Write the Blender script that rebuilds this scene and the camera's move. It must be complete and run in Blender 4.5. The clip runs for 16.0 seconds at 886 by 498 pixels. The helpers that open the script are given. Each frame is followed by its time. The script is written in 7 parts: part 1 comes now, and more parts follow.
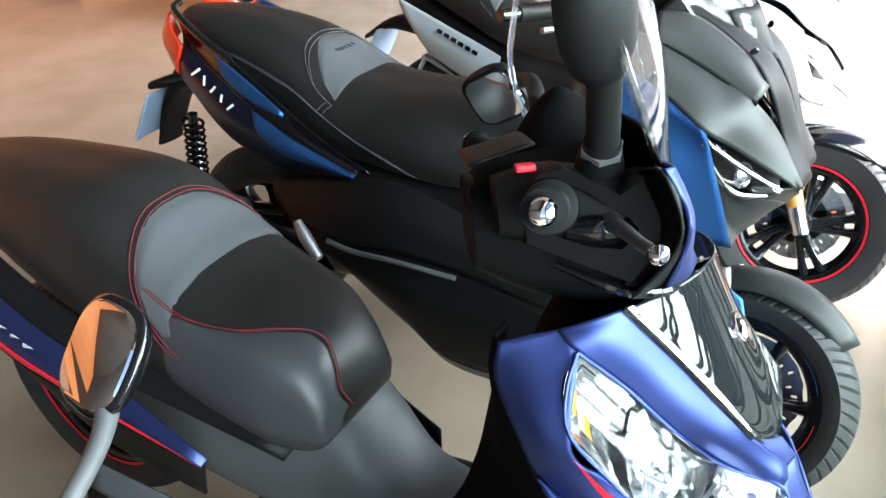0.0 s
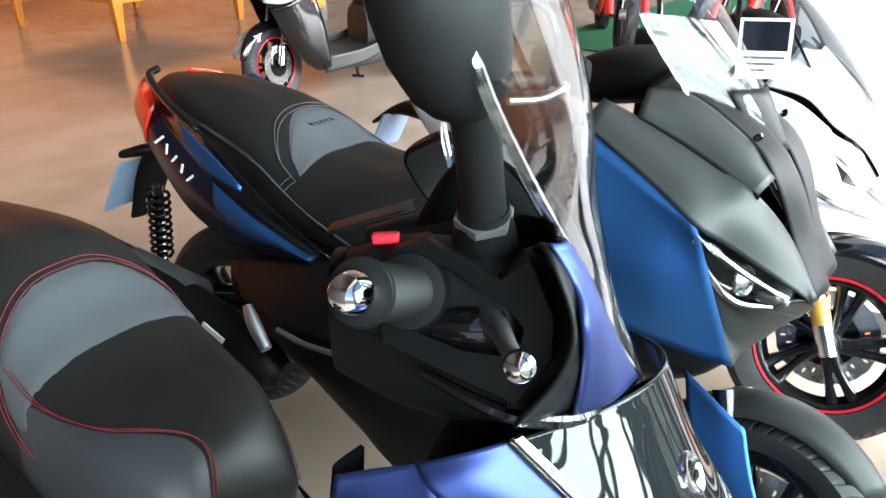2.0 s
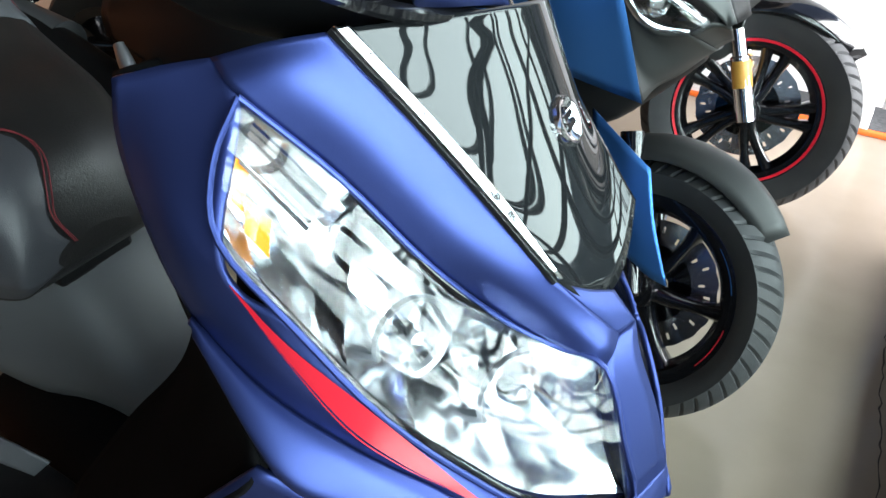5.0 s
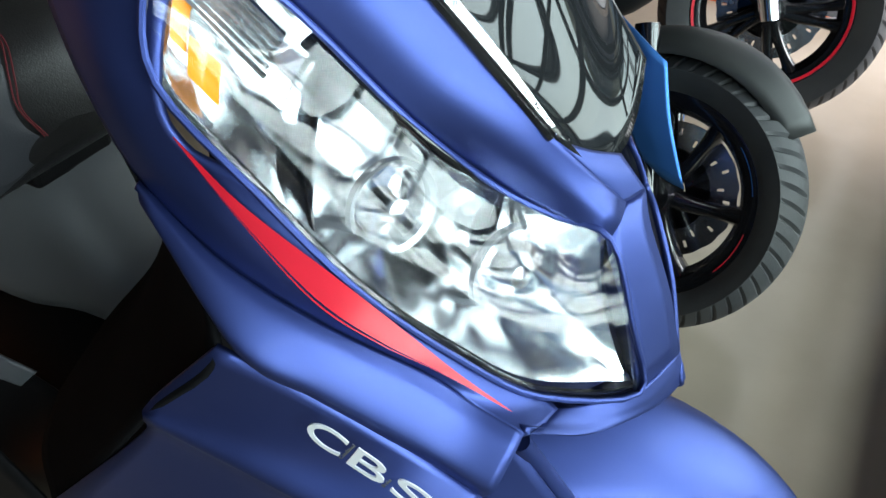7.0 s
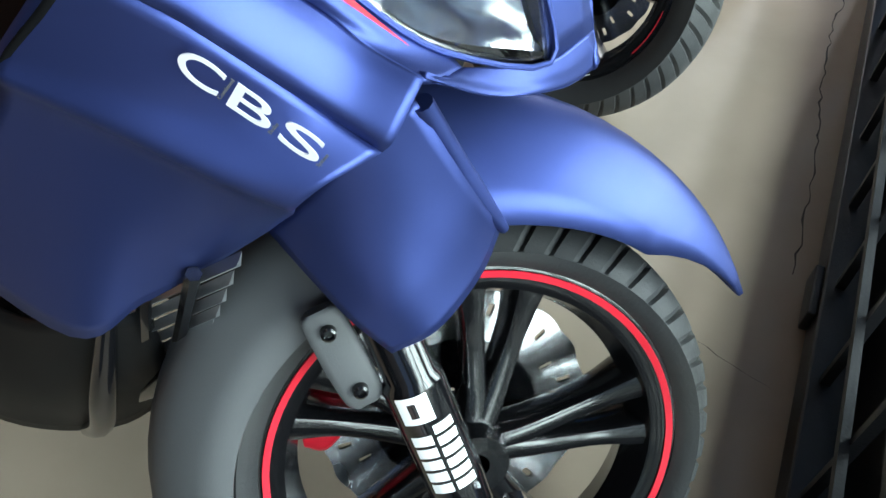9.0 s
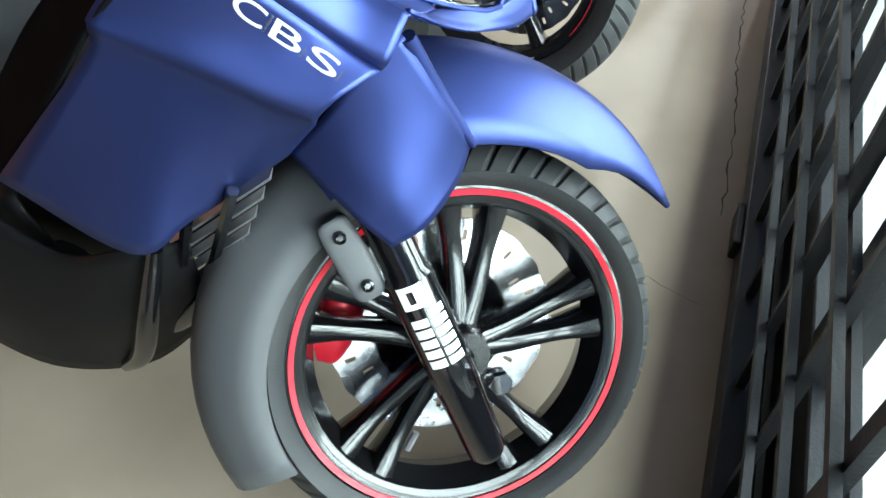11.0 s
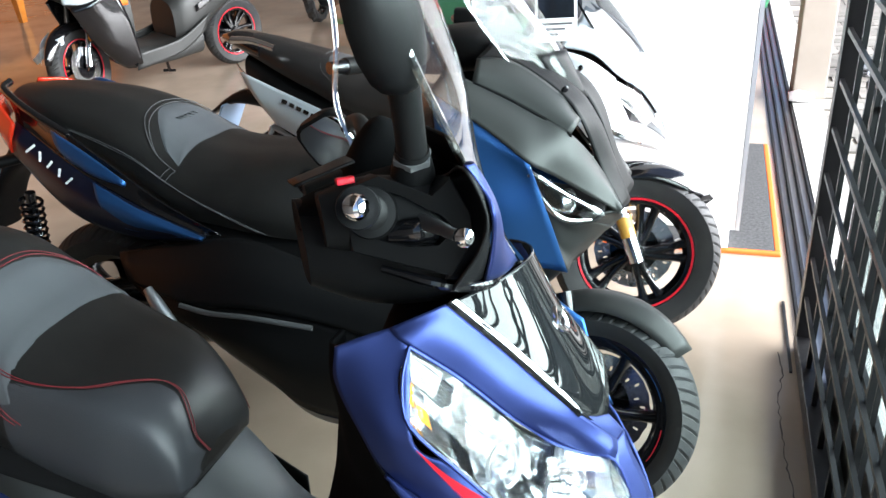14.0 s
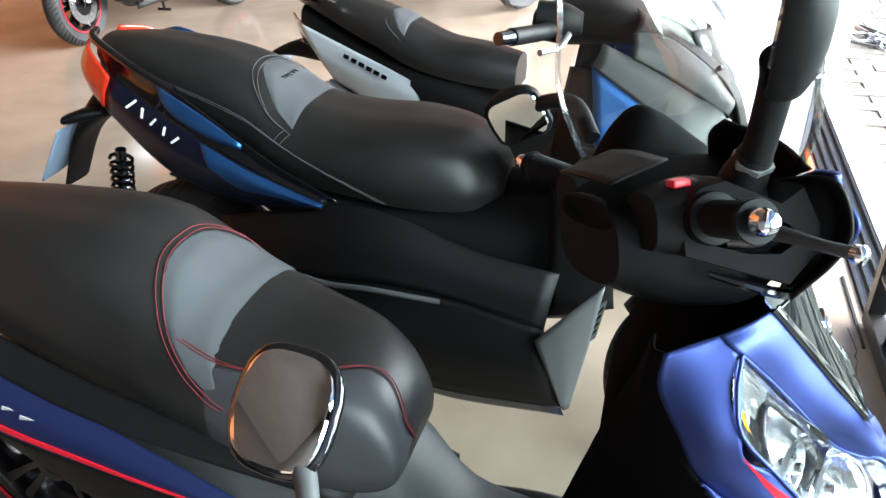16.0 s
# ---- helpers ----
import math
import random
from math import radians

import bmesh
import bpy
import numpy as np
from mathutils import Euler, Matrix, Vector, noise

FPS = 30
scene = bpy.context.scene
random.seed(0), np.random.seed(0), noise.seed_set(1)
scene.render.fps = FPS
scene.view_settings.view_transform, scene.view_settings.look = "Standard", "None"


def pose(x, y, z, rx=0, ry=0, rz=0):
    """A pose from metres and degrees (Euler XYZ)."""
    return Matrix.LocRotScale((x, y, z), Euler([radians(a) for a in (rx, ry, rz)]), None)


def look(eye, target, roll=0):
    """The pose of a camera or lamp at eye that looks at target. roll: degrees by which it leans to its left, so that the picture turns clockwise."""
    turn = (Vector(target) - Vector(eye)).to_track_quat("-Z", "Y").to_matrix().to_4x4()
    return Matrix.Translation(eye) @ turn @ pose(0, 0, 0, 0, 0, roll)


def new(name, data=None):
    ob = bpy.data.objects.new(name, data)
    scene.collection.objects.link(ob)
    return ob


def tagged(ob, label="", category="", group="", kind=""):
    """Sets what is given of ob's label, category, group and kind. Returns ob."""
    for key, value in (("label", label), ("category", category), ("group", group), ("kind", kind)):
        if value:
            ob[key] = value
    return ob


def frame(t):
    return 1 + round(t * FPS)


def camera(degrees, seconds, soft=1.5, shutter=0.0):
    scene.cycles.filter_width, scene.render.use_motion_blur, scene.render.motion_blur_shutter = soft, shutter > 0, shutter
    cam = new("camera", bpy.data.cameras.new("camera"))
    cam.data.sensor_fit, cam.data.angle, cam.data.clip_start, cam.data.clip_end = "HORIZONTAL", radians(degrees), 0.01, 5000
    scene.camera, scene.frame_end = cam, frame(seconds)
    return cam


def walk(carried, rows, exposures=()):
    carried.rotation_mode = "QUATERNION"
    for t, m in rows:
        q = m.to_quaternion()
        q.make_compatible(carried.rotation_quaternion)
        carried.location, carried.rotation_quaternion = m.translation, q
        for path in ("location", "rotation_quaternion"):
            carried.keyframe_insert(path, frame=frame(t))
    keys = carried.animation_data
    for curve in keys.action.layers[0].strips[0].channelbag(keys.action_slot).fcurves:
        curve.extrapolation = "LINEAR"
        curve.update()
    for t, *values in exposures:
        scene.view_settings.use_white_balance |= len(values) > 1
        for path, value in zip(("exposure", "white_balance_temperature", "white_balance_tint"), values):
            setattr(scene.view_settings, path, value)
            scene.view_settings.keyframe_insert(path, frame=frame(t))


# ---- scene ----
cam = camera(57.3, 16.0)
PATH = [
    (0, (0.085, -0.032, 1.404), (-0.756, 1.441, 0.345), -3.9),
    (0.5, (0.156, -0.001, 1.343), (-0.669, 1.513, 0.329), -0.6),
    (1, (0.149, 0.054, 1.301), (-0.685, 1.611, 0.362), -0.7),
    (1.5, (0.133, 0.142, 1.301), (-0.786, 1.675, 0.403), -1.9),
    (2, (0.133, 0.196, 1.286), (-0.852, 1.722, 0.448), -2.0),
    (2.5, (0.143, 0.218, 1.248), (-0.809, 1.745, 0.376), -0.5),
    (3, (0.156, 0.224, 1.21), (-0.733, 1.736, 0.25), 0.0),
    (3.5, (0.165, 0.231, 1.177), (-0.674, 1.727, 0.149), 0.4),
    (4, (0.172, 0.237, 1.145), (-0.621, 1.708, 0.046), 0.8),
    (4.5, (0.178, 0.243, 1.122), (-0.579, 1.676, -0.049), 1.2),
    (4.7, (0.18, 0.245, 1.113), (-0.571, 1.67, -0.072), 1.2),
    (6.8, (0.179, 0.279, 1.046), (-0.535, 1.589, -0.286), 0.1),
    (7, (0.189, 0.277, 1.03), (-0.544, 1.578, -0.301), -0.9),
    (7.5, (0.198, 0.271, 0.987), (-0.449, 1.574, -0.385), 1.3),
    (8, (0.209, 0.266, 0.95), (-0.371, 1.542, -0.478), 2.8),
    (8.5, (0.225, 0.253, 0.927), (-0.292, 1.484, -0.562), 3.2),
    (9, (0.233, 0.228, 0.909), (-0.238, 1.409, -0.634), 2.9),
    (9.2, (0.237, 0.218, 0.905), (-0.22, 1.385, -0.654), 2.8),
    (11.5, (0.281, 0.017, 1.023), (-0.099, 1.362, -0.407), 1.3),
    (12, (0.253, -0.005, 1.124), (-0.163, 1.465, -0.167), -0.7),
    (12.5, (0.233, -0.014, 1.2), (-0.265, 1.523, 0.021), -1.6),
    (13, (0.217, -0.036, 1.264), (-0.344, 1.546, 0.176), -2.4),
    (13.5, (0.198, -0.061, 1.319), (-0.383, 1.59, 0.352), -3.0),
    (14, (0.159, -0.092, 1.364), (-0.424, 1.592, 0.457), -4.0),
    (14.5, (0.079, -0.128, 1.442), (-0.515, 1.546, 0.524), -5.6),
    (15, (-0.067, -0.132, 1.479), (-0.586, 1.559, 0.545), -4.7),
    (15.5, (-0.185, -0.13, 1.457), (-0.613, 1.585, 0.52), -3.0),
    (16, (-0.235, -0.147, 1.411), (-0.671, 1.514, 0.387), -0.3),
]
walk(cam, [(t, look(eye, target, roll)) for t, eye, target, roll in PATH], exposures=[(0.0, 0.62), (1.0, 0.5), (2.5, 0.47), (4.2, 0.0), (4.7, -0.12), (7.0, -0.55), (8.0, -0.2), (9.2, 0.1), (11.5, 0.5), (12.5, 0.22), (14.5, 0.3), (15.5, 0.58), (16.0, 0.75)])

# ---- world and light ----
world = bpy.data.worlds.new("world")
scene.world = world
world.use_nodes = True
_nt = world.node_tree
_sky = _nt.nodes.new("ShaderNodeTexSky")
_sky.sky_type, _sky.sun_disc = "NISHITA", False
_sky.sun_elevation, _sky.sun_rotation = radians(80), radians(270)
_nt.links.new(_sky.outputs[0], _nt.nodes["Background"].inputs[0])
_nt.nodes["Background"].inputs[1].default_value = 0.2


def lamp(name, kind, energy, m, colour=(1, 1, 1), **more):
    data = bpy.data.lights.new(name, kind)
    data.energy, data.color = energy, colour
    for key, value in more.items():
        if key == "angle":
            data.angle = value
        elif key == "spread":
            data.spread = value
        elif key == "size":
            data.shape, data.size, data.size_y = "RECTANGLE", value[0], value[1]
    ob = new(name, data)
    ob.matrix_world = m
    return ob


lamp("sun", "SUN", 0.2, look((-0.6, 0.4, 9), (0, 0, 0)), (1, 0.97, 0.92), angle=radians(15))
# daylight that falls in through the open shop front
lamp("front_daylight", "AREA", 2700, look((4.0, 2.3, 2.3), (-2.0, 2.3, 1.5)), (0.95, 0.97, 1.0), size=(13.0, 3.6), spread=radians(140))

# ---- materials ----


def mat(name, colour, rough=0.5, metal=0.0, grain=0.0, scale=200.0, stain=0.0, stain_scale=6.0, stain_colour=None,
        coat=0.0, bump=0.0, rough_var=0.08, alpha=1.0, trans=0.0, ior=1.45, emit=0.0, vary=0.0, spec=0.5):
    m = bpy.data.materials.new(name)
    m.use_nodes = True
    nt, b = m.node_tree, m.node_tree.nodes["Principled BSDF"]
    b.inputs["Base Color"].default_value = (*colour, 1)
    b.inputs["Roughness"].default_value = rough
    b.inputs["Metallic"].default_value = metal
    b.inputs["Coat Weight"].default_value = coat
    b.inputs["Coat Roughness"].default_value = 0.06
    b.inputs["IOR"].default_value = ior
    b.inputs["Specular IOR Level"].default_value = spec
    b.inputs["Transmission Weight"].default_value = trans
    if emit:
        b.inputs["Emission Color"].default_value = (*colour, 1)
        b.inputs["Emission Strength"].default_value = emit
    co = nt.nodes.new("ShaderNodeTexCoord").outputs["Object"]

    def noise_tex(s, detail=4.0):
        n = nt.nodes.new("ShaderNodeTexNoise")
        n.inputs["Scale"].default_value, n.inputs["Detail"].default_value = s, detail
        nt.links.new(co, n.inputs["Vector"])
        return n.outputs["Fac"]

    base = None
    if stain:
        mix = nt.nodes.new("ShaderNodeMix")
        mix.data_type = "RGBA"
        ramp = nt.nodes.new("ShaderNodeMapRange")
        ramp.inputs["From Min"].default_value, ramp.inputs["From Max"].default_value = 0.38, 0.68
        ramp.inputs["To Max"].default_value = stain
        nt.links.new(noise_tex(stain_scale, 6.0), ramp.inputs["Value"])
        nt.links.new(ramp.outputs[0], mix.inputs["Factor"])
        mix.inputs["A"].default_value = (*colour, 1)
        mix.inputs["B"].default_value = (*(stain_colour or [c * 0.5 for c in colour]), 1)
        base = mix.outputs["Result"]
    if vary:
        info = nt.nodes.new("ShaderNodeObjectInfo")
        hsv = nt.nodes.new("ShaderNodeHueSaturation")
        rng = nt.nodes.new("ShaderNodeMapRange")
        rng.inputs["To Min"].default_value, rng.inputs["To Max"].default_value = 1 - vary, 1 + vary
        nt.links.new(info.outputs["Random"], rng.inputs["Value"])
        nt.links.new(rng.outputs[0], hsv.inputs["Value"])
        if base:
            nt.links.new(base, hsv.inputs["Color"])
        else:
            hsv.inputs["Color"].default_value = (*colour, 1)
        base = hsv.outputs[0]
    if base:
        nt.links.new(base, b.inputs["Base Color"])
    if rough_var:
        rng = nt.nodes.new("ShaderNodeMapRange")
        rng.inputs["To Min"].default_value, rng.inputs["To Max"].default_value = max(0.02, rough - rough_var), min(1, rough + rough_var)
        nt.links.new(noise_tex(9.0), rng.inputs["Value"])
        nt.links.new(rng.outputs[0], b.inputs["Roughness"])
    if bump:
        bp = nt.nodes.new("ShaderNodeBump")
        bp.inputs["Strength"].default_value, bp.inputs["Distance"].default_value = bump, 0.002
        nt.links.new(noise_tex(scale, 3.0), bp.inputs["Height"])
        nt.links.new(bp.outputs[0], b.inputs["Normal"])
    return m


PURPLE = mat("satin violet blue paint", (0.041, 0.061, 0.208), 0.44, 0.85, bump=0.02, scale=900, rough_var=0.04, coat=0.04)
NAVY = mat("blue-black satin paint", (0.004, 0.007, 0.022), 0.32, 0.3, bump=0.02, scale=900, rough_var=0.04, coat=0.2)
XBLUE = mat("satin azure blue paint", (0.032, 0.120, 0.340), 0.40, 0.8, bump=0.02, scale=900, rough_var=0.04)
GREYM = mat("matt grey metallic paint", (0.036, 0.037, 0.036), 0.46, 0.4, bump=0.03, scale=900, rough_var=0.05)
GREYP = mat("grey moulded plastic", (0.070, 0.072, 0.076), 0.5, 0, bump=0.08, scale=700)
WHITE = mat("white gloss paint", (0.60, 0.62, 0.64), 0.22, 0.0, coat=0.5, rough_var=0.03)
SILVER = mat("silver blue gloss paint", (0.50, 0.56, 0.60), 0.3, 0.3, coat=0.3, rough_var=0.03)
BLACKP = mat("black moulded plastic", (0.0055, 0.0055, 0.006), 0.48, 0, bump=0.08, scale=900, spec=0.2)
SOOT = mat("soft black plastic", (0.004, 0.004, 0.0045), 0.8, 0, bump=0.05, scale=900, spec=0.06)
BLACKG = mat("gloss black paint", (0.004, 0.004, 0.005), 0.12, 0, coat=0.6, rough_var=0.04)
DARKPANEL = mat("smoked gloss panel", (0.010, 0.011, 0.012), 0.03, 0, coat=0.0, rough_var=0.01, ior=1.40)
VINYL = mat("black seat vinyl", (0.0120, 0.0115, 0.0115), 0.40, 0, spec=0.4, bump=0.22, scale=520, stain=0.5, stain_scale=14, stain_colour=(0.019, 0.018, 0.0175))
VINYL3 = mat("smooth charcoal seat vinyl", (0.040, 0.042, 0.048), 0.40, 0, bump=0.15, scale=600, rough_var=0.06)
VINYL2 = mat("smooth grey seat vinyl", (0.075, 0.080, 0.088), 0.40, 0, bump=0.15, scale=600, rough_var=0.06)
THREAD = mat("red thread", (0.13, 0.010, 0.015), 0.7)
THREADW = mat("pale thread", (0.085, 0.085, 0.09), 0.7)
RUBBER = mat("tyre rubber", (0.019, 0.020, 0.022), 0.60, 0, bump=0.2, scale=300, stain=0.5, stain_scale=8, stain_colour=(0.055, 0.054, 0.05))
RIM = mat("black rim paint", (0.005, 0.005, 0.006), 0.2, 0.1, coat=0.5)
REDS = mat("red stripe", (0.62, 0.012, 0.03), 0.35)
STEEL = mat("brushed steel", (0.55, 0.55, 0.56), 0.25, 1.0)
CHROME = mat("chrome", (0.86, 0.86, 0.88), 0.06, 1.0, rough_var=0.03)
ALU = mat("cast aluminium", (0.42, 0.43, 0.45), 0.4, 0.9, bump=0.2, scale=300)
REFLECTOR = mat("lamp reflector", (0.80, 0.81, 0.82), 0.20, 1.0, rough_var=0.06)
AMBER = mat("amber lens", (0.85, 0.28, 0.02), 0.15, 0, coat=0.5)
REDLENS = mat("red lens", (0.60, 0.03, 0.01), 0.15, 0, coat=0.6)
REDP = mat("red caliper paint", (0.55, 0.015, 0.03), 0.3, 0.2)
GOLD = mat("gold sticker", (0.6, 0.32, 0.06), 0.4)
FLOOR = mat("polished concrete", (0.37, 0.30, 0.235), 0.14, 0, bump=0.03, scale=60, stain=0.6, stain_scale=2.6, stain_colour=(0.23, 0.185, 0.135), rough_var=0.1)
GATE = mat("black gate paint", (0.005, 0.005, 0.006), 0.42, 0.0, bump=0.2, scale=250)
PANELW = mat("white laminate", (0.80, 0.80, 0.80), 0.35, 0, stain=0.15, stain_scale=3)
EDGE = mat("grey aluminium edge", (0.45, 0.47, 0.51), 0.35, 0.6)
MAT = mat("charcoal loop mat", (0.035, 0.036, 0.038), 0.95, 0, bump=1.0, scale=260, stain=0.6, stain_scale=90, stain_colour=(0.09, 0.09, 0.09))
ORANGE = mat("orange edging", (0.75, 0.13, 0.015), 0.6)
WOOD = mat("orange varnished wood", (0.62, 0.22, 0.03), 0.3, 0, stain=0.5, stain_scale=12, stain_colour=(0.45, 0.13, 0.015), coat=0.3)
PAVE = mat("paving block", (0.16, 0.15, 0.135), 0.85, 0, bump=0.5, scale=120, stain=0.4, stain_scale=10, vary=0.18)
SAND = mat("sandy ground", (0.30, 0.27, 0.23), 0.95, 0, bump=0.5, scale=60, stain=0.5, stain_scale=2)
MARBLE = mat("pale threshold stone", (0.48, 0.47, 0.45), 0.4, 0, stain=0.4, stain_scale=5)
WALLS = mat("dark wall to cut bounce", (0.05, 0.048, 0.046), 0.7, 0, bump=0.1, scale=80, stain=0.2, stain_scale=2)
WALL = mat("cream wall paint", (0.36, 0.31, 0.26), 0.7, 0, bump=0.1, scale=80, stain=0.2, stain_scale=2)
WALLO = mat("orange wall paint", (0.48, 0.15, 0.035), 0.6, 0, bump=0.1, scale=80, stain=0.2, stain_scale=2)
COLUMN = mat("taupe column paint", (0.30, 0.26, 0.22), 0.6, 0, bump=0.1, scale=80, stain=0.2)
CEIL = mat("dark ceiling to cut bounce", (0.10, 0.095, 0.09), 0.8, 0, stain=0.2, stain_scale=2)
GREEN = mat("green carpet", (0.03, 0.20, 0.09), 0.9, 0, bump=0.6, scale=300, stain=0.3, stain_scale=20)
REDC = mat("red plastic", (0.62, 0.03, 0.02), 0.35)
PLATE = mat("pale blue plate", (0.30, 0.42, 0.60), 0.4)
LETTER = mat("silver lettering", (0.70, 0.71, 0.74), 0.3, 0.4)
WHITES = mat("white sticker", (0.82, 0.82, 0.82), 0.5)
MIRROR = mat("mirror glass", (0.92, 0.92, 0.92), 0.01, 1.0, rough_var=0)
CRACK = mat("dark crack", (0.05, 0.042, 0.035), 0.9)


def glass(name, colour=(0.98, 0.99, 0.99), rough=0.0, least=0.05):
    """Thin clear plastic: clear through, with a gloss that grows at grazing angles."""
    m = bpy.data.materials.new(name)
    m.use_nodes = True
    nt = m.node_tree
    nt.nodes.clear()
    out, mix = nt.nodes.new("ShaderNodeOutputMaterial"), nt.nodes.new("ShaderNodeMixShader")
    clear, gloss, lw = nt.nodes.new("ShaderNodeBsdfTransparent"), nt.nodes.new("ShaderNodeBsdfGlossy"), nt.nodes.new("ShaderNodeLayerWeight")
    curve, scaled = nt.nodes.new("ShaderNodeMath"), nt.nodes.new("ShaderNodeMath")
    clear.inputs[0].default_value = (*colour, 1)
    gloss.inputs["Roughness"].default_value = rough
    curve.operation, curve.inputs[1].default_value = "POWER", 4.0
    scaled.operation, scaled.inputs[1].default_value, scaled.inputs[2].default_value = "MULTIPLY_ADD", 0.7, least
    nt.links.new(lw.outputs["Facing"], curve.inputs[0])
    nt.links.new(curve.outputs[0], scaled.inputs[0])
    nt.links.new(scaled.outputs[0], mix.inputs[0])
    nt.links.new(clear.outputs[0], mix.inputs[1])
    nt.links.new(gloss.outputs[0], mix.inputs[2])
    nt.links.new(mix.outputs[0], out.inputs[0])
    return m


CLEAR = glass("clear lens", (0.96, 0.97, 0.98), 0.015)
SCREEN = glass("clear windscreen", (0.93, 0.95, 0.94), 0.02, 0.14)
SCREENC = glass("thin clear windscreen", (0.95, 0.96, 0.96), 0.02, 0.05)
SCREENEDGE = glass("screen edge", (0.85, 0.88, 0.87), 0.08, 0.28)
DOORGLASS = glass("green tinted door glass", (0.84, 0.92, 0.91), 0.01)
SMOKE = glass("smoked windscreen", (0.35, 0.36, 0.37), 0.02)

# ---- geometry helpers ----
V = Vector


def spline(points, n=6, closed=False):
    """Points on a smooth curve through the given points."""
    p = [V(q) for q in points]
    out, k = [], len(p)
    for i in range(k if closed else k - 1):
        a, b, c, d = ((p[(i - 1) % k], p[i], p[(i + 1) % k], p[(i + 2) % k]) if closed else
                      (p[i - 1] if i else 2 * p[0] - p[1], p[i], p[i + 1], p[i + 2] if i + 2 < k else 2 * p[-1] - p[-2]))
        for j in range(n):
            t = j / n
            out.append(0.5 * (2 * b + (c - a) * t + (2 * a - 5 * b + 4 * c - d) * t * t + (3 * b - a - 3 * c + d) * t ** 3))
    if not closed:
        out.append(p[-1])
    return out


def part(name, geo, material, parent=None, label="", smooth=True, solid=0.0, bevel=0.0, angle=40):
    """One mesh object, from (vertices, faces), under a thing or a part."""
    verts, faces = geo
    me = bpy.data.meshes.new(name)
    me.from_pydata([tuple(v) for v in verts], [], faces)
    me.update()
    me.materials.append(material)
    if smooth:
        me.polygons.foreach_set("use_smooth", [True] * len(me.polygons))
        me.set_sharp_from_angle(angle=radians(angle))
    ob = new(name, me)
    if parent:
        ob.parent = parent
    if solid:
        md = ob.modifiers.new("solid", "SOLIDIFY")
        md.thickness, md.offset = solid, -1
    if bevel:
        md = ob.modifiers.new("bevel", "BEVEL")
        md.width, md.segments, md.limit_method = bevel, 2, "ANGLE"
    if label:
        ob["label"] = label
    return ob


def sheet(rows, n=6, m=None):
    """A smooth skin through a grid of control points."""
    m = m or n
    lines = [spline(r, n) for r in rows]
    cols = [spline([ln[i] for ln in lines], m) for i in range(len(lines[0]))]
    w, h = len(cols), len(cols[0])
    verts = [cols[i][j] for i in range(w) for j in range(h)]
    faces = [(i * h + j, i * h + j + 1, (i + 1) * h + j + 1, (i + 1) * h + j) for i in range(w - 1) for j in range(h - 1)]
    return verts, faces


def loft(rings, closed=True, caps=True):
    """Skin over rings of equal length."""
    n = len(rings[0])
    verts = [v for r in rings for v in r]
    faces = []
    for i in range(len(rings) - 1):
        for j in range(n if closed else n - 1):
            k = (j + 1) % n
            faces.append((i * n + j, i * n + k, (i + 1) * n + k, (i + 1) * n + j))
    if caps:
        faces.append(tuple(range(n - 1, -1, -1)))
        faces.append(tuple((len(rings) - 1) * n + j for j in range(n)))
    return verts, faces


def hull(sections, seg=28, n=4):
    """A body along x: sections of (x, y, z, half width, half height, squareness), smoothed between."""
    keys = [[V((s[0], s[1], s[2])), V((s[3], s[4], s[5]))] for s in sections]
    c, d = spline([k[0] for k in keys], n), spline([k[1] for k in keys], n)
    rings = []
    for p, q in zip(c, d):
        ring = []
        for j in range(seg):
            a = 2 * math.pi * j / seg
            ca, sa = math.cos(a), math.sin(a)
            e = 2 / max(q.z, 1.2)
            ring.append(p + V((0, max(q.x, 0.002) * math.copysign(abs(ca) ** e, ca), max(q.y, 0.002) * math.copysign(abs(sa) ** e, sa))))
        rings.append(ring)
    return loft(rings)


def tube(points, r, seg=10, n=5, smooth=True):
    """A round bar along a curve; r is one radius or one for each given point."""
    p = spline(points, n) if smooth and len(points) > 2 else [V(q) for q in points]
    rs = [r] * len(p) if isinstance(r, (int, float)) else [v.x for v in (spline([V((q, 0, 0)) for q in r], n) if smooth and len(points) > 2 else [V((q, 0, 0)) for q in r])]
    rings, side = [], None
    for i, q in enumerate(p):
        t = (p[min(i + 1, len(p) - 1)] - p[max(i - 1, 0)]).normalized()
        side = (side - t * side.dot(t)).normalized() if side else t.orthogonal().normalized()
        up = t.cross(side)
        rings.append([q + rs[i] * (math.cos(2 * math.pi * j / seg) * side + math.sin(2 * math.pi * j / seg) * up) for j in range(seg)])
    return loft(rings)


def lathe(profile, seg=48, closed=False):
    """Turned about the y axis: profile of (radius, y)."""
    rings = [[V((r * math.cos(2 * math.pi * j / seg), y, r * math.sin(2 * math.pi * j / seg))) for j in range(seg)] for r, y in profile]
    if closed:
        rings.append(rings[0])
    return loft(rings, caps=False)


def box(x0, x1, y0, y1, z0, z1):
    v = [V((x, y, z)) for x in (x0, x1) for y in (y0, y1) for z in (z0, z1)]
    return v, [(0, 1, 3, 2), (4, 6, 7, 5), (0, 4, 5, 1), (2, 3, 7, 6), (0, 2, 6, 4), (1, 5, 7, 3)]


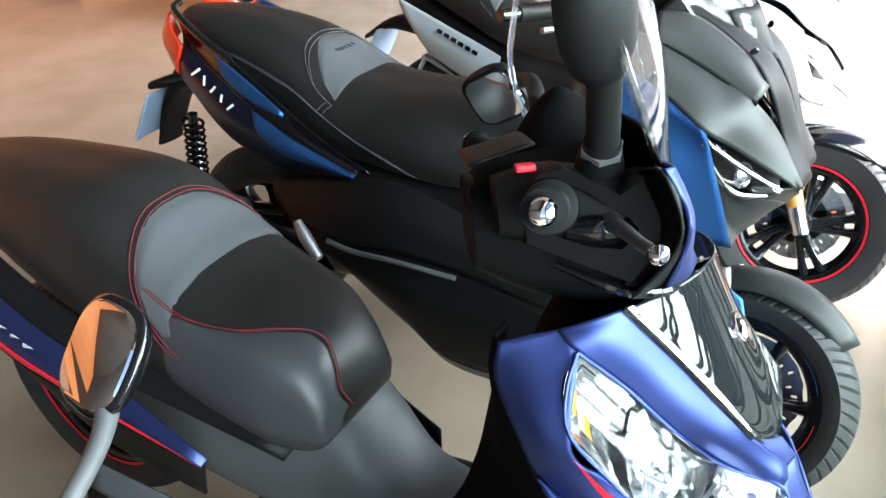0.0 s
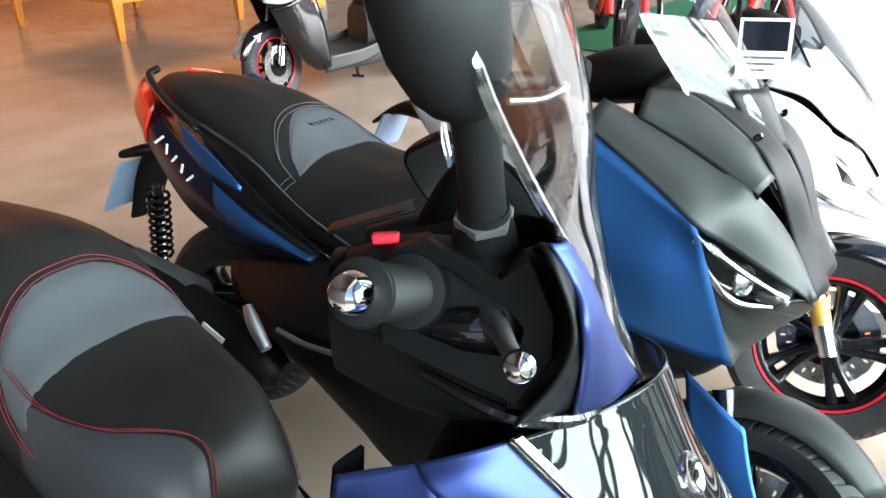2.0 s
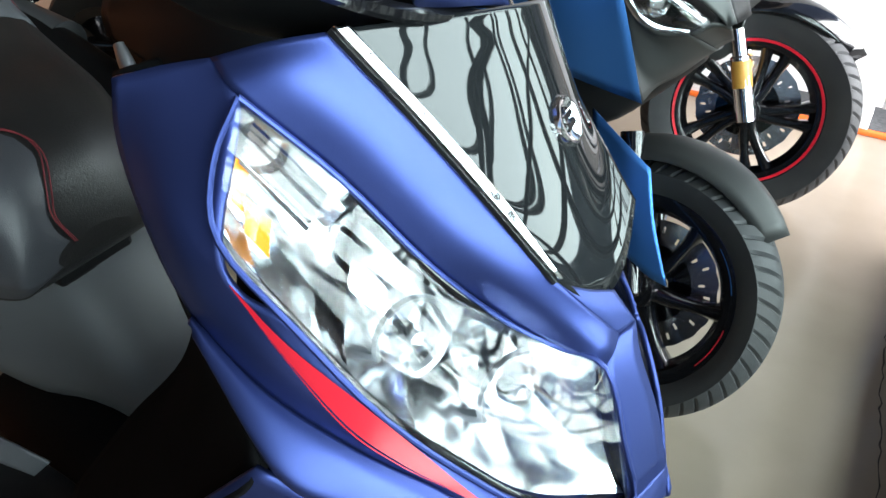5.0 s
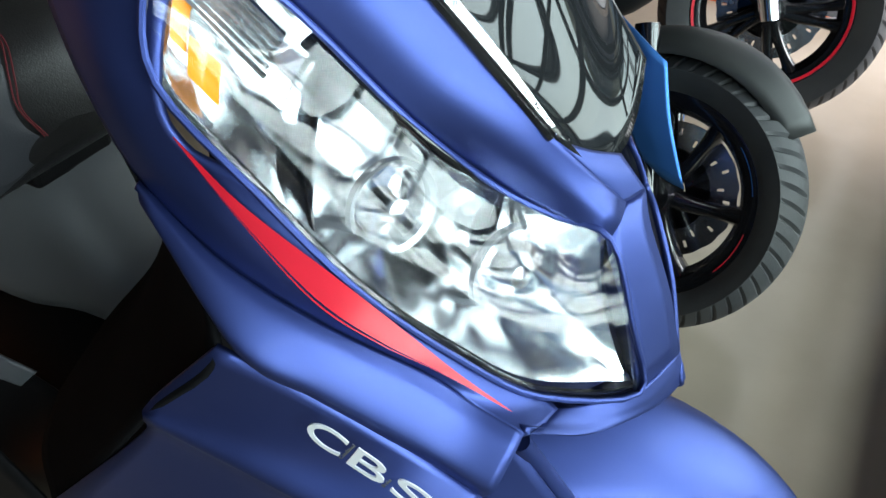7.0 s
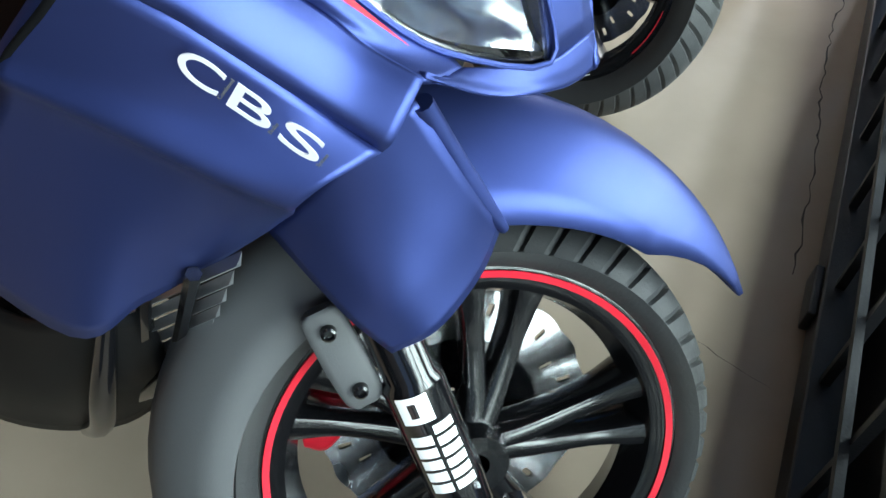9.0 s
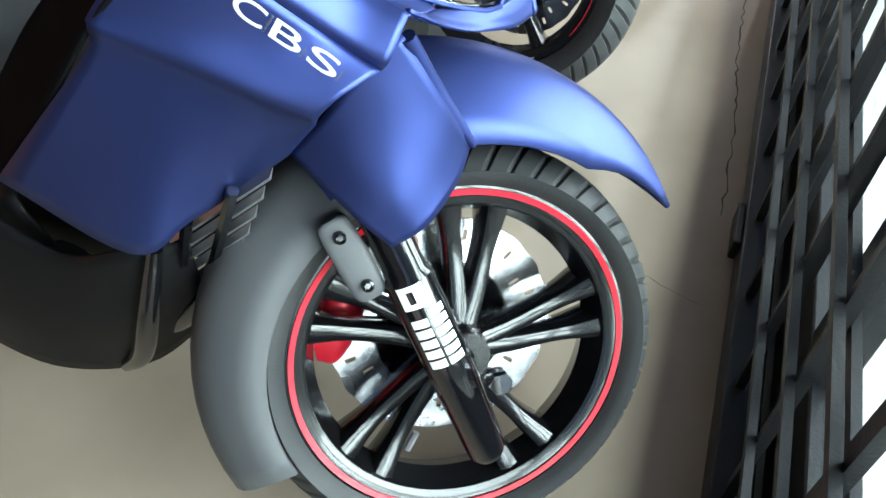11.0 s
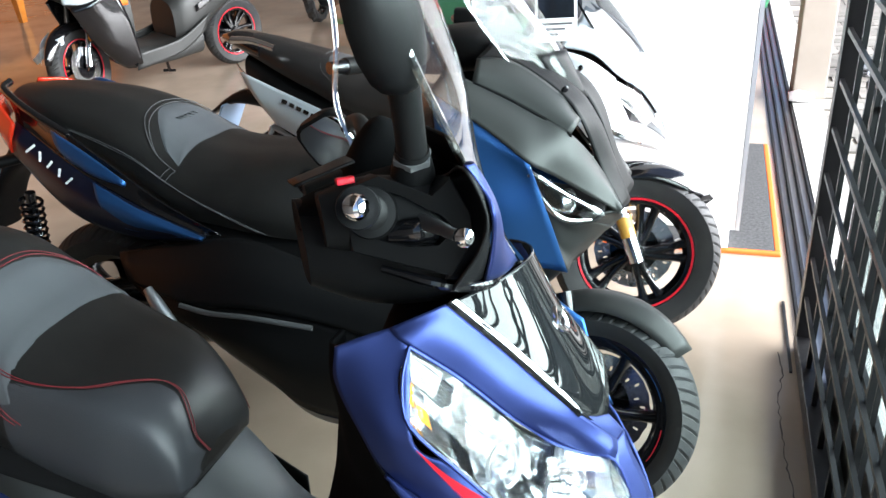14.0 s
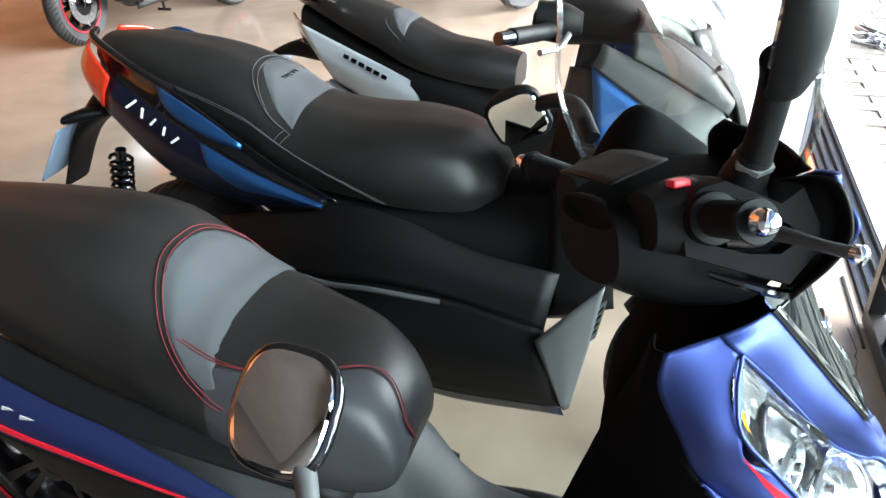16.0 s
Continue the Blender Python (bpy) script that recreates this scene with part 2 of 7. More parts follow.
def plate(outline, depth, axis="y"):
    """A flat piece with the given outline (two numbers a corner) and depth."""
    o = [V(q) for q in outline]
    n = len(o)
    put = {"y": lambda a, b, d: V((a, d, b)), "x": lambda a, b, d: V((d, a, b)), "z": lambda a, b, d: V((a, b, d))}[axis]
    verts = [N1 @ (q[0], q[1], 0) for q in o] + [N1 @ (q[0], q[1], depth) for q in o]
    return verts, [tuple(range(n)), tuple(range(2 * n - 1, n - 1, -1))] + [(i, i + n, (i + 1) % n + n, (i + 1) % n) for i in range(n)]


def moved(geo, m):
    return [m @ v for v in geo[0]], geo[1]


def merged(*geos):
    verts, faces = [], []
    for v, f in geos:
        k = len(verts)
        verts += list(v)
        faces += [tuple(i + k for i in q) for q in f]
    return verts, faces


def mirrored(geo):
    return [V((v.x, -v.y, v.z)) for v in geo[0]], [tuple(reversed(f)) for f in geo[1]]


def thing(name, m, label, category, group=""):
    ob = new(name)
    ob.matrix_world = m
    ob.empty_display_size = 0.1
    return tagged(ob, label, category, group)


def aim(a, b):
    """A pose at a whose y axis points to b."""
    d = (V(b) - V(a)).normalized()
    return Matrix.Translation(V(a)) @ d.to_track_quat("Y", "Z").to_matrix().to_4x4()

# ---- the room ----
GX = 0.458          # inner line of the gate


def setting(name, geo, material, label, category, smooth=False, bevel=0.0):
    return tagged(part(name, geo, material, smooth=smooth, bevel=bevel), label, category, kind="structure")


setting("floor", box(-10.0, 0.475, -4.0, 12.0, -0.12, 0.0), FLOOR, "polished tan concrete showroom floor with fine cracks", "floor")
setting("ground", box(0.72, 60, -40, 60, -0.30, -0.06), SAND, "sandy ground outside beyond the paving", "ground")
setting("threshold", box(0.60, 0.74, -4.0, 12.0, -0.10, 0.012), MARBLE, "pale stone threshold strip along the shop front", "threshold")
setting("wall_west", box(-10.2, -10.0, -4.2, 12.2, 0, 4.2), WALLO, "orange painted back wall", "wall")
# unseen wall closing the room; its dark colour keeps bounced light off the scooters
setting("wall_south", box(-10.0, 0.475, -4.2, -4.0, 0, 4.2), WALLS, "unseen side wall, coloured dark to cut bounced light", "wall")
setting("wall_north", box(-10.0, 0.475, 12.0, 12.2, 0, 4.2), WALL, "cream painted far wall", "wall")
setting("lintel", box(0.475, 0.75, -4.2, 12.2, 3.3, 4.2), WALL, "wall above the wide shop front opening", "wall")
# unseen ceiling, made dark so that less light bounces down
setting("ceiling", box(-10.2, 0.75, -4.2, 12.2, 4.2, 4.3), CEIL, "unseen flat ceiling, coloured dark to cut bounced light", "ceiling")

# sliding-door track: a channel with three rails
track = part("door_track", box(0.475, 0.60, -4.0, 12.0, -0.10, -0.012), EDGE, smooth=False)
tagged(track, "grey metal sliding door track set in the floor", "door track", kind="structure")
for x in (0.482, 0.517, 0.555, 0.592):
    part("rail", box(x - 0.0045, x + 0.0045, -4.0, 12.0, -0.012, 0.010), GATE, track, smooth=False)

# ---- scooter parts ----


def wheel(parent, name, m, R, rim, width, stripe=REDS, spokes=5, disc=True, seg=300, pair=True):
    """A wheel turned about y, right side towards -y: rim with tyre, stripe, spokes, hub and disc."""
    w = width / 2
    hub = part(name, lathe([(0.012, -w * 0.8), (0.030, -w * 0.8), (0.034, -w * 0.3), (0.034, w * 0.3), (0.030, w * 0.8), (0.012, w * 0.8)], 32), RIM, parent)
    hub.matrix_local = m
    ring = [(rim - 0.022, -w * 0.62), (rim - 0.004, -w * 0.74), (rim + 0.004, -w * 0.72), (rim - 0.002, -w * 0.6), (rim - 0.020, -w * 0.4),
            (rim - 0.026, 0), (rim - 0.020, w * 0.4), (rim - 0.002, w * 0.6), (rim + 0.004, w * 0.72), (rim - 0.004, w * 0.74), (rim - 0.022, w * 0.62), (rim - 0.034, 0)]
    part("rim", lathe(ring, 72, True), RIM, hub)
    if stripe:
        for s in (-1, 1):
            part("rim_stripe", lathe([(rim - 0.0095, s * w * 0.745), (rim - 0.0035, s * w * 0.775), (rim - 0.0030, s * w * 0.755), (rim - 0.0095, s * w * 0.72)], 96, True), stripe, hub)
    h = R - rim
    edge_r = R - w * 0.98 * math.tan(radians(27))
    prof = [(rim, -w * 0.74, 0)] + [(rim + (edge_r - rim) * q, -w * (0.74 + 0.26 * q ** 0.6), 0) for q in (0.35, 0.7, 0.97)]
    arc = radians(54)
    bow = w * 0.98 / math.sin(arc)
    for k in range(17):
        q = (-1 + k / 8) * arc
        prof.append((R - bow * (1 - math.cos(q)), bow * math.sin(q), 1))
    prof += [(r, -y, c) for r, y, c in reversed(prof[:4])]
    rings = []
    for k, (r, y, c) in enumerate(prof):
        ring, side = [], abs(k - 12)
        for j in range(seg):
            cut = 0.0048 if c and 2 <= side <= 7 and j % 6 == (0 if k > 12 else 3) else 0.0
            an = 2 * math.pi * (j + 0.9 * side) / seg
            ring.append(V(((r - cut) * math.cos(an), y * (1 - cut * 4), (r - cut) * math.sin(an))))
        rings.append(ring)
    part("tyre", loft(rings, caps=False), RUBBER, hub, "black rubber tyre with slanted tread grooves", angle=20)
    arm = hull([(0.020, 0, 0, w * 0.45, 0.016, 3), (0.06, 0, 0, w * 0.40, 0.013, 3), ((rim - 0.02) * 0.7, 0, 0.006, w * 0.38, 0.011, 3.4), (rim - 0.022, 0, 0.014, w * 0.55, 0.017, 3.4)], 12, 3)
    for i in range(spokes):
        for s in ((-1, 1) if pair else (0,)):
            o = part("spoke", moved(arm, Matrix.Rotation(2 * math.pi * i / spokes + s * 0.16, 4, "Y")), RIM, hub)
    if disc:
        r0, r1, nd = rim * 0.42, rim * 0.70, 120
        verts, faces = [], []
        for layer in (w * 0.95 + 0.004, w * 0.95):
            for q in range(5):
                rr = r0 + (r1 - r0) * q / 4
                verts += [V((rr * math.cos(2 * math.pi * j / nd) * (1 + 0.012 * math.sin(j * 2 * math.pi / 6)), layer, rr * math.sin(2 * math.pi * j / nd))) for j in range(nd)]
        def skip(q, j):
            return q in (1, 2) and (j + q * 4) % 10 == 0
        for la in range(2):
            for q in range(4):
                for j in range(nd):
                    if not skip(q, j):
                        a, b = la * 5 * nd + q * nd, la * 5 * nd + (q + 1) * nd
                        f = (a + j, a + (j + 1) % nd, b + (j + 1) % nd, b + j)
                        faces.append(f if la else tuple(reversed(f)))
        part("brake_disc", (verts, faces), STEEL, hub, "drilled steel brake disc", smooth=False)
        part("disc_carrier", lathe([(0.030, w * 0.9), (r0 * 0.72, w * 0.93), (r0 * 1.02, w * 0.95), (r0 * 1.02, w * 0.95 + 0.003), (0.030, w * 1.0)], 24, True), BLACKG, hub)
    return hub


def frame_of(c, left):
    """A wheel's pose from its centre and the way of its axle to the left."""
    ln = V(left).normalized()
    f = ln.cross(V((0, 0, 1))).normalized()
    u = f.cross(ln)
    return Matrix(((f.x, ln.x, u.x, c[0]), (f.y, ln.y, u.y, c[1]), (f.z, ln.z, u.z, c[2]), (0, 0, 0, 1)))


def axle(az, el):
    a, e = radians(az), radians(el)
    return V((-math.cos(e) * math.cos(a), -math.cos(e) * math.sin(a), -math.sin(e)))


def mudguard(R, a0, a1, w0, w1, flare=0.0, n=14, drop=0.05):
    """A curved guard over a wheel about y, from angle a0 to a1 (degrees from straight ahead)."""
    rings = []
    for i in range(n + 1):
        t = i / n
        a = radians(a0 + (a1 - a0) * t)
        w = w0 + (w1 - w0) * math.sin(min(1, t * 1.4) * math.pi / 2)
        rings.append([V(((R + flare * (1 - t) - drop * abs(s) ** 2.6) * math.cos(a), w * s, (R + flare * (1 - t) - drop * abs(s) ** 2.6) * math.sin(a))) for s in [q / 5 for q in range(-5, 6)]])
    return loft(rings, closed=False, caps=False)


def letters(text, size, depth, name="lettering"):
    """Raised letters as plain geometry, lying in the xz plane and facing -y."""
    c = bpy.data.curves.new(name, "FONT")
    c.body, c.size, c.extrude = text, size, depth
    o = bpy.data.objects.new(name, c)
    me = bpy.data.meshes.new_from_object(o)
    m = pose(0, 0, 0, 90, 0, 0)
    geo = [m @ v.co for v in me.vertices], [tuple(p.vertices) for p in me.polygons]
    bpy.data.objects.remove(o)
    return geo


# ---- the violet-blue scooter ----
M1 = pose(0, 0.715, 0, -1, 0, -4)
W1 = M1.inverted()                                   # for the rear half
V1 = pose(0.0403, 0.0139, -0.0015, 0.09, 0.68, 1.79) @ M1
N1 = V1.inverted()                                   # for the front, given in the room
FORK = N1 @ pose(0.0170, 0.0024, 0.0089, 3.33, 1.25, 1.38)   # for the fork and front wheel
BARS = N1 @ pose(0.0167, 0.0394, -0.0200, 1.34, 0.45, 1.91)  # for the handlebar


def at(w, rows):
    """Rows of places in the room, taken into a thing's own frame."""
    return [[w @ V(p) for p in r] for r in rows]


def blend(a, b, t, out=(0, 0, 0)):
    """A line between two lines of places, pushed out a little."""
    return [tuple(p[i] * (1 - t) + q[i] * t + out[i] for i in range(3)) for p, q in zip(a, b)]


class Saddle:
    """A seat's skin: stations of (x, half width, bottom, shoulder, top); u along, v across from right (-1) to left (1)."""

    def __init__(self, stations, span=0, lean=False):
        self.lean = lean
        self.span = span or len(stations) - 1
        self.end = (len(stations) - 1) / self.span
        self.rows = [spline([V((x, s * w * k, z)) for s, k, z in ((-1, 0.93, b), (-1, 1.0, b * 0.55 + sh * 0.45), (-1, 0.86, sh), (-1, 0.45, t), (1, 0.0, t + 0.004), (1, 0.45, t), (1, 0.86, sh), (1, 1.0, b * 0.55 + sh * 0.45), (1, 0.93, b))], 6) for x, w, b, sh, t in stations]
        self.n = len(self.rows[0]) - 1

    def point(self, u, v):
        k = max(0.0, min(1.0, (v + 1) / 2)) * self.n
        i = min(int(k), self.n - 1)
        line = [r[i].lerp(r[i + 1], k - i) for r in self.rows]
        q = max(0.0, min(0.9999 * self.end, u)) * self.span
        j = int(q)
        p = [line[max(0, j - 1)], line[j], line[j + 1], line[min(len(line) - 1, j + 2)]]
        t = q - j
        return self.bent(0.5 * (2 * p[1] + (p[2] - p[0]) * t + (2 * p[0] - 5 * p[1] + 4 * p[2] - p[3]) * t * t + (3 * p[1] - p[0] - 3 * p[2] + p[3]) * t ** 3))

    def out(self, u, v, d):
        p = self.point(u, v)
        a, b = self.point(min(u + 0.01, 1), v) - self.point(max(u - 0.01, 0), v), self.point(u, min(v + 0.02, 1)) - self.point(u, max(v - 0.02, -1))
        n = b.cross(a)
        n = n.normalized() if n.length > 1e-9 else V((0, 0, 1))
        return p + n * d * (1 if n.dot(p - V((p.x, 0, p.z - 0.12))) > 0 else -1)

    def bent(self, q):
        """The nose of a seat on a leaning scooter, lower and to the right."""
        t = max(0.0, (q.x + 0.95) / 0.42) if self.lean else 0.0
        return q + V((0, -0.045 * t, -0.022 * t))

    def skin(self):
        us, vs = [i / 44 * self.end for i in range(45)], [-1 + j / 18 for j in range(37)]
        geo = loft([[self.point(u, v) for v in vs] for u in us], closed=False, caps=False)
        n = len(vs)
        return geo[0], geo[1] + [tuple(range(n)), tuple(44 * n + j for j in range(n - 1, -1, -1))] + [(i * n, i * n + n - 1, (i + 1) * n + n - 1, (i + 1) * n) for i in range(44)]

    def patch(self, fu, fv, d=0.002, n=16):
        """A raised piece of the skin: fu and fv give u and v from two numbers between 0 and 1."""
        g = [[self.out(fu(i / n, j / n), fv(i / n, j / n), d * min(1, 6 * min(i, n - i, j, n - j) / n)) for j in range(n + 1)] for i in range(n + 1)]
        return loft(g, closed=False, caps=False)

    def seam(self, uv, r=0.0009, d=0.0028):
        return tube([self.out(u, v, d) for u, v in uv], r, 6, 5)


def violet_scooter():
    sc = thing("scooter", V1, "violet-blue satin maxi scooter with red pinstripes, front wheel turned", "scooter", "parked scooters")

    def one(name, geo, material, label="", **k):
        return part(name, geo, material, sc, label, **k)

    def both(name, geo, material, label="", **k):
        one(name, mirrored(geo), material, label, **k)
        return one(name, geo, material, label, **k)

    def w1(*rows):
        return at(W1, rows)

    def wn(*rows):
        return at(N1, rows)

    def local(rows):
        return [N1 @ V(p) for p in rows]

    def across(geo):
        """To the other side of the leaning front, swept back and down with the distance."""
        p, n = N1 @ V((0.148, 0.694, 0.586)), (N1.to_3x3() @ V((0.038, 0.99, -0.14))).normalized()
        return [v - n * (2 * n.dot(v - p)) + V((0.25, 0, 0.38)) * n.dot(v - p) for v in geo[0]], [tuple(reversed(f)) for f in geo[1]]

    def pair(name, geo, material, label="", **k):
        one(name, across(geo), material, label, **k)
        return one(name, geo, material, label, **k)

    # front shield: edges of the smoked panel, the lamp, the creases and the outline
    dark = [(-0.079, 0.603, 0.926), (-0.064, 0.609, 0.908), (-0.030, 0.624, 0.866), (0.012, 0.637, 0.816), (0.055, 0.646, 0.768), (0.093, 0.686, 0.708)]
    ub = [(-0.109, 0.554, 0.899), (-0.064, 0.580, 0.847), (-0.012, 0.600, 0.786), (0.026, 0.632, 0.734), (0.060, 0.650, 0.710), (0.094, 0.657, 0.700)]
    lb = [(-0.099, 0.511, 0.832), (-0.055, 0.515, 0.783), (-0.003, 0.527, 0.722), (0.045, 0.556, 0.662), (0.084, 0.586, 0.619), (0.134, 0.643, 0.589)]
    crease = [(-0.130, 0.507, 0.766), (-0.072, 0.499, 0.737), (-0.015, 0.511, 0.703), (0.030, 0.536, 0.664), (0.056, 0.545, 0.641), (0.089, 0.549, 0.627)]
    band = [(-0.124, 0.501, 0.755), (-0.050, 0.473, 0.702), (-0.012, 0.486, 0.670), (0.020, 0.500, 0.640), (0.048, 0.512, 0.614), (0.078, 0.518, 0.594)]
    corner = [(-0.133, 0.561, 0.914), ub[0], lb[0]]
    outline = [(-0.183, 0.533, 0.901), (-0.186, 0.528, 0.862), (-0.158, 0.512, 0.815), crease[0]]
    us = sheet(wn(dark, blend(dark, [corner[0]] + ub[:4] + [ub[5]], 0.5, (0.003, -0.005, 0.004)), [corner[0], ub[0], ub[1], ub[2], ub[3], ub[5]]))
    pair("upper_shield", us, PURPLE, solid=0.004)
    low_ = [(-0.088, 0.507, 0.801)] + lb[1:5] + [(0.096, 0.588, 0.610)]
    line = [(-0.0975, 0.510, 0.805), (-0.062, 0.5105, 0.770), (-0.018, 0.516, 0.732), (0.018, 0.525, 0.702), (0.045, 0.535, 0.678), (0.078, 0.548, 0.648)]
    one("lamp_surround", across(sheet(wn(low_, blend(low_, crease, 0.5, (0.002, -0.004, 0.0005)), crease))), PURPLE, solid=0.004)
    one("lamp_surround", sheet(wn([corner[0], ub[0], lb[0]] + low_, [(-0.158, 0.547, 0.909), (-0.150, 0.529, 0.874), (-0.128, 0.506, 0.830), (-0.109, 0.5035, 0.7835)] + blend(low_, crease, 0.5, (0.002, -0.004, 0.0005))[1:], outline[:3] + crease)), PURPLE, solid=0.004)
    pair("crease_band", sheet(wn(crease, blend(crease, band, 0.3, (0.003, -0.004, 0.004)), blend(crease, band, 0.75, (0.004, -0.006, 0.002)), band)), PURPLE, solid=0.004)
    side = [[(-0.060, 0.469, 0.703)] + band[2:], [(-0.115, 0.454, 0.640), (-0.050, 0.468, 0.630), (-0.005, 0.480, 0.614), (0.030, 0.486, 0.599), (0.059, 0.490, 0.587)],
            [(-0.119, 0.449, 0.628), (-0.058, 0.456, 0.612), (-0.014, 0.463, 0.596), (0.016, 0.470, 0.582), (0.042, 0.478, 0.569)], [(-0.128, 0.450, 0.605), (-0.070, 0.461, 0.588), (-0.026, 0.471, 0.572), (0.004, 0.480, 0.559), (0.034, 0.488, 0.552)],
            [(-0.196, 0.437, 0.525), (-0.105, 0.445, 0.500), (-0.062, 0.462, 0.505), (-0.022, 0.482, 0.515), (0.014, 0.501, 0.522)], [(-0.262, 0.428, 0.449), (-0.132, 0.421, 0.406), (-0.085, 0.455, 0.432), (-0.046, 0.488, 0.457), (-0.013, 0.517, 0.481)]]
    one("side_shield", sheet(wn(*side), 6), PURPLE, "violet side shield with a long flute", solid=0.004)
    one("side_shield", across(sheet(wn(side[0], side[2], [(-0.120, 0.480, 0.500), (-0.085, 0.470, 0.490), (-0.050, 0.478, 0.490), (-0.020, 0.490, 0.500), (0.014, 0.501, 0.522)]))), PURPLE, solid=0.004)
    pair("chin", sheet(wn([dark[4], (0.069, 0.672, 0.749), (0.081, 0.700, 0.733)], [(0.074, 0.664, 0.739), (0.084, 0.682, 0.728), (0.091, 0.702, 0.720)], [(0.088, 0.680, 0.714), dark[5], (0.099, 0.707, 0.706)])), PURPLE, solid=0.004)
    pair("nose_ridge", sheet(wn([dark[5], (0.099, 0.707, 0.706)], [ub[5], (0.110, 0.694, 0.688)], [(0.116, 0.651, 0.645), (0.132, 0.692, 0.640)], [lb[5], (0.148, 0.692, 0.586)]), 4), PURPLE, solid=0.004)
    nose = [[(0.096, 0.588, 0.610), (0.116, 0.616, 0.598), lb[5], (0.148, 0.692, 0.586)], [(0.094, 0.568, 0.618), (0.120, 0.606, 0.592), (0.142, 0.650, 0.575), (0.154, 0.694, 0.570)], [crease[5], (0.116, 0.592, 0.592), (0.142, 0.655, 0.562), (0.153, 0.694, 0.556)], [(0.060, 0.572, 0.606), (0.085, 0.615, 0.580), (0.105, 0.665, 0.553), (0.110, 0.698, 0.548)]]
    pair("nose", sheet(wn(*nose)), PURPLE, solid=0.004)
    rim = local(ub + [(0.118, 0.650, 0.645)] + lb[::-1] + [(-0.110, 0.528, 0.870)])
    pair("lamp_rim", tube([p + V((0.001, -0.002, 0.001)) for p in rim + [rim[0]]], 0.0022, 8, 4), PURPLE)
    wide = (0.0004, 0.0045, 0.0095, 0.0095, 0.0055, 0.0004)
    fall = [(V(c) - V(a)).normalized() for a, c in zip(lb[:5] + [low_[5]], crease)]

    def ribbon(lo, hi, lift):
        return [[tuple(V(p) + d * (w * q) + V((0.7, -0.65, 0.3)) * lift) for p, d, w in zip(line, fall, wide)] for q in (lo, (lo + hi) / 2, hi)]

    pair("pinstripe", sheet(wn(*ribbon(-0.75, 0.95, 0.0058))), REDS, "bright red pinstripe")
    pair("pinstripe", sheet(wn(*ribbon(1.10, 1.20, 0.0056))), REDS, "thin red line")
    along = V((0.066, 0.014, -0.050))
    down = V((0.004, -0.011, -0.055))
    base = lettering_pose(N1 @ (V((-0.012, 0.479, 0.655)) + down * 0.14 - along * 0.06), N1.to_3x3() @ along, N1.to_3x3() @ (along.cross(down) * -1))
    for k, ch in enumerate("CBS"):
        g = letters(ch, 0.0215, 0.0006)
        x0, x1 = min(v.x for v in g[0]), max(v.x for v in g[0])
        fat = [V(((v.x - x0) / (x1 - x0) * 0.0245 + k * 0.0305 - v.z * 0.10, v.y - 0.0026, v.z)) for v in g[0]]
        one("lettering", moved((fat, g[1]), base), LETTER, "raised silver letter", smooth=False)
        small = letters(("Combined", "Brake", "System")[k], 0.0034, 0.0003)
        one("small_lettering", moved(small, base @ Matrix.Translation((k * 0.0305 + 0.0272, -0.0026, 0.0)) @ pose(0, 0, 0, 0, -90, 0)), GREYP, "small grey word", smooth=False)

    # headlight: clear lens over a bright reflector of pillow facets, an amber indicator and dark dividers
    head = pair("headlight", sheet(wn(ub, blend(ub, lb, 0.5, (0.008, -0.014, 0.004)), lb)), CLEAR, "clear headlight with amber indicator")
    sides = [spline(local(e), 8) for e in (ub, lb)]

    def bowl_at(u, v, lift=0.0):
        k = u * (len(sides[0]) - 1)
        n0 = min(int(k), len(sides[0]) - 2)
        a, b = (e[n0].lerp(e[n0 + 1], k - n0) for e in sides)
        two = abs(math.sin(math.pi * (u * 1.9 + 0.12))) ** 0.5 if u > 0.26 else 0.55
        deep = math.sin(math.pi * v) ** 0.7 * math.sin(math.pi * (0.06 + 0.88 * u)) ** 0.6 * (0.55 + 0.45 * two)
        return a.lerp(b, v) + V((-0.050, 0.030, -0.012)) * (deep - lift) + V((-0.004, 0.004, 0))

    for s in (1, -1):
        flip = (lambda g: g) if s == 1 else across
        hd = head if s == 1 else [o for o in sc.children if o.name.startswith("headlight") and o != head][0]
        cols, rows_ = 66, 30
        grid = []
        for a in range(cols + 1):
            line = []
            for b in range(rows_ + 1):
                u, v = a / cols, 0.02 + 0.96 * b / rows_
                cu, cv = u * 11 + 0.6 * math.sin(v * 5.0), v * 5 + 0.8 * u
                pillow = abs(math.sin(math.pi * cu)) * 0.6 + abs(math.sin(math.pi * cv)) * 0.4
                line.append(bowl_at(u, v, 0.040 * pillow if 0 < a < cols and 0 < b < rows_ else 0.0))
            grid.append(line)
        part("bowl", flip(loft(grid, closed=False, caps=False)), REFLECTOR, hd, "bright chrome reflector of many facets", angle=24)
        for u, v0, v1 in ((0.27, 0.05, 0.95), (0.655, 0.02, 0.62)):
            part("divider", flip(loft([[bowl_at(u + 0.010 * q + 0.05 * t, v0 + (v1 - v0) * t, 0.02 + 0.35 * q * math.sin(math.pi * t)) for t in [k / 10 for k in range(11)]] for q in (0, 1)], closed=False, caps=False)), BLACKG, hd, "dark divider", solid=0.002)
        part("upper_blade", flip(loft([[bowl_at(0.24 + 0.42 * t, 0.03 + q, 0.35 * math.sin(math.pi * t)) for t in [k / 12 for k in range(13)]] for q in (0.0, 0.10)], closed=False, caps=False)), BLACKG, hd, "black upper trim inside the lamp", solid=0.002)
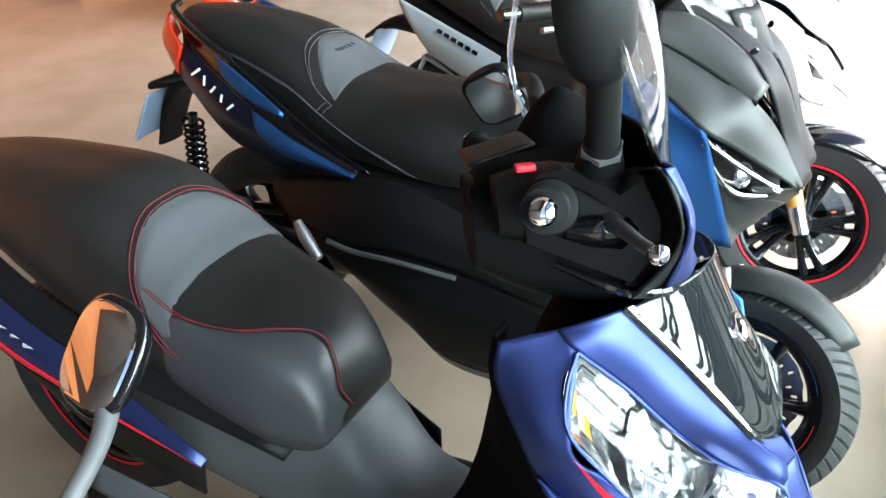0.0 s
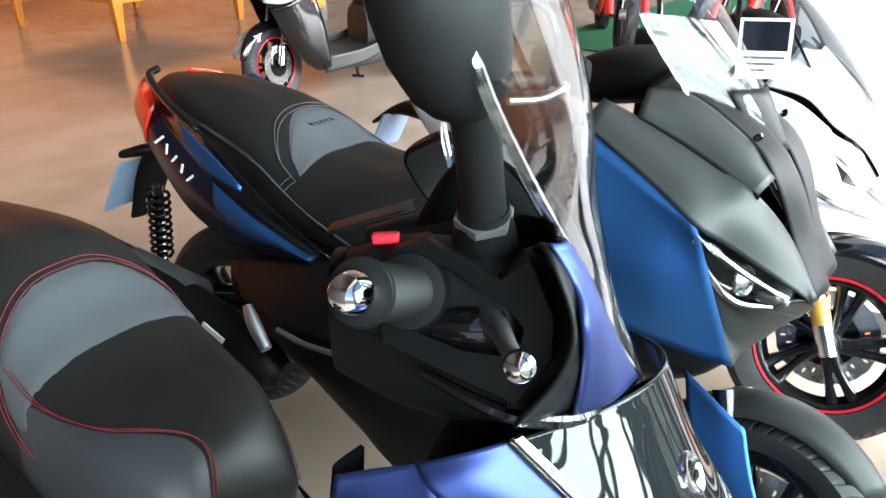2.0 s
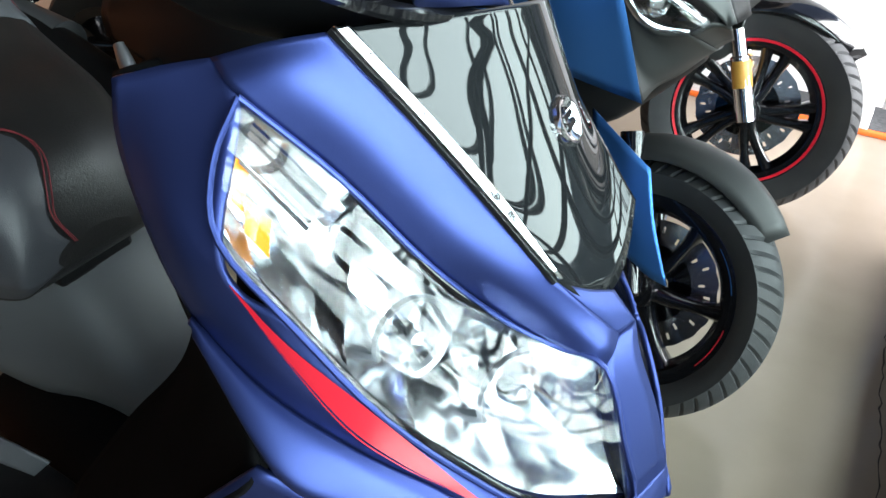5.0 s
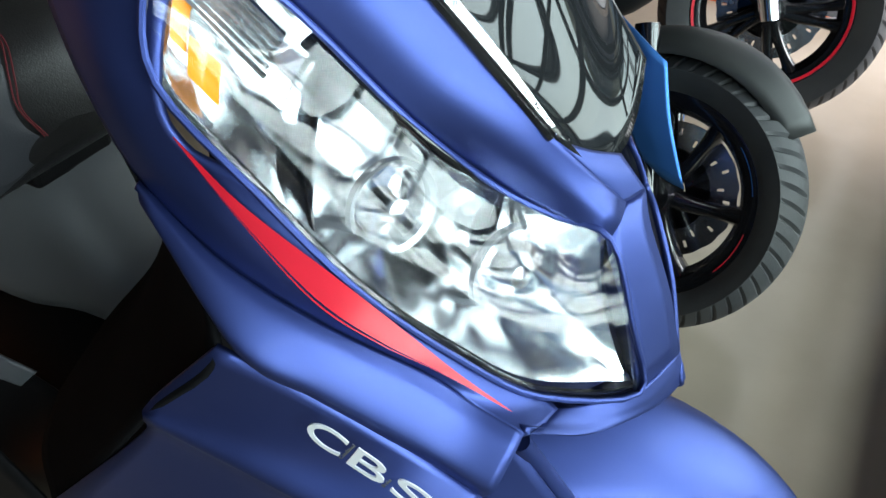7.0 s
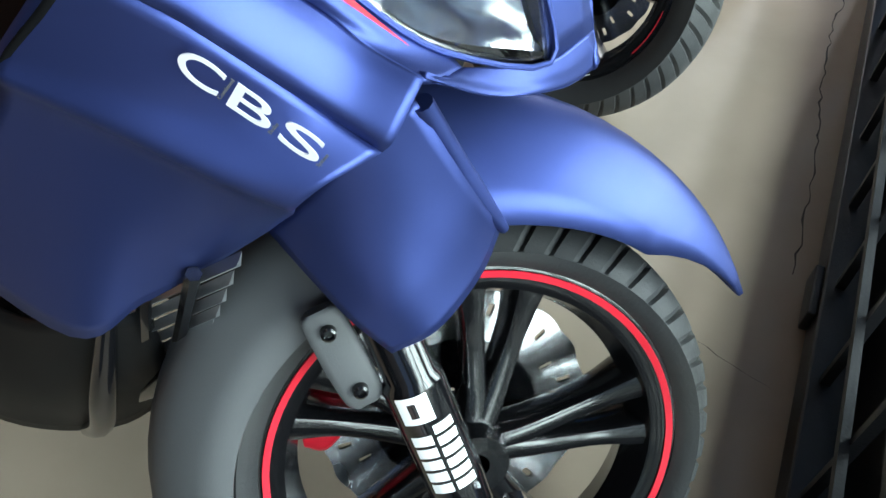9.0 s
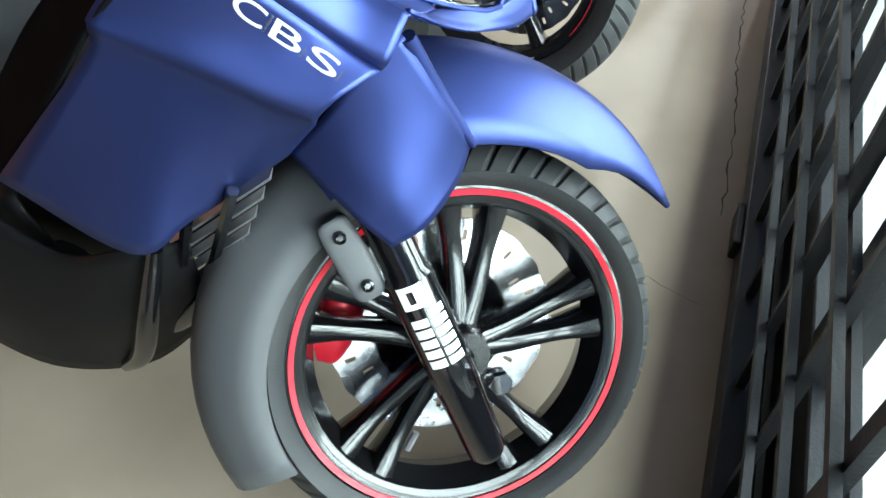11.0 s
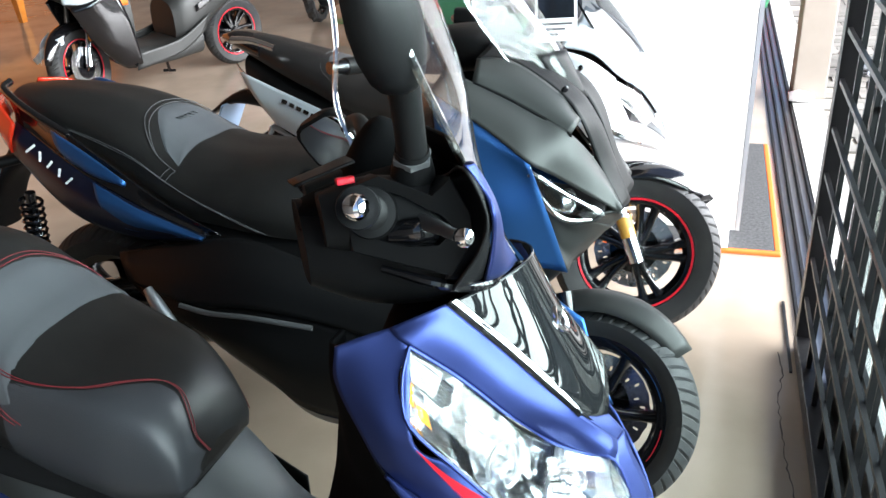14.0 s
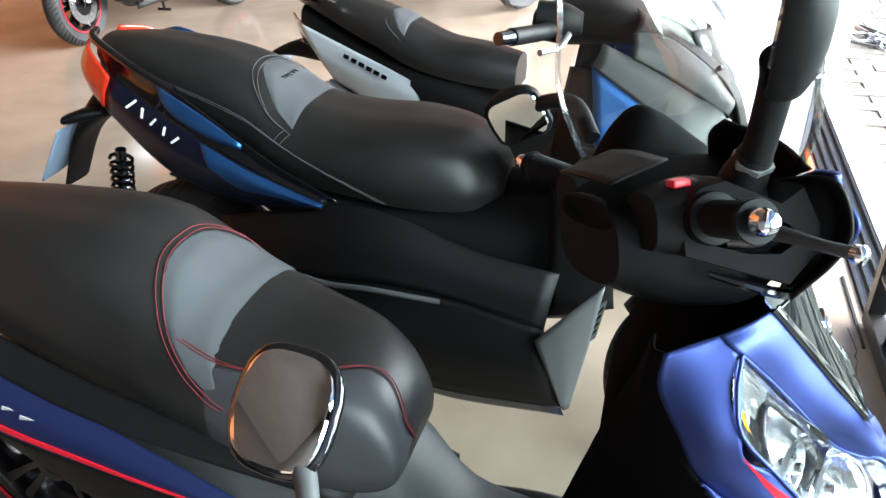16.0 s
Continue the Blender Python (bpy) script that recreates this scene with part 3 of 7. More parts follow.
        for cu, cv, r in ((0.46, 0.52, 0.012), (0.80, 0.50, 0.014)):
            c = bowl_at(cu, cv, 0.10)
            face = aim(c, c + V((-1.0, 0.45, -0.25)))
            part("bulb", flip(moved(lathe([(0.0, -0.012), (r * 0.6, -0.010), (r * 0.8, 0.0), (r * 0.8, 0.030)], 16), face)), REFLECTOR, hd)
            part("bulb_ring", flip(moved(lathe([(r * 2.2, -0.002), (r * 2.5, -0.004), (r * 2.6, 0.0), (r * 2.2, 0.004)], 28, True), face)), ALU, hd)
        part("indicator", flip(loft([[bowl_at(0.055 + 0.07 * p, 0.60 + 0.22 * q, 0.30 - 0.1 * abs(p - 0.5)) for q in [k / 6 for k in range(7)]] for p in [k / 5 for k in range(6)]], closed=False, caps=False)), AMBER, hd, "amber indicator insert")
        part("side_marker", flip(loft([[bowl_at(0.02 + 0.035 * p, 0.42 + 0.30 * q, 0.2) for q in [k / 4 for k in range(5)]] for p in (0, 0.5, 1)], closed=False, caps=False)), AMBER, hd, "small amber marker")
        for q in range(6):
            v = 0.14 + q * 0.055
            part("rib", flip(tube([bowl_at(0.03, v, 0.2), bowl_at(0.10, v + 0.02, 0.3), bowl_at(0.20, v + 0.05, 0.3)], 0.0022, 6)), REFLECTOR, hd)
        part("gasket", flip(tube([p + V((-0.004, 0.005, -0.001)) for p in rim + [rim[0]]], 0.0024, 6, 4)), BLACKG, hd)

    # smoked centre panel with its edge strip and badge
    le = local(dark[:5])
    far = [p + V((0.020, 0, 0.028)) for p in across((le, []))[0]]
    mid = local([tuple(V((-0.030, 0.768, 0.900)) + V((0.0833, -0.0078, -0.190)) * q + V((0.0227, -0.0552, 0.016)) * (q * q)) for q in (0.0, 0.115, 0.385, 0.70, 1.0)])
    pan = [[a * ((1 - f) * (1 - 2 * f)) + c * (4 * f * (1 - f)) + b * (f * (2 * f - 1)) for a, c, b in zip(le, mid, far)] for f in (0.0, 0.125, 0.25, 0.375, 0.5, 0.625, 0.75, 0.875, 1.0)]
    one("centre_panel", sheet(pan), DARKPANEL, "glossy smoked centre panel", solid=0.003)
    one("panel_trim", sheet([[p + V((0.001, -0.001, 0.003)) for p in le], [p + V((0.003, 0.007, 0.003)) for p in le[:-1]] + [le[-1] + V((0.002, 0.002, 0.002))]]), CHROME, "bright strip along the panel's edge", solid=0.002)
    one("panel_joint", tube([p + V((-0.001, -0.002, 0.001)) for p in le], 0.0030, 6), BLACKG)
    seat_of = mid[2].lerp(mid[3], 0.12)
    out_of = (mid[3] - mid[2]).cross(far[2] - le[2]).normalized()
    bd = aim(seat_of + out_of * 0.003, seat_of)
    bg = one("badge", moved(lathe([(0.0, -0.001), (0.012, -0.0015), (0.0150, -0.004), (0.0180, -0.004), (0.0195, -0.001), (0.0195, 0.004), (0.0, 0.004)], 40), bd), CHROME, "round chrome badge")
    part("emblem", moved(merged(box(-0.009, 0.009, -0.0035, 0, 0.0015, 0.0060), box(-0.009, 0.009, -0.0035, 0, -0.0060, -0.0015)), bd), BLACKG, bg, smooth=False)

    # leg shield behind the violet panels
    edge = [(-0.184, 0.536, 0.901), (-0.186, 0.530, 0.862), (-0.158, 0.514, 0.815), (-0.128, 0.504, 0.760), (-0.062, 0.471, 0.702), (-0.118, 0.452, 0.630), (-0.196, 0.440, 0.525), (-0.262, 0.431, 0.449)]
    back = [(-0.196, 0.580, 0.893), (-0.205, 0.585, 0.845), (-0.222, 0.600, 0.785), (-0.238, 0.612, 0.720), (-0.258, 0.622, 0.640), (-0.285, 0.612, 0.560), (-0.335, 0.575, 0.490), (-0.390, 0.530, 0.400)]
    one("leg_shield_side", sheet(wn(edge, blend(edge, back, 0.5, (-0.006, -0.010, 0)), back)), SOOT, solid=0.004)
    backl = [(-0.196, 0.580, 0.893), (-0.205, 0.585, 0.830), (-0.215, 0.590, 0.750), (-0.215, 0.590, 0.660), (-0.205, 0.590, 0.580), (-0.200, 0.580, 0.470)]
    edgel = edge[:4] + [(-0.110, 0.480, 0.600), (-0.120, 0.480, 0.510)]
    one("leg_shield_side", mirrored(sheet(wn(edgel, blend(edgel, backl, 0.5, (-0.006, -0.010, 0)), backl))), BLACKP, solid=0.004)
    one("leg_shield", hull([(-0.262, 0, 0.56, 0.100, 0.16, 3), (-0.22, 0, 0.64, 0.120, 0.20, 3), (-0.17, 0, 0.70, 0.14, 0.20, 3), (-0.10, 0, 0.74, 0.11, 0.15, 3)]), SOOT, "black inner leg shield")
    def wl(*rows):
        return at(FORK, rows)

    one("lower_shield", sheet(wl([(-0.44, 0.490, 0.36), (-0.285, 0.468, 0.292), (-0.190, 0.470, 0.322), (-0.13, 0.500, 0.33)], [(-0.44, 0.440, 0.21), (-0.300, 0.432, 0.200), (-0.205, 0.448, 0.215), (-0.125, 0.490, 0.25)], [(-0.46, 0.44, 0.105), (-0.320, 0.425, 0.105), (-0.215, 0.462, 0.108), (-0.15, 0.510, 0.16)])), BLACKP, "black lower shield", solid=0.004)
    one("shield_rib", tube([FORK @ V(p) for p in ((-0.155, 0.480, 0.330), (-0.172, 0.452, 0.240), (-0.200, 0.448, 0.160), (-0.235, 0.450, 0.112))], [0.008, 0.012, 0.012, 0.008], 10), BLACKG)
    one("shield_recess", hull([(-0.335, -0.262, 0.235, 0.030, 0.030, 2.4), (-0.305, -0.268, 0.215, 0.036, 0.052, 2.6), (-0.275, -0.262, 0.205, 0.030, 0.030, 2.4)], 16), BLACKP)
    one("belly_pan", hull([(-0.75, 0, 0.20, 0.15, 0.07, 2.6), (-0.50, 0, 0.19, 0.20, 0.07, 2.8), (-0.32, 0, 0.20, 0.20, 0.08, 2.8), (-0.20, 0, 0.24, 0.13, 0.06, 2.4)]), BLACKP, "black belly pan")
    rad = one("radiator_grille", hull([(-0.20, 0, 0.25, 0.185, 0.06, 3), (-0.13, 0, 0.32, 0.180, 0.10, 3), (-0.05, 0, 0.40, 0.170, 0.08, 3)]), BLACKP, "black louvred radiator grille")
    ga, gb, gc, gd = [FORK @ V(p) for p in ((-0.165, 0.498, 0.320), (-0.020, 0.508, 0.472), (-0.090, 0.508, 0.300), (-0.203, 0.498, 0.165))]
    for s in (1, -1):
        flip = (lambda g: g) if s == 1 else mirrored
        for i in range(6):
            a, b = ga.lerp(gd, 0.04 + i * 0.17), gb.lerp(gc, 0.04 + i * 0.17)
            dn = (gd - ga) * 0.13
            lip = V((0, -0.007, -0.004))
            part("louvre", flip(([a, b, b + dn, a + dn, a + lip + dn * 0.3, b + lip + dn * 0.3], [(0, 1, 5, 4), (4, 5, 2, 3), (0, 4, 3), (1, 2, 5)])), ALU, rad, smooth=False)
        for t in (0.0, 0.33, 0.72):
            a, b = ga.lerp(gb, t) + V((0, -0.008, 0)), gd.lerp(gc, t) + V((0, -0.008, 0))
            part("upright", flip(tube([a, b], 0.006, 6)), BLACKG, rad)
    both("grille_frame", tube([p + V((0, -0.004, 0)) for p in (ga, gd, gd.lerp(gc, 0.5) + V((0, -0.004, -0.012)), gc)], [0.016, 0.020, 0.018, 0.010], 10), BLACKG)
    both("under_frame", tube([V((-0.10, -0.10, 0.46)), V((-0.14, -0.11, 0.30)), V((-0.28, -0.13, 0.16))], 0.016, 10), BLACKG)
    # body under the seat, floorboard
    one("tunnel", hull([(-1.10, 0, 0.50, 0.14, 0.12, 3), (-0.85, 0, 0.44, 0.155, 0.13, 3), (-0.66, 0, 0.40, 0.135, 0.135, 2.8), (-0.56, 0, 0.385, 0.105, 0.115, 2.6), (-0.46, 0, 0.33, 0.085, 0.06, 2.6), (-0.32, 0, 0.31, 0.08, 0.05, 2.6)]), GREYP, "dark grey moulded body under the seat")
    one("floorboard", sheet(w1([(-0.95, 0.53, 0.42), (-0.75, 0.53, 0.40), (-0.52, 0.565, 0.325), (-0.40, 0.54, 0.33)], [(-0.95, 0.500, 0.36), (-0.75, 0.490, 0.30), (-0.52, 0.480, 0.265), (-0.36, 0.482, 0.345)], [(-0.95, 0.510, 0.24), (-0.75, 0.490, 0.20), (-0.52, 0.485, 0.18), (-0.34, 0.490, 0.25)])), BLACKP, solid=0.004)
    one("floorboard", mirrored(sheet(w1([(-0.95, 0.56, 0.42), (-0.75, 0.57, 0.38), (-0.52, 0.600, 0.325)], [(-0.95, 0.545, 0.24), (-0.75, 0.560, 0.20), (-0.52, 0.600, 0.18)]))), BLACKP, solid=0.004)
    one("foot_strip", sheet(w1([(-0.95, 0.525, 0.432), (-0.75, 0.528, 0.410), (-0.52, 0.567, 0.330)], [(-0.95, 0.505, 0.39), (-0.75, 0.505, 0.365), (-0.53, 0.550, 0.318)])), VINYL2, "grey foot strip", solid=0.004)

    # seat
    sd = Saddle([(-1.42, 0.06, 0.74, 0.775, 0.79), (-1.30, 0.115, 0.68, 0.775, 0.805), (-1.10, 0.150, 0.63, 0.775, 0.815), (-0.985, 0.158, 0.60, 0.765, 0.812), (-0.90, 0.160, 0.575, 0.735, 0.778),
                 (-0.82, 0.155, 0.555, 0.705, 0.733), (-0.72, 0.143, 0.535, 0.690, 0.708), (-0.63, 0.132, 0.530, 0.678, 0.698), (-0.575, 0.114, 0.530, 0.658, 0.680), (-0.542, 0.100, 0.540, 0.628, 0.652), (-0.526, 0.085, 0.555, 0.600, 0.618), (-0.519, 0.045, 0.572, 0.585, 0.592)], 9, True)
    st = one("seat", sd.skin(), VINYL, "black vinyl seat with red stitching")
    part("back_pad", sd.patch(lambda i, j: 0.605 - 0.155 * i * (1 - (2 * j - 1) ** 2) ** 0.75 - 0.02 * (1 - (2 * j - 1) ** 2), lambda i, j: (2 * j - 1) * 0.66, 0.004), VINYL2, st, "smooth grey lumbar pad")
    ridge = [(0.52, -0.46), (0.59, -0.48), (0.65, -0.46), (0.72, -0.38), (0.78, -0.24), (0.85, -0.12), (0.92, -0.10), (1.01, -0.19), (1.08, -0.26), (1.20, -0.34)]

    def ridge_at(u):
        return next(a[1] + (b[1] - a[1]) * (u - a[0]) / (b[0] - a[0]) for a, b in zip(ridge, ridge[1:]) if u <= b[0] + 1e-6)

    part("side_pad", sd.patch(lambda i, j: 0.58 + 0.61 * i, lambda i, j: -0.985 + (0.985 - 0.02 + ridge_at(0.58 + 0.61 * i)) * j, 0.004, 24), VINYL3, st, "smooth charcoal side pad")
    part("side_pad", sd.patch(lambda i, j: 0.60 + 0.32 * i, lambda i, j: 0.985 - (0.30 - 0.06 * i) * j, 0.004), VINYL3, st, "smooth charcoal side pad")
    arc = [(0.605 - 0.19 * math.cos(a) ** 1.5, 0.68 * math.sin(a)) for a in [radians(q) for q in range(-90, 91, 15)]]
    seams = [ridge, arc]
    for q in seams:
        part("stitching", sd.seam(q), THREAD, st, "red stitching")
        part("stitching", sd.seam([(u + 0.012, v + 0.012) for u, v in q]), THREAD, st, "red stitching")
    part("stitching", sd.seam([(0.52, 0.72), (0.65, 0.70), (0.80, 0.68), (0.93, 0.70), (1.04, 0.80)]), THREAD, st, "red stitching")
    one("seat_hinge", box(-0.60, -0.555, -0.085, 0.02, 0.490, 0.520), BLACKP, smooth=False, bevel=0.006)

    # tail panels with the red line; the far ones sit lower, under the leaning seat
    def tail(name, geo, material, label=""):
        one(name, moved(mirrored(geo), Matrix.Translation((-0.06, -0.045, -0.03))), material, label, solid=0.004)
        one(name, geo, material, label, solid=0.004)

    top = [(-1.42, 0.68, 0.745), (-1.20, 0.615, 0.665), (-0.95, 0.585, 0.590), (-0.694, 0.545, 0.520)]
    bot = [(-1.44, 0.66, 0.690), (-1.20, 0.580, 0.580), (-0.95, 0.553, 0.535), (-0.700, 0.540, 0.508)]
    tail("tail_panel", sheet(w1(top, blend(top, bot, 0.5, (0, -0.012, 0)), bot)), PURPLE, "violet tail panel")
    tail("tail_stripe", sheet(w1(blend(top, bot, 0.78, (0, -0.009, 0)), blend(top, bot, 0.90, (0, -0.006, 0)))), REDS)
    tail("under_seat", sheet(w1([(-1.38, 0.69, 0.76), (-1.10, 0.64, 0.66), (-0.85, 0.63, 0.585), (-0.58, 0.645, 0.53)], top[:3] + [(-0.60, 0.60, 0.50)])), BLACKP)
    for k in range(4):
        one("name_mark", moved(box(-0.012, 0.010, -0.001, 0.001, -0.010, 0.010), Matrix.Translation(W1 @ V((-1.16 + k * 0.03, 0.583 - k * 0.004, 0.610 - k * 0.008))) @ pose(0, 0, 0, 0, 16, 8)), LETTER, smooth=False)
    tail("lower_tail", sheet(w1(bot, [(-1.30, 0.66, 0.52), (-1.10, 0.60, 0.46), (-0.92, 0.56, 0.44), (-0.72, 0.545, 0.43)])), BLACKP)

    # handlebar group, turned to the left
    f, l, u = V((0.851, 0.525, 0)), V((-0.5, 0.81, -0.33)).normalized(), None
    u = f.cross(l).normalized()
    S = BARS @ Matrix(((f.x, l.x, u.x, -0.18), (f.y, l.y, u.y, 0.74), (f.z, l.z, u.z, 1.0), (0, 0, 0, 1)))

    def st_(name, geo, material, label="", **k):
        return one(name, moved(geo, S), material, label, **k)

    for s in (1, -1):
        m = (lambda g: g) if s == 1 else mirrored
        ga, gb = V((-0.062, -0.137, -0.016)), V((-0.088, -0.236, 0.002))
        g = st_("grip", m(tube([ga, ga.lerp(gb, 0.08), ga.lerp(gb, 0.94), gb], [0.022, 0.0175, 0.0175, 0.021], 20)), BLACKP, "black ribbed rubber grip")
        turn = aim(ga, gb)
        for k in range(16):
            part("ridge", moved(moved(m(moved(lathe([(0.0172, -0.0014), (0.0188, 0), (0.0172, 0.0014)], 18), turn @ Matrix.Translation((0, 0.014 + k * 0.0052, 0)))), S), Matrix()), BLACKP, g)
        st_("grip_flange", m(moved(lathe([(0.010, -0.003), (0.0195, -0.003), (0.0205, 0), (0.0195, 0.003), (0.010, 0.003)], 24), aim(gb, gb + gb - ga))), BLACKP)
        st_("throttle_drum", m(moved(lathe([(0.016, 0.012), (0.026, 0.010), (0.0275, 0.002), (0.0275, -0.022), (0.016, -0.022)], 28), turn)), BLACKP, "round throttle drum")
        st_("bar_end", m(moved(lathe([(0.010, -0.006), (0.0125, -0.004), (0.0132, 0.006), (0.0126, 0.018), (0.0100, 0.026), (0.005, 0.029), (0.0, 0.029)], 24), aim(gb, gb + gb - ga))), CHROME, "chrome bar end weight")
        st_("switch_block", m(hull([(-0.050, -0.128, -0.040, 0.016, 0.010, 3), (-0.025, -0.138, -0.040, 0.020, 0.014, 3), (0.0, -0.145, -0.042, 0.014, 0.012, 3)], 14)), BLACKG)
        st_("brake_lever", m(tube([V((-0.012, -0.140, -0.034)), V((-0.006, -0.180, -0.036)), V((-0.004, -0.225, -0.038)), V((-0.002, -0.258, -0.038))], [0.010, 0.0075, 0.006, 0.0065], 12)), GREYP, "grey brake lever")
        st_("lever_ball", m(moved(lathe([(0.0, -0.0095), (0.005, -0.008), (0.009, -0.0035), (0.009, 0.0035), (0.005, 0.008), (0.0, 0.0095)], 18), Matrix.Translation((-0.002, -0.262, -0.038)))), CHROME, "polished lever ball")
        # face plate round the grip with its opening, the body behind and the hood in front
        face = lambda x, z, lift=0.0: V((x, -0.122 - 0.5 * (x + 0.087) + lift, z))
        outer = [(-0.088, -0.004), (-0.072, 0.015), (-0.050, 0.021), (-0.022, 0.005), (-0.003, -0.006), (0.016, 0.010), (0.030, -0.030), (0.028, -0.058), (0.004, -0.091), (-0.044, -0.072), (-0.087, -0.054), (-0.087, -0.032)]
        inner = [(-0.078, -0.008), (-0.066, 0.003), (-0.050, 0.007), (-0.030, -0.003), (-0.006, -0.022), (0.004, -0.028), (0.011, -0.038), (0.009, -0.048), (-0.004, -0.058), (-0.030, -0.056), (-0.058, -0.046), (-0.076, -0.028)]
        fp = loft([[face(*p, 0.050) for p in outer], [face(*p) for p in outer], [face(a * 0.94 + c * 0.06, b * 0.94 + d * 0.06, -0.002) for (a, b), (c, d) in zip(outer, inner)], [face(*p, -0.001) for p in inner], [face(*p, 0.030) for p in inner]], caps=True)
        st_("face_plate", m(fp), BLACKP, "black moulded face plate round the grip", angle=30)
        st_("shroud_body", m(hull([(-0.110, -0.085, -0.020, 0.030, 0.030, 3), (-0.060, -0.095, -0.022, 0.040, 0.042, 3), (0.0, -0.105, -0.036, 0.045, 0.045, 3), (0.035, -0.110, -0.045, 0.030, 0.035, 2.6)], 20)), BLACKP)
        if s == 1:
            foot, tip, normal, wide, deep = V((-0.119, 0.626, 1.156)), V((-0.127, 0.558, 1.287)), V((-0.97, 0.10, 0.10)), 0.045, 0.034
            stalk = [(-0.122, 0.645, 1.070), (-0.120, 0.636, 1.110), (-0.119, 0.626, 1.160), (-0.121, 0.612, 1.185)]
            shape = ((0.0, 0.40), (0.06, 0.62), (0.20, 0.86), (0.42, 1.0), (0.62, 0.96), (0.80, 0.78), (0.93, 0.48), (1.0, 0.12))
        else:
            foot, tip, normal, wide, deep = V((-0.408, 1.080, 0.888)), V((-0.450, 1.062, 0.966)), V((-0.30, -0.75, 0.58)), 0.050, 0.022
            stalk = [(-0.300, 0.930, 0.960), (-0.330, 0.985, 0.985), (-0.375, 1.050, 0.965), (-0.418, 1.090, 0.930)]
            shape = ((0.0, 0.55), (0.05, 0.80), (0.18, 0.97), (0.5, 1.0), (0.82, 0.95), (0.95, 0.78), (1.0, 0.55))
        up = (tip - foot).normalized()
        nn = (normal - up * normal.dot(up)).normalized()
        sd_ = up.cross(nn)
        one("mirror_stalk", tube([N1 @ V(p) for p in stalk], [0.0160, 0.0160, 0.0170, 0.020] if s == 1 else [0.012, 0.012, 0.012, 0.014], 16), BLACKP)
        rings, glass_ = [], []
        for t, k in shape:
            c = foot.lerp(tip, t)
            w_, d_ = wide * k, deep * (0.35 + 0.65 * k)
            rings.append([N1 @ (c + sd_ * (w_ * math.cos(2 * math.pi * q / 28)) - nn * (d_ * max(0.0, math.sin(2 * math.pi * q / 28)) ** 0.8) + nn * (0.010 * max(0.0, -math.sin(2 * math.pi * q / 28)) ** 0.25)) for q in range(28)])
            glass_.append([N1 @ (foot.lerp(tip, 0.06 + 0.87 * t) + sd_ * (w_ * 0.88 * f) + nn * (0.0112 if abs(f) < 0.99 else 0.0085)) for f in (-1, -0.95, -0.5, 0, 0.5, 0.95, 1)])
        mi = one("mirror", loft(rings), BLACKP, "black plastic mirror housing")
        part("mirror_glass", loft(glass_, closed=False, caps=False), MIRROR, mi, "silvered mirror glass")
    # the shroud in front of the lever, the violet cheek outside it and the dark lip below
    rim_ = [(-0.100, 0.672, 1.040), (-0.056, 0.604, 1.080), (-0.030, 0.592, 1.038), (-0.037, 0.588, 1.000), (-0.068, 0.588, 0.950)]
    root = [(-0.125, 0.664, 1.030), (-0.088, 0.645, 1.036), (-0.070, 0.630, 1.010), (-0.072, 0.612, 0.985), (-0.080, 0.598, 0.958)]
    wear = lambda *rows: [[N1 @ V(p) for p in r] for r in rows]
    one("shroud", (sheet(wear(root, blend(root, rim_, 0.55, (0.012, 0.018, 0.0)), rim_))), BLACKP, "black shroud in front of the lever", solid=0.003)
    cl = [(-0.057, 0.606, 1.081), (-0.040, 0.608, 1.054), (-0.027, 0.594, 1.034), (-0.036, 0.617, 0.985), (-0.052, 0.645, 0.934)]
    cr = [(-0.066, 0.640, 1.068), (-0.074, 0.690, 1.032), (-0.067, 0.716, 0.990), (-0.058, 0.742, 0.940), (-0.047, 0.768, 0.893)]
    one("cheek", (sheet(wear(cl, blend(cl, cr, 0.4, (0.009, -0.004, 0.003)), cr))), PURPLE, "violet cheek panel", solid=0.004)
    one("shroud_side", (sheet(wear([(-0.068, 0.590, 0.952), (-0.037, 0.589, 1.000), (-0.029, 0.593, 1.036)], [(-0.060, 0.618, 0.942), (-0.036, 0.606, 0.990), (-0.029, 0.596, 1.034)], [(-0.053, 0.644, 0.936), (-0.037, 0.618, 0.986), (-0.028, 0.597, 1.032)]))), BLACKP, solid=0.003)
    # added black sheet: darkens the gap beside the cheek so the screen's reflections show
    inner = [tuple(V(p) + V((-0.085, 0.085, 0.012))) for p in cr]
    one("inner_cowl", sheet(wn([tuple(V(p) + V((-0.003, 0.004, 0))) for p in cr], blend(cr, inner, 0.5, (0.012, 0.012, 0)), inner)), BLACKP, "black backing sheet added to darken the gap behind the screen", solid=0.003)
    one("lip", (tube([N1 @ V(p) for p in [(-0.150, 0.600, 0.962), (-0.085, 0.600, 0.950), (-0.052, 0.643, 0.928), (-0.046, 0.705, 0.908), (-0.043, 0.768, 0.886), (-0.030, 0.790, 0.884)]], [0.004, 0.006, 0.006, 0.005, 0.005, 0.004], 8)), BLACKG, "gloss black lip")
    one("stalk_boot", (tube([N1 @ V(p) for p in [(-0.130, 0.660, 1.030), (-0.127, 0.654, 1.050), (-0.124, 0.648, 1.068), (-0.122, 0.644, 1.080)]], [0.025, 0.024, 0.020, 0.018], 18)), BLACKP)
    one("stalk_nut", (tube([N1 @ V(p) for p in [(-0.1235, 0.647, 1.068), (-0.1225, 0.645, 1.074)]], 0.0215, 6, smooth=False)), ALU, "steel lock nut")
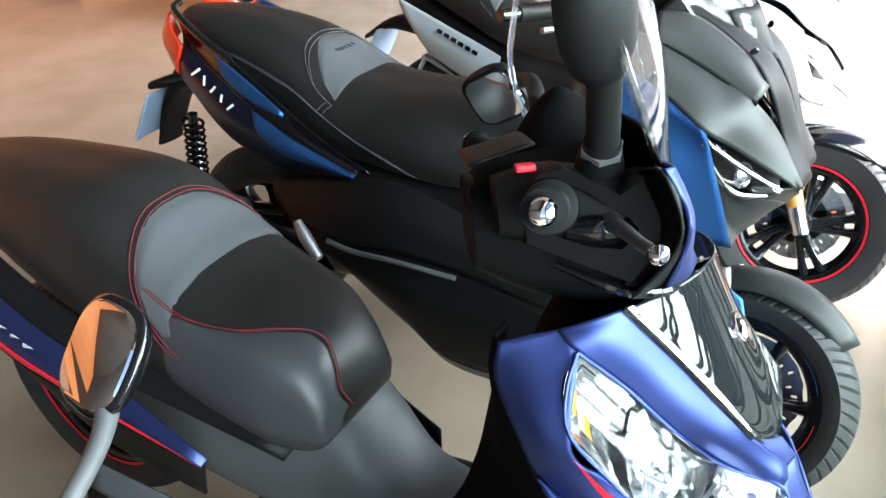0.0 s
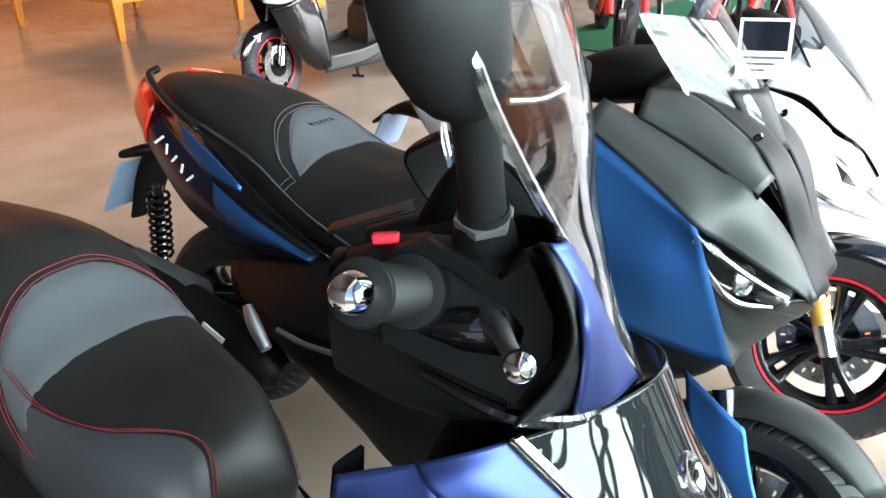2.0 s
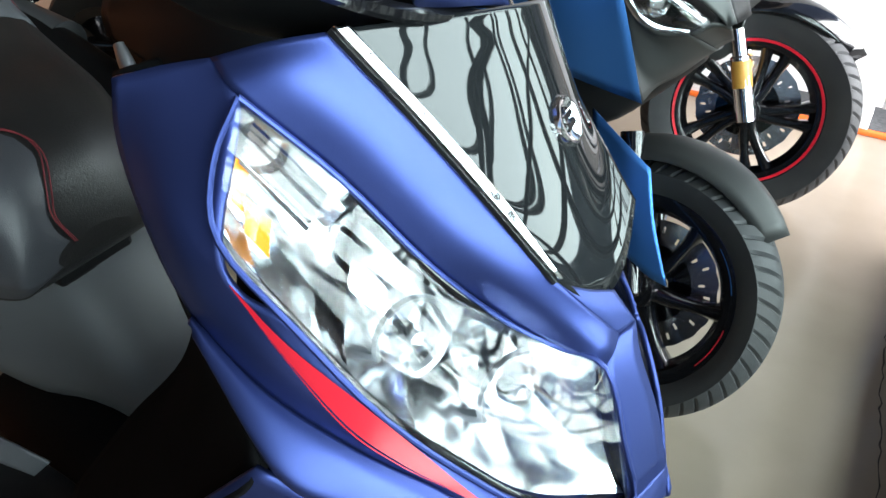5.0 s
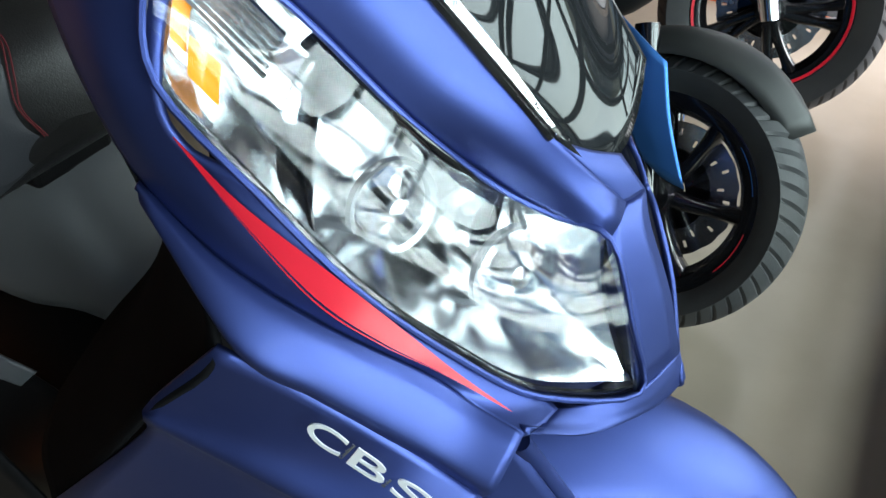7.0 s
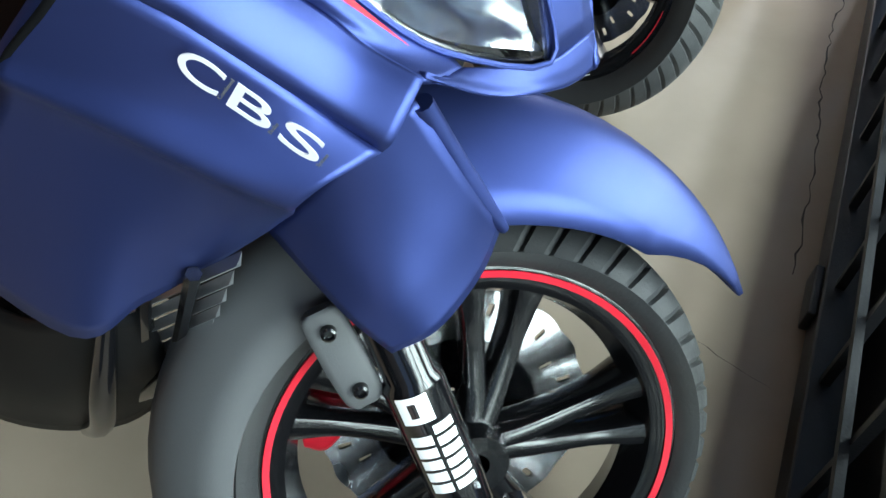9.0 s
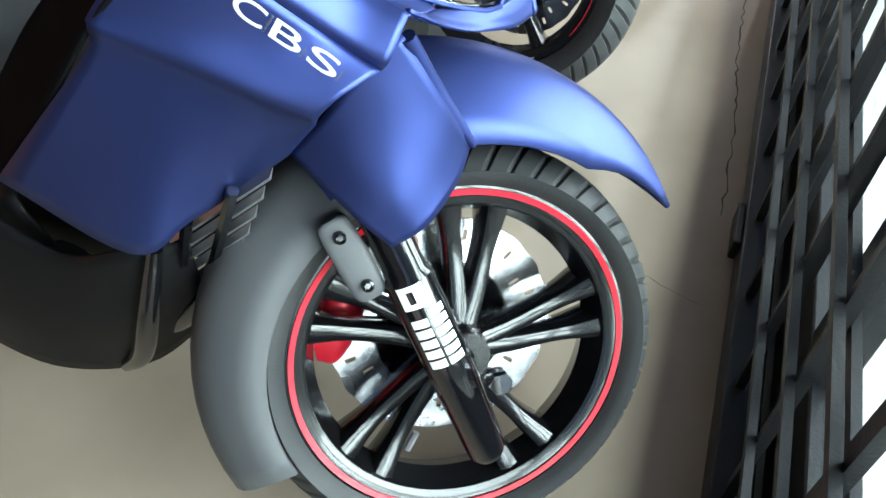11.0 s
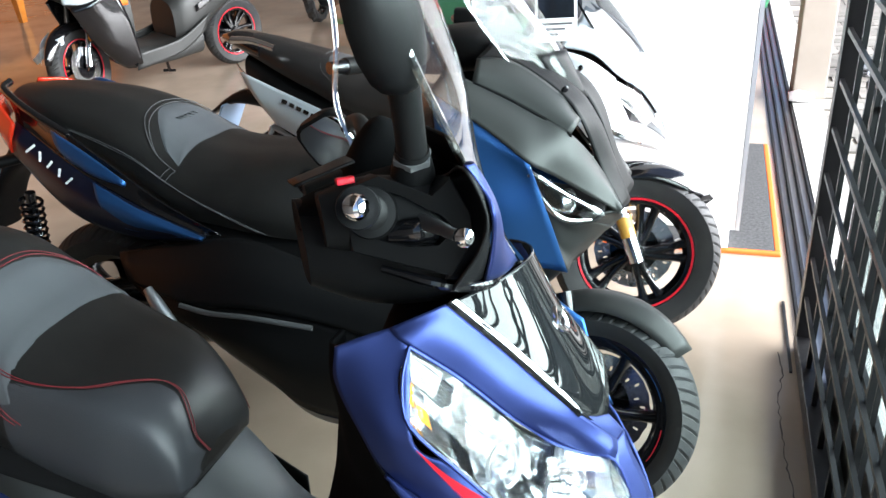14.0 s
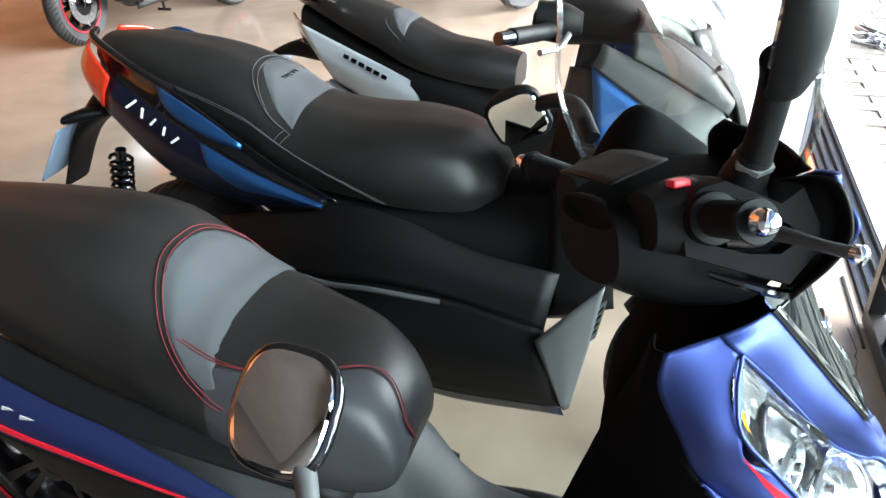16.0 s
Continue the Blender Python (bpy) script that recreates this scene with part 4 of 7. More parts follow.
    st_("red_button", moved(box(-0.010, 0.010, -0.008, 0.008, -0.003, 0.005), Matrix.Translation((-0.080, -0.108, 0.018))), REDS, "red switch", smooth=False, bevel=0.002)
    st_("dash", hull([(-0.13, 0, -0.020, 0.06, 0.016, 2.8), (-0.08, 0, -0.010, 0.075, 0.020, 2.8), (-0.02, 0.0, -0.006, 0.085, 0.024, 2.6), (0.03, 0, -0.006, 0.075, 0.028, 2.4), (0.07, 0, -0.02, 0.05, 0.03, 2.2)]), SOOT, "black instrument binnacle")
    st_("dash_hood", hull([(-0.062, 0.09, -0.012, 0.040, 0.026, 2.6), (-0.034, 0.09, 0.010, 0.046, 0.046, 2.4), (-0.006, 0.09, 0.024, 0.046, 0.056, 2.2), (0.016, 0.09, 0.022, 0.044, 0.052, 2.2), (0.050, 0.09, 0.010, 0.040, 0.038, 2.4), (0.086, 0.09, -0.003, 0.030, 0.022, 2.4)], 26), SOOT, "black hump of the instrument hood")
    st_("dash_glass", sheet([[V((-0.130, -0.06, 0.020)), V((-0.132, 0, 0.022)), V((-0.130, 0.06, 0.020))], [V((-0.060, -0.06, 0.036)), V((-0.062, 0, 0.040)), V((-0.060, 0.06, 0.036))]]), BLACKP, "dark instrument face", solid=0.003)
    st_("lower_cover", hull([(-0.13, 0, -0.050, 0.070, 0.050, 2.8), (-0.07, 0, -0.070, 0.10, 0.060, 2.8), (0.0, 0, -0.090, 0.12, 0.050, 2.8), (0.06, 0, -0.100, 0.08, 0.035, 2.6)]), BLACKP, "black lower handlebar cover")
    # windscreen between its two edges, bowed forwards
    near = [(-0.044, 0.772, 0.889), (-0.058, 0.742, 0.940), (-0.074, 0.695, 1.024), (-0.078, 0.622, 1.114), (-0.094, 0.588, 1.190), (-0.122, 0.590, 1.280), (-0.155, 0.620, 1.360), (-0.195, 0.670, 1.420)]
    away = [(-0.275, 0.905, 0.892), (-0.318, 0.942, 0.940), (-0.356, 0.963, 1.021), (-0.365, 1.006, 1.105), (-0.380, 1.030, 1.190), (-0.400, 1.030, 1.280), (-0.415, 1.000, 1.360), (-0.410, 0.950, 1.420)]
    bows = (0.050, 0.062, 0.080, 0.092, 0.090, 0.080, 0.062, 0.045)
    scr = [[N1 @ (V(a).lerp(V(b), q / 6) + V((0.80, 0.60, 0.0)) * (h * (1 - (q / 3 - 1) ** 2))) for q in range(7)] for a, b, h in zip(near, away, bows)]
    one("windscreen", sheet(scr), SCREEN, "tall clear windscreen")
    # added dark backing that makes the lower screen look reflective
    one("screen_base", sheet([[p + V((-0.010, 0.004, 0.0)) for p in r] for r in scr[:2]]), BLACKP, "black backing added behind the screen to bring out reflections", solid=0.003)
    brim = [r[0] for r in scr] + scr[-1][1:-1] + [r[-1] for r in reversed(scr)]
    one("screen_edge", tube(brim, 0.0042, 6, 4), SCREENEDGE, "bright polished screen edge")

    # front wheel and fork, turned to the left
    F = FORK @ frame_of((0.126, 0.566, 0.172), axle(-55, 33))
    hub = wheel(sc, "front_wheel", F, 0.234, 0.190, 0.104, spokes=5)

    def fk(name, geo, material, label="", **k):
        return one(name, moved(geo, F), material, label, **k)

    for s in (-1, 1):
        y = 0.086 * s
        fk("fork_leg", tube([V((0.002, y, -0.094)), V((0.000, y, -0.086)), V((-0.028, y, 0.030)), V((-0.053, y, 0.128)), V((-0.054, y, 0.133)), V((-0.123, y, 0.40))], [0.016, 0.021, 0.025, 0.025, 0.021, 0.021], 20, smooth=False), BLACKG, "gloss black fork leg")
        fk("axle_nut", moved(lathe([(0.0, -0.010), (0.012, -0.010), (0.014, -0.006), (0.014, 0.006), (0.0, 0.006)], 6), Matrix.Translation((0.016, y + 0.024 * s, 0.004))), CHROME, smooth=False)
    stk = fk("sticker", sticker_skin(), BLACKG, "black sticker with white bars")
    part("mark", moved(sticker_skin(0.74, 1.0, -42, 14, 0.0266), F), WHITES, stk)
    part("mark", moved(sticker_skin(0.80, 0.94, -24, -10, 0.0269), F), BLACKG, stk)
    for k in range(6):
        part("mark", moved(sticker_skin(0.02 + k * 0.117, 0.105 + k * 0.117, 2, 40, 0.0266), F), WHITES, stk)
    for k in range(5):
        part("mark", moved(sticker_skin(0.02 + k * 0.125, 0.115 + k * 0.125, -42, -5, 0.0266), F), WHITES, stk)
    # mudguard: an arch to a pointed tip, and a cheek over each fork leg
    rings = []
    for i in range(21):
        t = i / 20
        a = radians(20.5 + 97 * t)
        w = 0.002 + 0.080 * math.sin(min(1, t * 1.45) * math.pi / 2) ** 0.9
        R = 0.294 + 0.070 * t ** 1.3
        drop = (R - 0.240) * min(1, 0.10 + t * 3.0)
        rings.append([V(((R - drop * abs(q) ** 2.2) * math.cos(a), w * q, (R - drop * abs(q) ** 2.2) * math.sin(a))) for q in [k / 7 for k in range(-7, 8)]])
    fk("front_mudguard", loft(rings, closed=False, caps=False), PURPLE, "violet-blue front mudguard with pointed tip", solid=0.003)
    for s in (1, -1):
        m = (lambda g: g) if s == 1 else mirrored
        ck = [(-0.012, 0.515, 0.487), (0.018, 0.519, 0.526), (0.048, 0.532, 0.568), (0.080, 0.557, 0.602)]
        cd_ = [(0.088, 0.503, 0.414), (0.114, 0.524, 0.432), (0.128, 0.566, 0.452), (0.129, 0.600, 0.470)]
        ck = wn(ck, blend(ck, cd_, 0.33, (0.004, -0.006, 0.002)), blend(ck, cd_, 0.66, (0.006, -0.008, 0.002)), cd_)
        inF = moved(sheet(ck), F.inverted())
        fk("fork_cheek", m(inF), PURPLE, "violet fork cheek", solid=0.003)
        rb = moved(tube([N1 @ V(p) for p in [(0.082, 0.562, 0.598), (0.096, 0.578, 0.548), (0.114, 0.590, 0.503), (0.131, 0.600, 0.470)]], [0.007, 0.008, 0.008, 0.004], 10), F.inverted())
        fk("cheek_rib", m(rb), PURPLE)
        gb = fk("guard_bracket", m(moved(hull([(-0.044, 0, 0, 0.006, 0.010, 4), (-0.037, 0, 0, 0.007, 0.016, 4), (0.0, 0, 0.0, 0.007, 0.0175, 4), (0.035, 0, 0, 0.007, 0.016, 4), (0.044, 0, 0, 0.006, 0.010, 4)], 16), Matrix.Translation((-0.102, -0.084, 0.155)) @ pose(0, 0, 0, 0, 72, 0))), GREYP, "grey mudguard bracket")
        for x, z in ((-0.110, 0.180), (-0.093, 0.128)):
            part("bolt", moved(m(moved(lathe([(0.0, -0.003), (0.003, -0.003), (0.004, -0.006), (0.0058, -0.005), (0.0066, 0), (0.0066, 0.003)], 12), Matrix.Translation((x, -0.091, z)))), F), BLACKG, gb)
    rr = []
    for i in range(17):
        t = i / 16
        a = radians(108 + 92 * t)
        w = 0.072 - 0.010 * t
        rr.append([V(((0.282 - 0.072 * abs(q) ** 3.0) * math.cos(a), w * q, (0.282 - 0.072 * abs(q) ** 3.0) * math.sin(a))) for q in [k / 6 for k in range(-6, 7)]])
    fk("inner_mudguard", loft(rr, closed=False, caps=False), GREYP, "dark grey inner mudguard", solid=0.004)
    fk("caliper", hull([(-0.150, 0.050, 0.022, 0.018, 0.024, 3), (-0.130, 0.052, 0.030, 0.024, 0.040, 3), (-0.104, 0.052, 0.050, 0.022, 0.036, 3), (-0.084, 0.056, 0.064, 0.014, 0.018, 3)], 18), REDP, "red brake caliper")
    fk("valve", tube([V((-0.075, -0.02, -0.105)), V((-0.062, -0.022, -0.086))], 0.0045, 8), ALU)
    # rear wheel and side stand
    wheel(sc, "rear_wheel", pose(-1.25, 0, 0.262), 0.262, 0.187, 0.13, spokes=5, disc=False)
    one("side_stand", tube([V((-0.62, 0.12, 0.20)), V((-0.60, 0.20, 0.10)), V((-0.58, 0.26, 0.012))], 0.012, 10), BLACKP)
    return sc


def lettering_pose(p, along, outwards):
    """A pose at p whose x runs along the words and whose -y looks outwards."""
    x = along.normalized()
    y = -(outwards - x * outwards.dot(x)).normalized()
    z = x.cross(y)
    return Matrix(((x.x, y.x, z.x, p.x), (x.y, y.y, z.y, p.y), (x.z, y.z, z.z, p.z), (0, 0, 0, 1)))


def sticker_skin(t0=0.0, t1=1.0, a0=-52, a1=52, r=0.0260):
    """A piece wrapped round the right fork leg."""
    d = V((-0.025, 0, 0.098)).normalized()
    s = d.cross(V((0, 1, 0))).normalized()
    rings = []
    for t in (t0, t1):
        c = V((-0.028, -0.086, 0.030)) + d * (0.004 + 0.096 * t)
        rings.append([c + s * (-r * math.sin(radians(a0 + (a1 - a0) * k / 8))) + V((0, -r * math.cos(radians(a0 + (a1 - a0) * k / 8)), 0)) for k in range(9)])
    return loft(rings, closed=False, caps=False)


violet_scooter()

# ---- the azure scooter ----
M2 = pose(0, 1.475, 0, -5, 0, -1)
W2 = M2.inverted()


def azure_scooter():
    sc = thing("scooter", pose(0.0727, 0.0318, 0.0081, -0.45, 0.69, 2.72) @ M2, "azure blue and matt grey maxi scooter with a black seat", "scooter", "parked scooters")

    def one(name, geo, material, label="", **k):
        return part(name, geo, material, sc, label, **k)

    def both(name, geo, material, label="", **k):
        one(name, mirrored(geo), material, label, **k)
        return one(name, geo, material, label, **k)

    def w2(*rows):
        return at(W2, rows)

    sd = Saddle([(-1.51, 0.075, 0.800, 0.835, 0.850), (-1.38, 0.125, 0.765, 0.830, 0.855), (-1.22, 0.160, 0.700, 0.800, 0.838), (-1.10, 0.185, 0.645, 0.757, 0.800), (-1.00, 0.205, 0.600, 0.702, 0.738),
                 (-0.88, 0.212, 0.580, 0.690, 0.716), (-0.74, 0.205, 0.560, 0.690, 0.718), (-0.62, 0.175, 0.552, 0.672, 0.702), (-0.555, 0.125, 0.556, 0.632, 0.660), (-0.525, 0.085, 0.566, 0.606, 0.622)])
    st = one("seat", sd.skin(), VINYL, "black vinyl seat with pale stitching")
    part("back_pad", sd.patch(lambda i, j: 0.455 - 0.135 * i * (1 - (2 * j - 1) ** 2) ** 0.75, lambda i, j: (2 * j - 1) * 0.46, 0.004), VINYL2, st, "smooth grey lumbar pad")
    for k in range(5):
        part("name_mark", moved(box(-0.010, 0.010, -0.004, 0.004, -0.0006, 0.0006), Matrix.Translation(sd.out(0.375, -0.10 + 0.05 * k, 0.006)) @ pose(0, 0, 0, 0, 24, 90)), GREYP, st, smooth=False)
    for q in ([(0.44, -0.50), (0.38, -0.46), (0.325, -0.30), (0.305, 0), (0.325, 0.30), (0.38, 0.46), (0.44, 0.50)], [(0.10, -0.72), (0.30, -0.64), (0.42, -0.62), (0.50, -0.70), (0.57, -0.82), (0.63, -0.97)], [(0.42, -0.62), (0.43, -0.55), (0.44, -0.50)]):
        part("stitching", sd.seam(q), THREADW, st)
        part("stitching", sd.seam([(u + 0.014, v - 0.012) for u, v in q]), THREADW, st)
        if q[0][1] != -q[-1][1]:
            part("stitching", mirrored(sd.seam(q)), THREADW, st)
    # tail
    up = [(-1.44, 1.425, 0.800), (-1.24, 1.350, 0.715), (-1.07, 1.312, 0.650), (-0.895, 1.296, 0.592)]
    dn = [(-1.46, 1.405, 0.725), (-1.27, 1.335, 0.610), (-1.09, 1.310, 0.566), (-0.900, 1.294, 0.582)]
    both("flank", sheet(w2(up, blend(up, dn, 0.45, (0, -0.016, 0.004)), dn)), NAVY, "blue-black tail flank", solid=0.004)
    sa = [tuple(V(up[1]).lerp(V(up[2]), 0.30)), tuple(V(up[1]).lerp(V(up[2]), 0.65)), up[2], tuple(V(up[2]).lerp(V(up[3]), 0.5)), up[3]]
    sb_ = [tuple(V(dn[1]).lerp(V(dn[2]), 0.75)), tuple(V(dn[1]).lerp(V(dn[2]), 0.95)), tuple(V(dn[2]).lerp(V(dn[3]), 0.25)), tuple(V(dn[2]).lerp(V(dn[3]), 0.65)), dn[3]]
    both("swoosh", sheet(w2(blend(sa, sb_, 0.03, (0, -0.006, 0)), blend(sa, sb_, 0.40, (0, -0.021, 0.006)), blend(sa, sb_, 0.78, (0, -0.010, 0)))), XBLUE, "azure blue tail swoosh", solid=0.003)
    fin = [[(-1.285, 1.354, 0.806), (-1.17, 1.320, 0.762), (-1.072, 1.297, 0.712)], [(-1.262, 1.334, 0.772), (-1.17, 1.306, 0.734), (-1.074, 1.293, 0.706)], [(-1.235, 1.330, 0.742), (-1.16, 1.310, 0.716), (-1.076, 1.297, 0.700)]]
    both("fin", sheet(w2(*fin)), XBLUE, solid=0.006)
    ed = [(-1.47, 1.455, 0.840), (-1.32, 1.395, 0.815), (-1.15, 1.350, 0.735), (-1.00, 1.320, 0.655), (-0.86, 1.300, 0.595)]
    both("seat_side", sheet(w2(ed, blend(ed, [up[0], up[1], up[2], up[2], up[3]], 0.6, (0, 0.004, 0)), [up[0], up[1], (-1.10, 1.320, 0.66), (-1.0, 1.306, 0.625), up[3]])), BLACKG, solid=0.004)
    both("tail_light", sheet(w2([(-1.530, 1.520, 0.860), (-1.490, 1.440, 0.850), (-1.425, 1.398, 0.800)], [(-1.548, 1.520, 0.825), (-1.512, 1.432, 0.805), (-1.440, 1.392, 0.762)], [(-1.545, 1.530, 0.785), (-1.510, 1.440, 0.765), (-1.452, 1.395, 0.728)])), REDLENS, "red and orange tail light", solid=0.006)
    for k, (lean_, tall) in enumerate(((24, 0.015), (-20, 0.012), (14, 0.010), (-14, 0.010), (22, 0.011))):
        m_ = Matrix.Translation(W2 @ V((-1.345 + k * 0.027, 1.345 - k * 0.007, 0.762 - k * 0.016))) @ pose(0, 0, 0, 0, 32 + lean_, 12)
        one("name_mark", moved(box(-0.0026, 0.0026, -0.001, 0.001, -tall, tall), m_), WHITES, smooth=False)
    one("tail_core", hull([(-1.53, 0.02, 0.79, 0.06, 0.035, 2.6), (-1.40, 0, 0.72, 0.11, 0.07, 2.8), (-1.15, 0, 0.62, 0.17, 0.10, 3), (-0.9, 0, 0.50, 0.19, 0.11, 3), (-0.60, 0, 0.42, 0.20, 0.15, 3), (-0.35, 0, 0.46, 0.18, 0.18, 3)]), BLACKP)
    one("grab_rail", tube([W2 @ V(p) for p in [(-1.515, 1.520, 0.868), (-1.49, 1.470, 0.862), (-1.38, 1.412, 0.830), (-1.26, 1.382, 0.785)]], 0.010, 10), BLACKG)
    one("grab_rail", tube([W2 @ V(p) for p in [(-1.505, 1.800, 0.790), (-1.43, 1.755, 0.806), (-1.33, 1.745, 0.775), (-1.21, 1.735, 0.735)]], [0.006, 0.012, 0.012, 0.009], 10), XBLUE, "blue grab rail")
    # rear end: guard, plate, shocks, silencer, wheel
    one("rear_guard", hull([(-1.68, 0, 0.46, 0.05, 0.010, 3), (-1.62, 0, 0.60, 0.06, 0.018, 3), (-1.52, 0, 0.70, 0.07, 0.05, 3), (-1.40, 0, 0.70, 0.08, 0.06, 3)]), BLACKP)
    both("rear_indicator", hull([(-1.60, -0.10, 0.655, 0.03, 0.012, 2.5), (-1.56, -0.07, 0.665, 0.045, 0.016, 2.5), (-1.52, -0.05, 0.67, 0.03, 0.012, 2.5)]), BLACKP)
    pl = one("number_plate", moved(box(-0.004, 0.004, -0.085, 0.085, -0.075, 0.075), Matrix.Translation(W2 @ V((-1.665, 1.515, 0.560))) @ pose(0, 0, 0, 0, 26, 8)), PLATE, "pale blue number plate with plain bars", smooth=False, bevel=0.004)
    for r in range(2):
        for k in range(4):
            part("bar", moved(box(-0.0065, -0.003, -0.066 + k * 0.036, -0.044 + k * 0.036, -0.050 + r * 0.055, -0.012 + r * 0.055), Matrix.Translation(W2 @ V((-1.665, 1.515, 0.560))) @ pose(0, 0, 0, 0, 26, 8)), GREYP, pl, smooth=False)
    for y0 in (1.382, 1.66):
        a, b = W2 @ V((-1.420, y0, 0.632)), W2 @ V((-1.452, y0, 0.395))
        sh = one("shock", tube([a, b], 0.013, 12), BLACKG, "black coil-over shock")
        n = 9
        coil = []
        d = (b - a).normalized()
        s = d.orthogonal().normalized()
        t = d.cross(s)
        for q in range(n * 10 + 1):
            an = 2 * math.pi * q / 10
            coil.append(a.lerp(b, 0.08 + 0.72 * q / (n * 10)) + 0.025 * (math.cos(an) * s + math.sin(an) * t))
        part("spring", tube(coil, 0.0045, 6, 1, smooth=False), BLACKG, sh)
    sl = one("silencer", tube([W2 @ V(p) for p in [(-1.60, 1.295, 0.455), (-1.55, 1.29, 0.448), (-1.30, 1.27, 0.400), (-1.05, 1.255, 0.330), (-0.98, 1.26, 0.31)]], [0.045, 0.062, 0.066, 0.058, 0.03], 18), BLACKP, "black silencer")
    NA = sc.matrix_world.inverted()
    part("label", moved(box(-0.030, 0.030, -0.002, 0.002, -0.006, 0.006), Matrix.Translation(NA @ V((-1.085, 1.178, 0.425))) @ pose(0, 0, 0, 0, 30, 6)), WHITES, sl, "white label", smooth=False)
    part("tag", moved(box(-0.012, 0.012, -0.002, 0.002, -0.005, 0.005), Matrix.Translation(NA @ V((-1.078, 1.179, 0.403))) @ pose(0, 0, 0, 0, 30, 6)), REDS, sl, "red tag", smooth=False)
    part("heat_shield", moved(tube([V((0, 0, 0)), V((0.20, 0, 0))], 0.068, 18), Matrix.Translation(W2 @ V((-1.46, 1.286, 0.432))) @ pose(0, 0, 0, 0, 11, 4)), GREYP, sl)
    wheel(sc, "rear_wheel", pose(-1.33, 0, 0.245), 0.245, 0.165, 0.13, stripe=None, spokes=5, disc=False)
    one("engine", hull([(-1.38, -0.08, 0.27, 0.05, 0.07, 3), (-1.15, -0.06, 0.29, 0.07, 0.09, 3), (-0.90, 0, 0.30, 0.13, 0.10, 3), (-0.70, 0, 0.30, 0.14, 0.10, 3)]), BLACKG)
    # floor and side covers
    ca = [(-1.165, 1.335, 0.512), (-0.960, 1.296, 0.572), (-0.775, 1.282, 0.598), (-0.560, 1.275, 0.530), (-0.380, 1.270, 0.500)]
    cb = [(-1.110, 1.275, 0.468), (-0.925, 1.215, 0.462), (-0.760, 1.205, 0.470), (-0.600, 1.215, 0.445), (-0.400, 1.225, 0.385)]
    cc = [(-1.000, 1.270, 0.405), (-0.870, 1.232, 0.345), (-0.760, 1.215, 0.285), (-0.645, 1.222, 0.195), (-0.350, 1.232, 0.176)]
    both("side_cover", sheet(w2(ca, blend(ca, cb, 0.55, (0, -0.006, 0.012)), cb)), BLACKP, "black moulded side cover", solid=0.004)
    both("lower_cover", sheet(w2(blend(cb, cb, 0, (0, 0.008, -0.006)), blend(cb, cc, 0.5, (0, -0.016, 0.0)), cc)), BLACKP, "black lower side cover", solid=0.004)
    both("cover_trim", sheet(w2(blend(cc, cc, 0, (0, 0.003, -0.004)), blend(cc, cc, 0, (0.01, 0.022, -0.042)))), NAVY, "blue-black sill trim", solid=0.004)
    both("cover_edge", tube([W2 @ V(p) for p in [(-0.935, 1.206, 0.462), (-0.86, 1.196, 0.455), (-0.76, 1.190, 0.458), (-0.62, 1.204, 0.438)]], 0.006, 8), GREYP)
    both("catch", tube([W2 @ V(p) for p in [(-0.965, 1.262, 0.525), (-0.930, 1.244, 0.505), (-0.900, 1.238, 0.500)]], 0.006, 8), GREYP)
    both("passenger_peg", tube([W2 @ V((-1.012, 1.210, 0.495)), W2 @ V((-0.985, 1.196, 0.465)), W2 @ V((-0.945, 1.180, 0.428))], [0.010, 0.015, 0.012], 12), ALU, "folded silver passenger peg")
    fp = one("foot_panel", sheet(w2([(-0.418, 1.212, 0.362), (-0.355, 1.222, 0.432), (-0.285, 1.240, 0.500)], [(-0.385, 1.210, 0.285), (-0.345, 1.220, 0.310), (-0.305, 1.238, 0.340)], [(-0.345, 1.220, 0.180), (-0.338, 1.222, 0.179), (-0.330, 1.230, 0.180)])), GREYP, "dark grey front foot panel", solid=0.004)
    part("vent", moved(box(-0.002, 0.002, -0.030, 0.030, -0.050, 0.050), Matrix.Translation(W2 @ V((-0.300, 1.262, 0.390))) @ pose(0, 0, 0, 0, 10, -30)), GREYM, fp, smooth=False)
    for k in range(4):
        part("slot", moved(box(0.002, 0.0035, -0.026, 0.020, -0.004, 0.004), Matrix.Translation(W2 @ V((-0.300, 1.262, 0.390))) @ pose(0, 0, 0, 0, 10, -30) @ pose(0, 0, -0.03 + 0.02 * k, 25, 0, 0)), BLACKG, fp, smooth=False)
    one("knee_tunnel", hull([(-0.62, 0, 0.50, 0.10, 0.10, 2.8), (-0.52, 0, 0.52, 0.10, 0.08, 2.8), (-0.42, 0, 0.58, 0.12, 0.12, 2.8), (-0.32, 0, 0.72, 0.16, 0.18, 3)]), BLACKP)
    both("leg_shield", sheet(w2([(-0.36, 1.33, 0.92), (-0.40, 1.40, 0.90)], [(-0.33, 1.285, 0.75), (-0.42, 1.34, 0.74)], [(-0.285, 1.29, 0.60), (-0.41, 1.31, 0.55)], [(-0.26, 1.32, 0.40), (-0.40, 1.29, 0.38)])), BLACKP, solid=0.004)
    # front
    st_ = [(-0.360, 1.314, 0.930), (-0.240, 1.294, 0.857), (-0.167, 1.281, 0.806)]
    sm = [(-0.330, 1.272, 0.760), (-0.225, 1.282, 0.705), (-0.128, 1.318, 0.668)]
    sb = [(-0.280, 1.295, 0.605), (-0.185, 1.330, 0.565), (-0.099, 1.378, 0.527)]
    both("side_fairing", sheet(w2(st_, sm, sb)), XBLUE, "azure blue side fairing", solid=0.005)
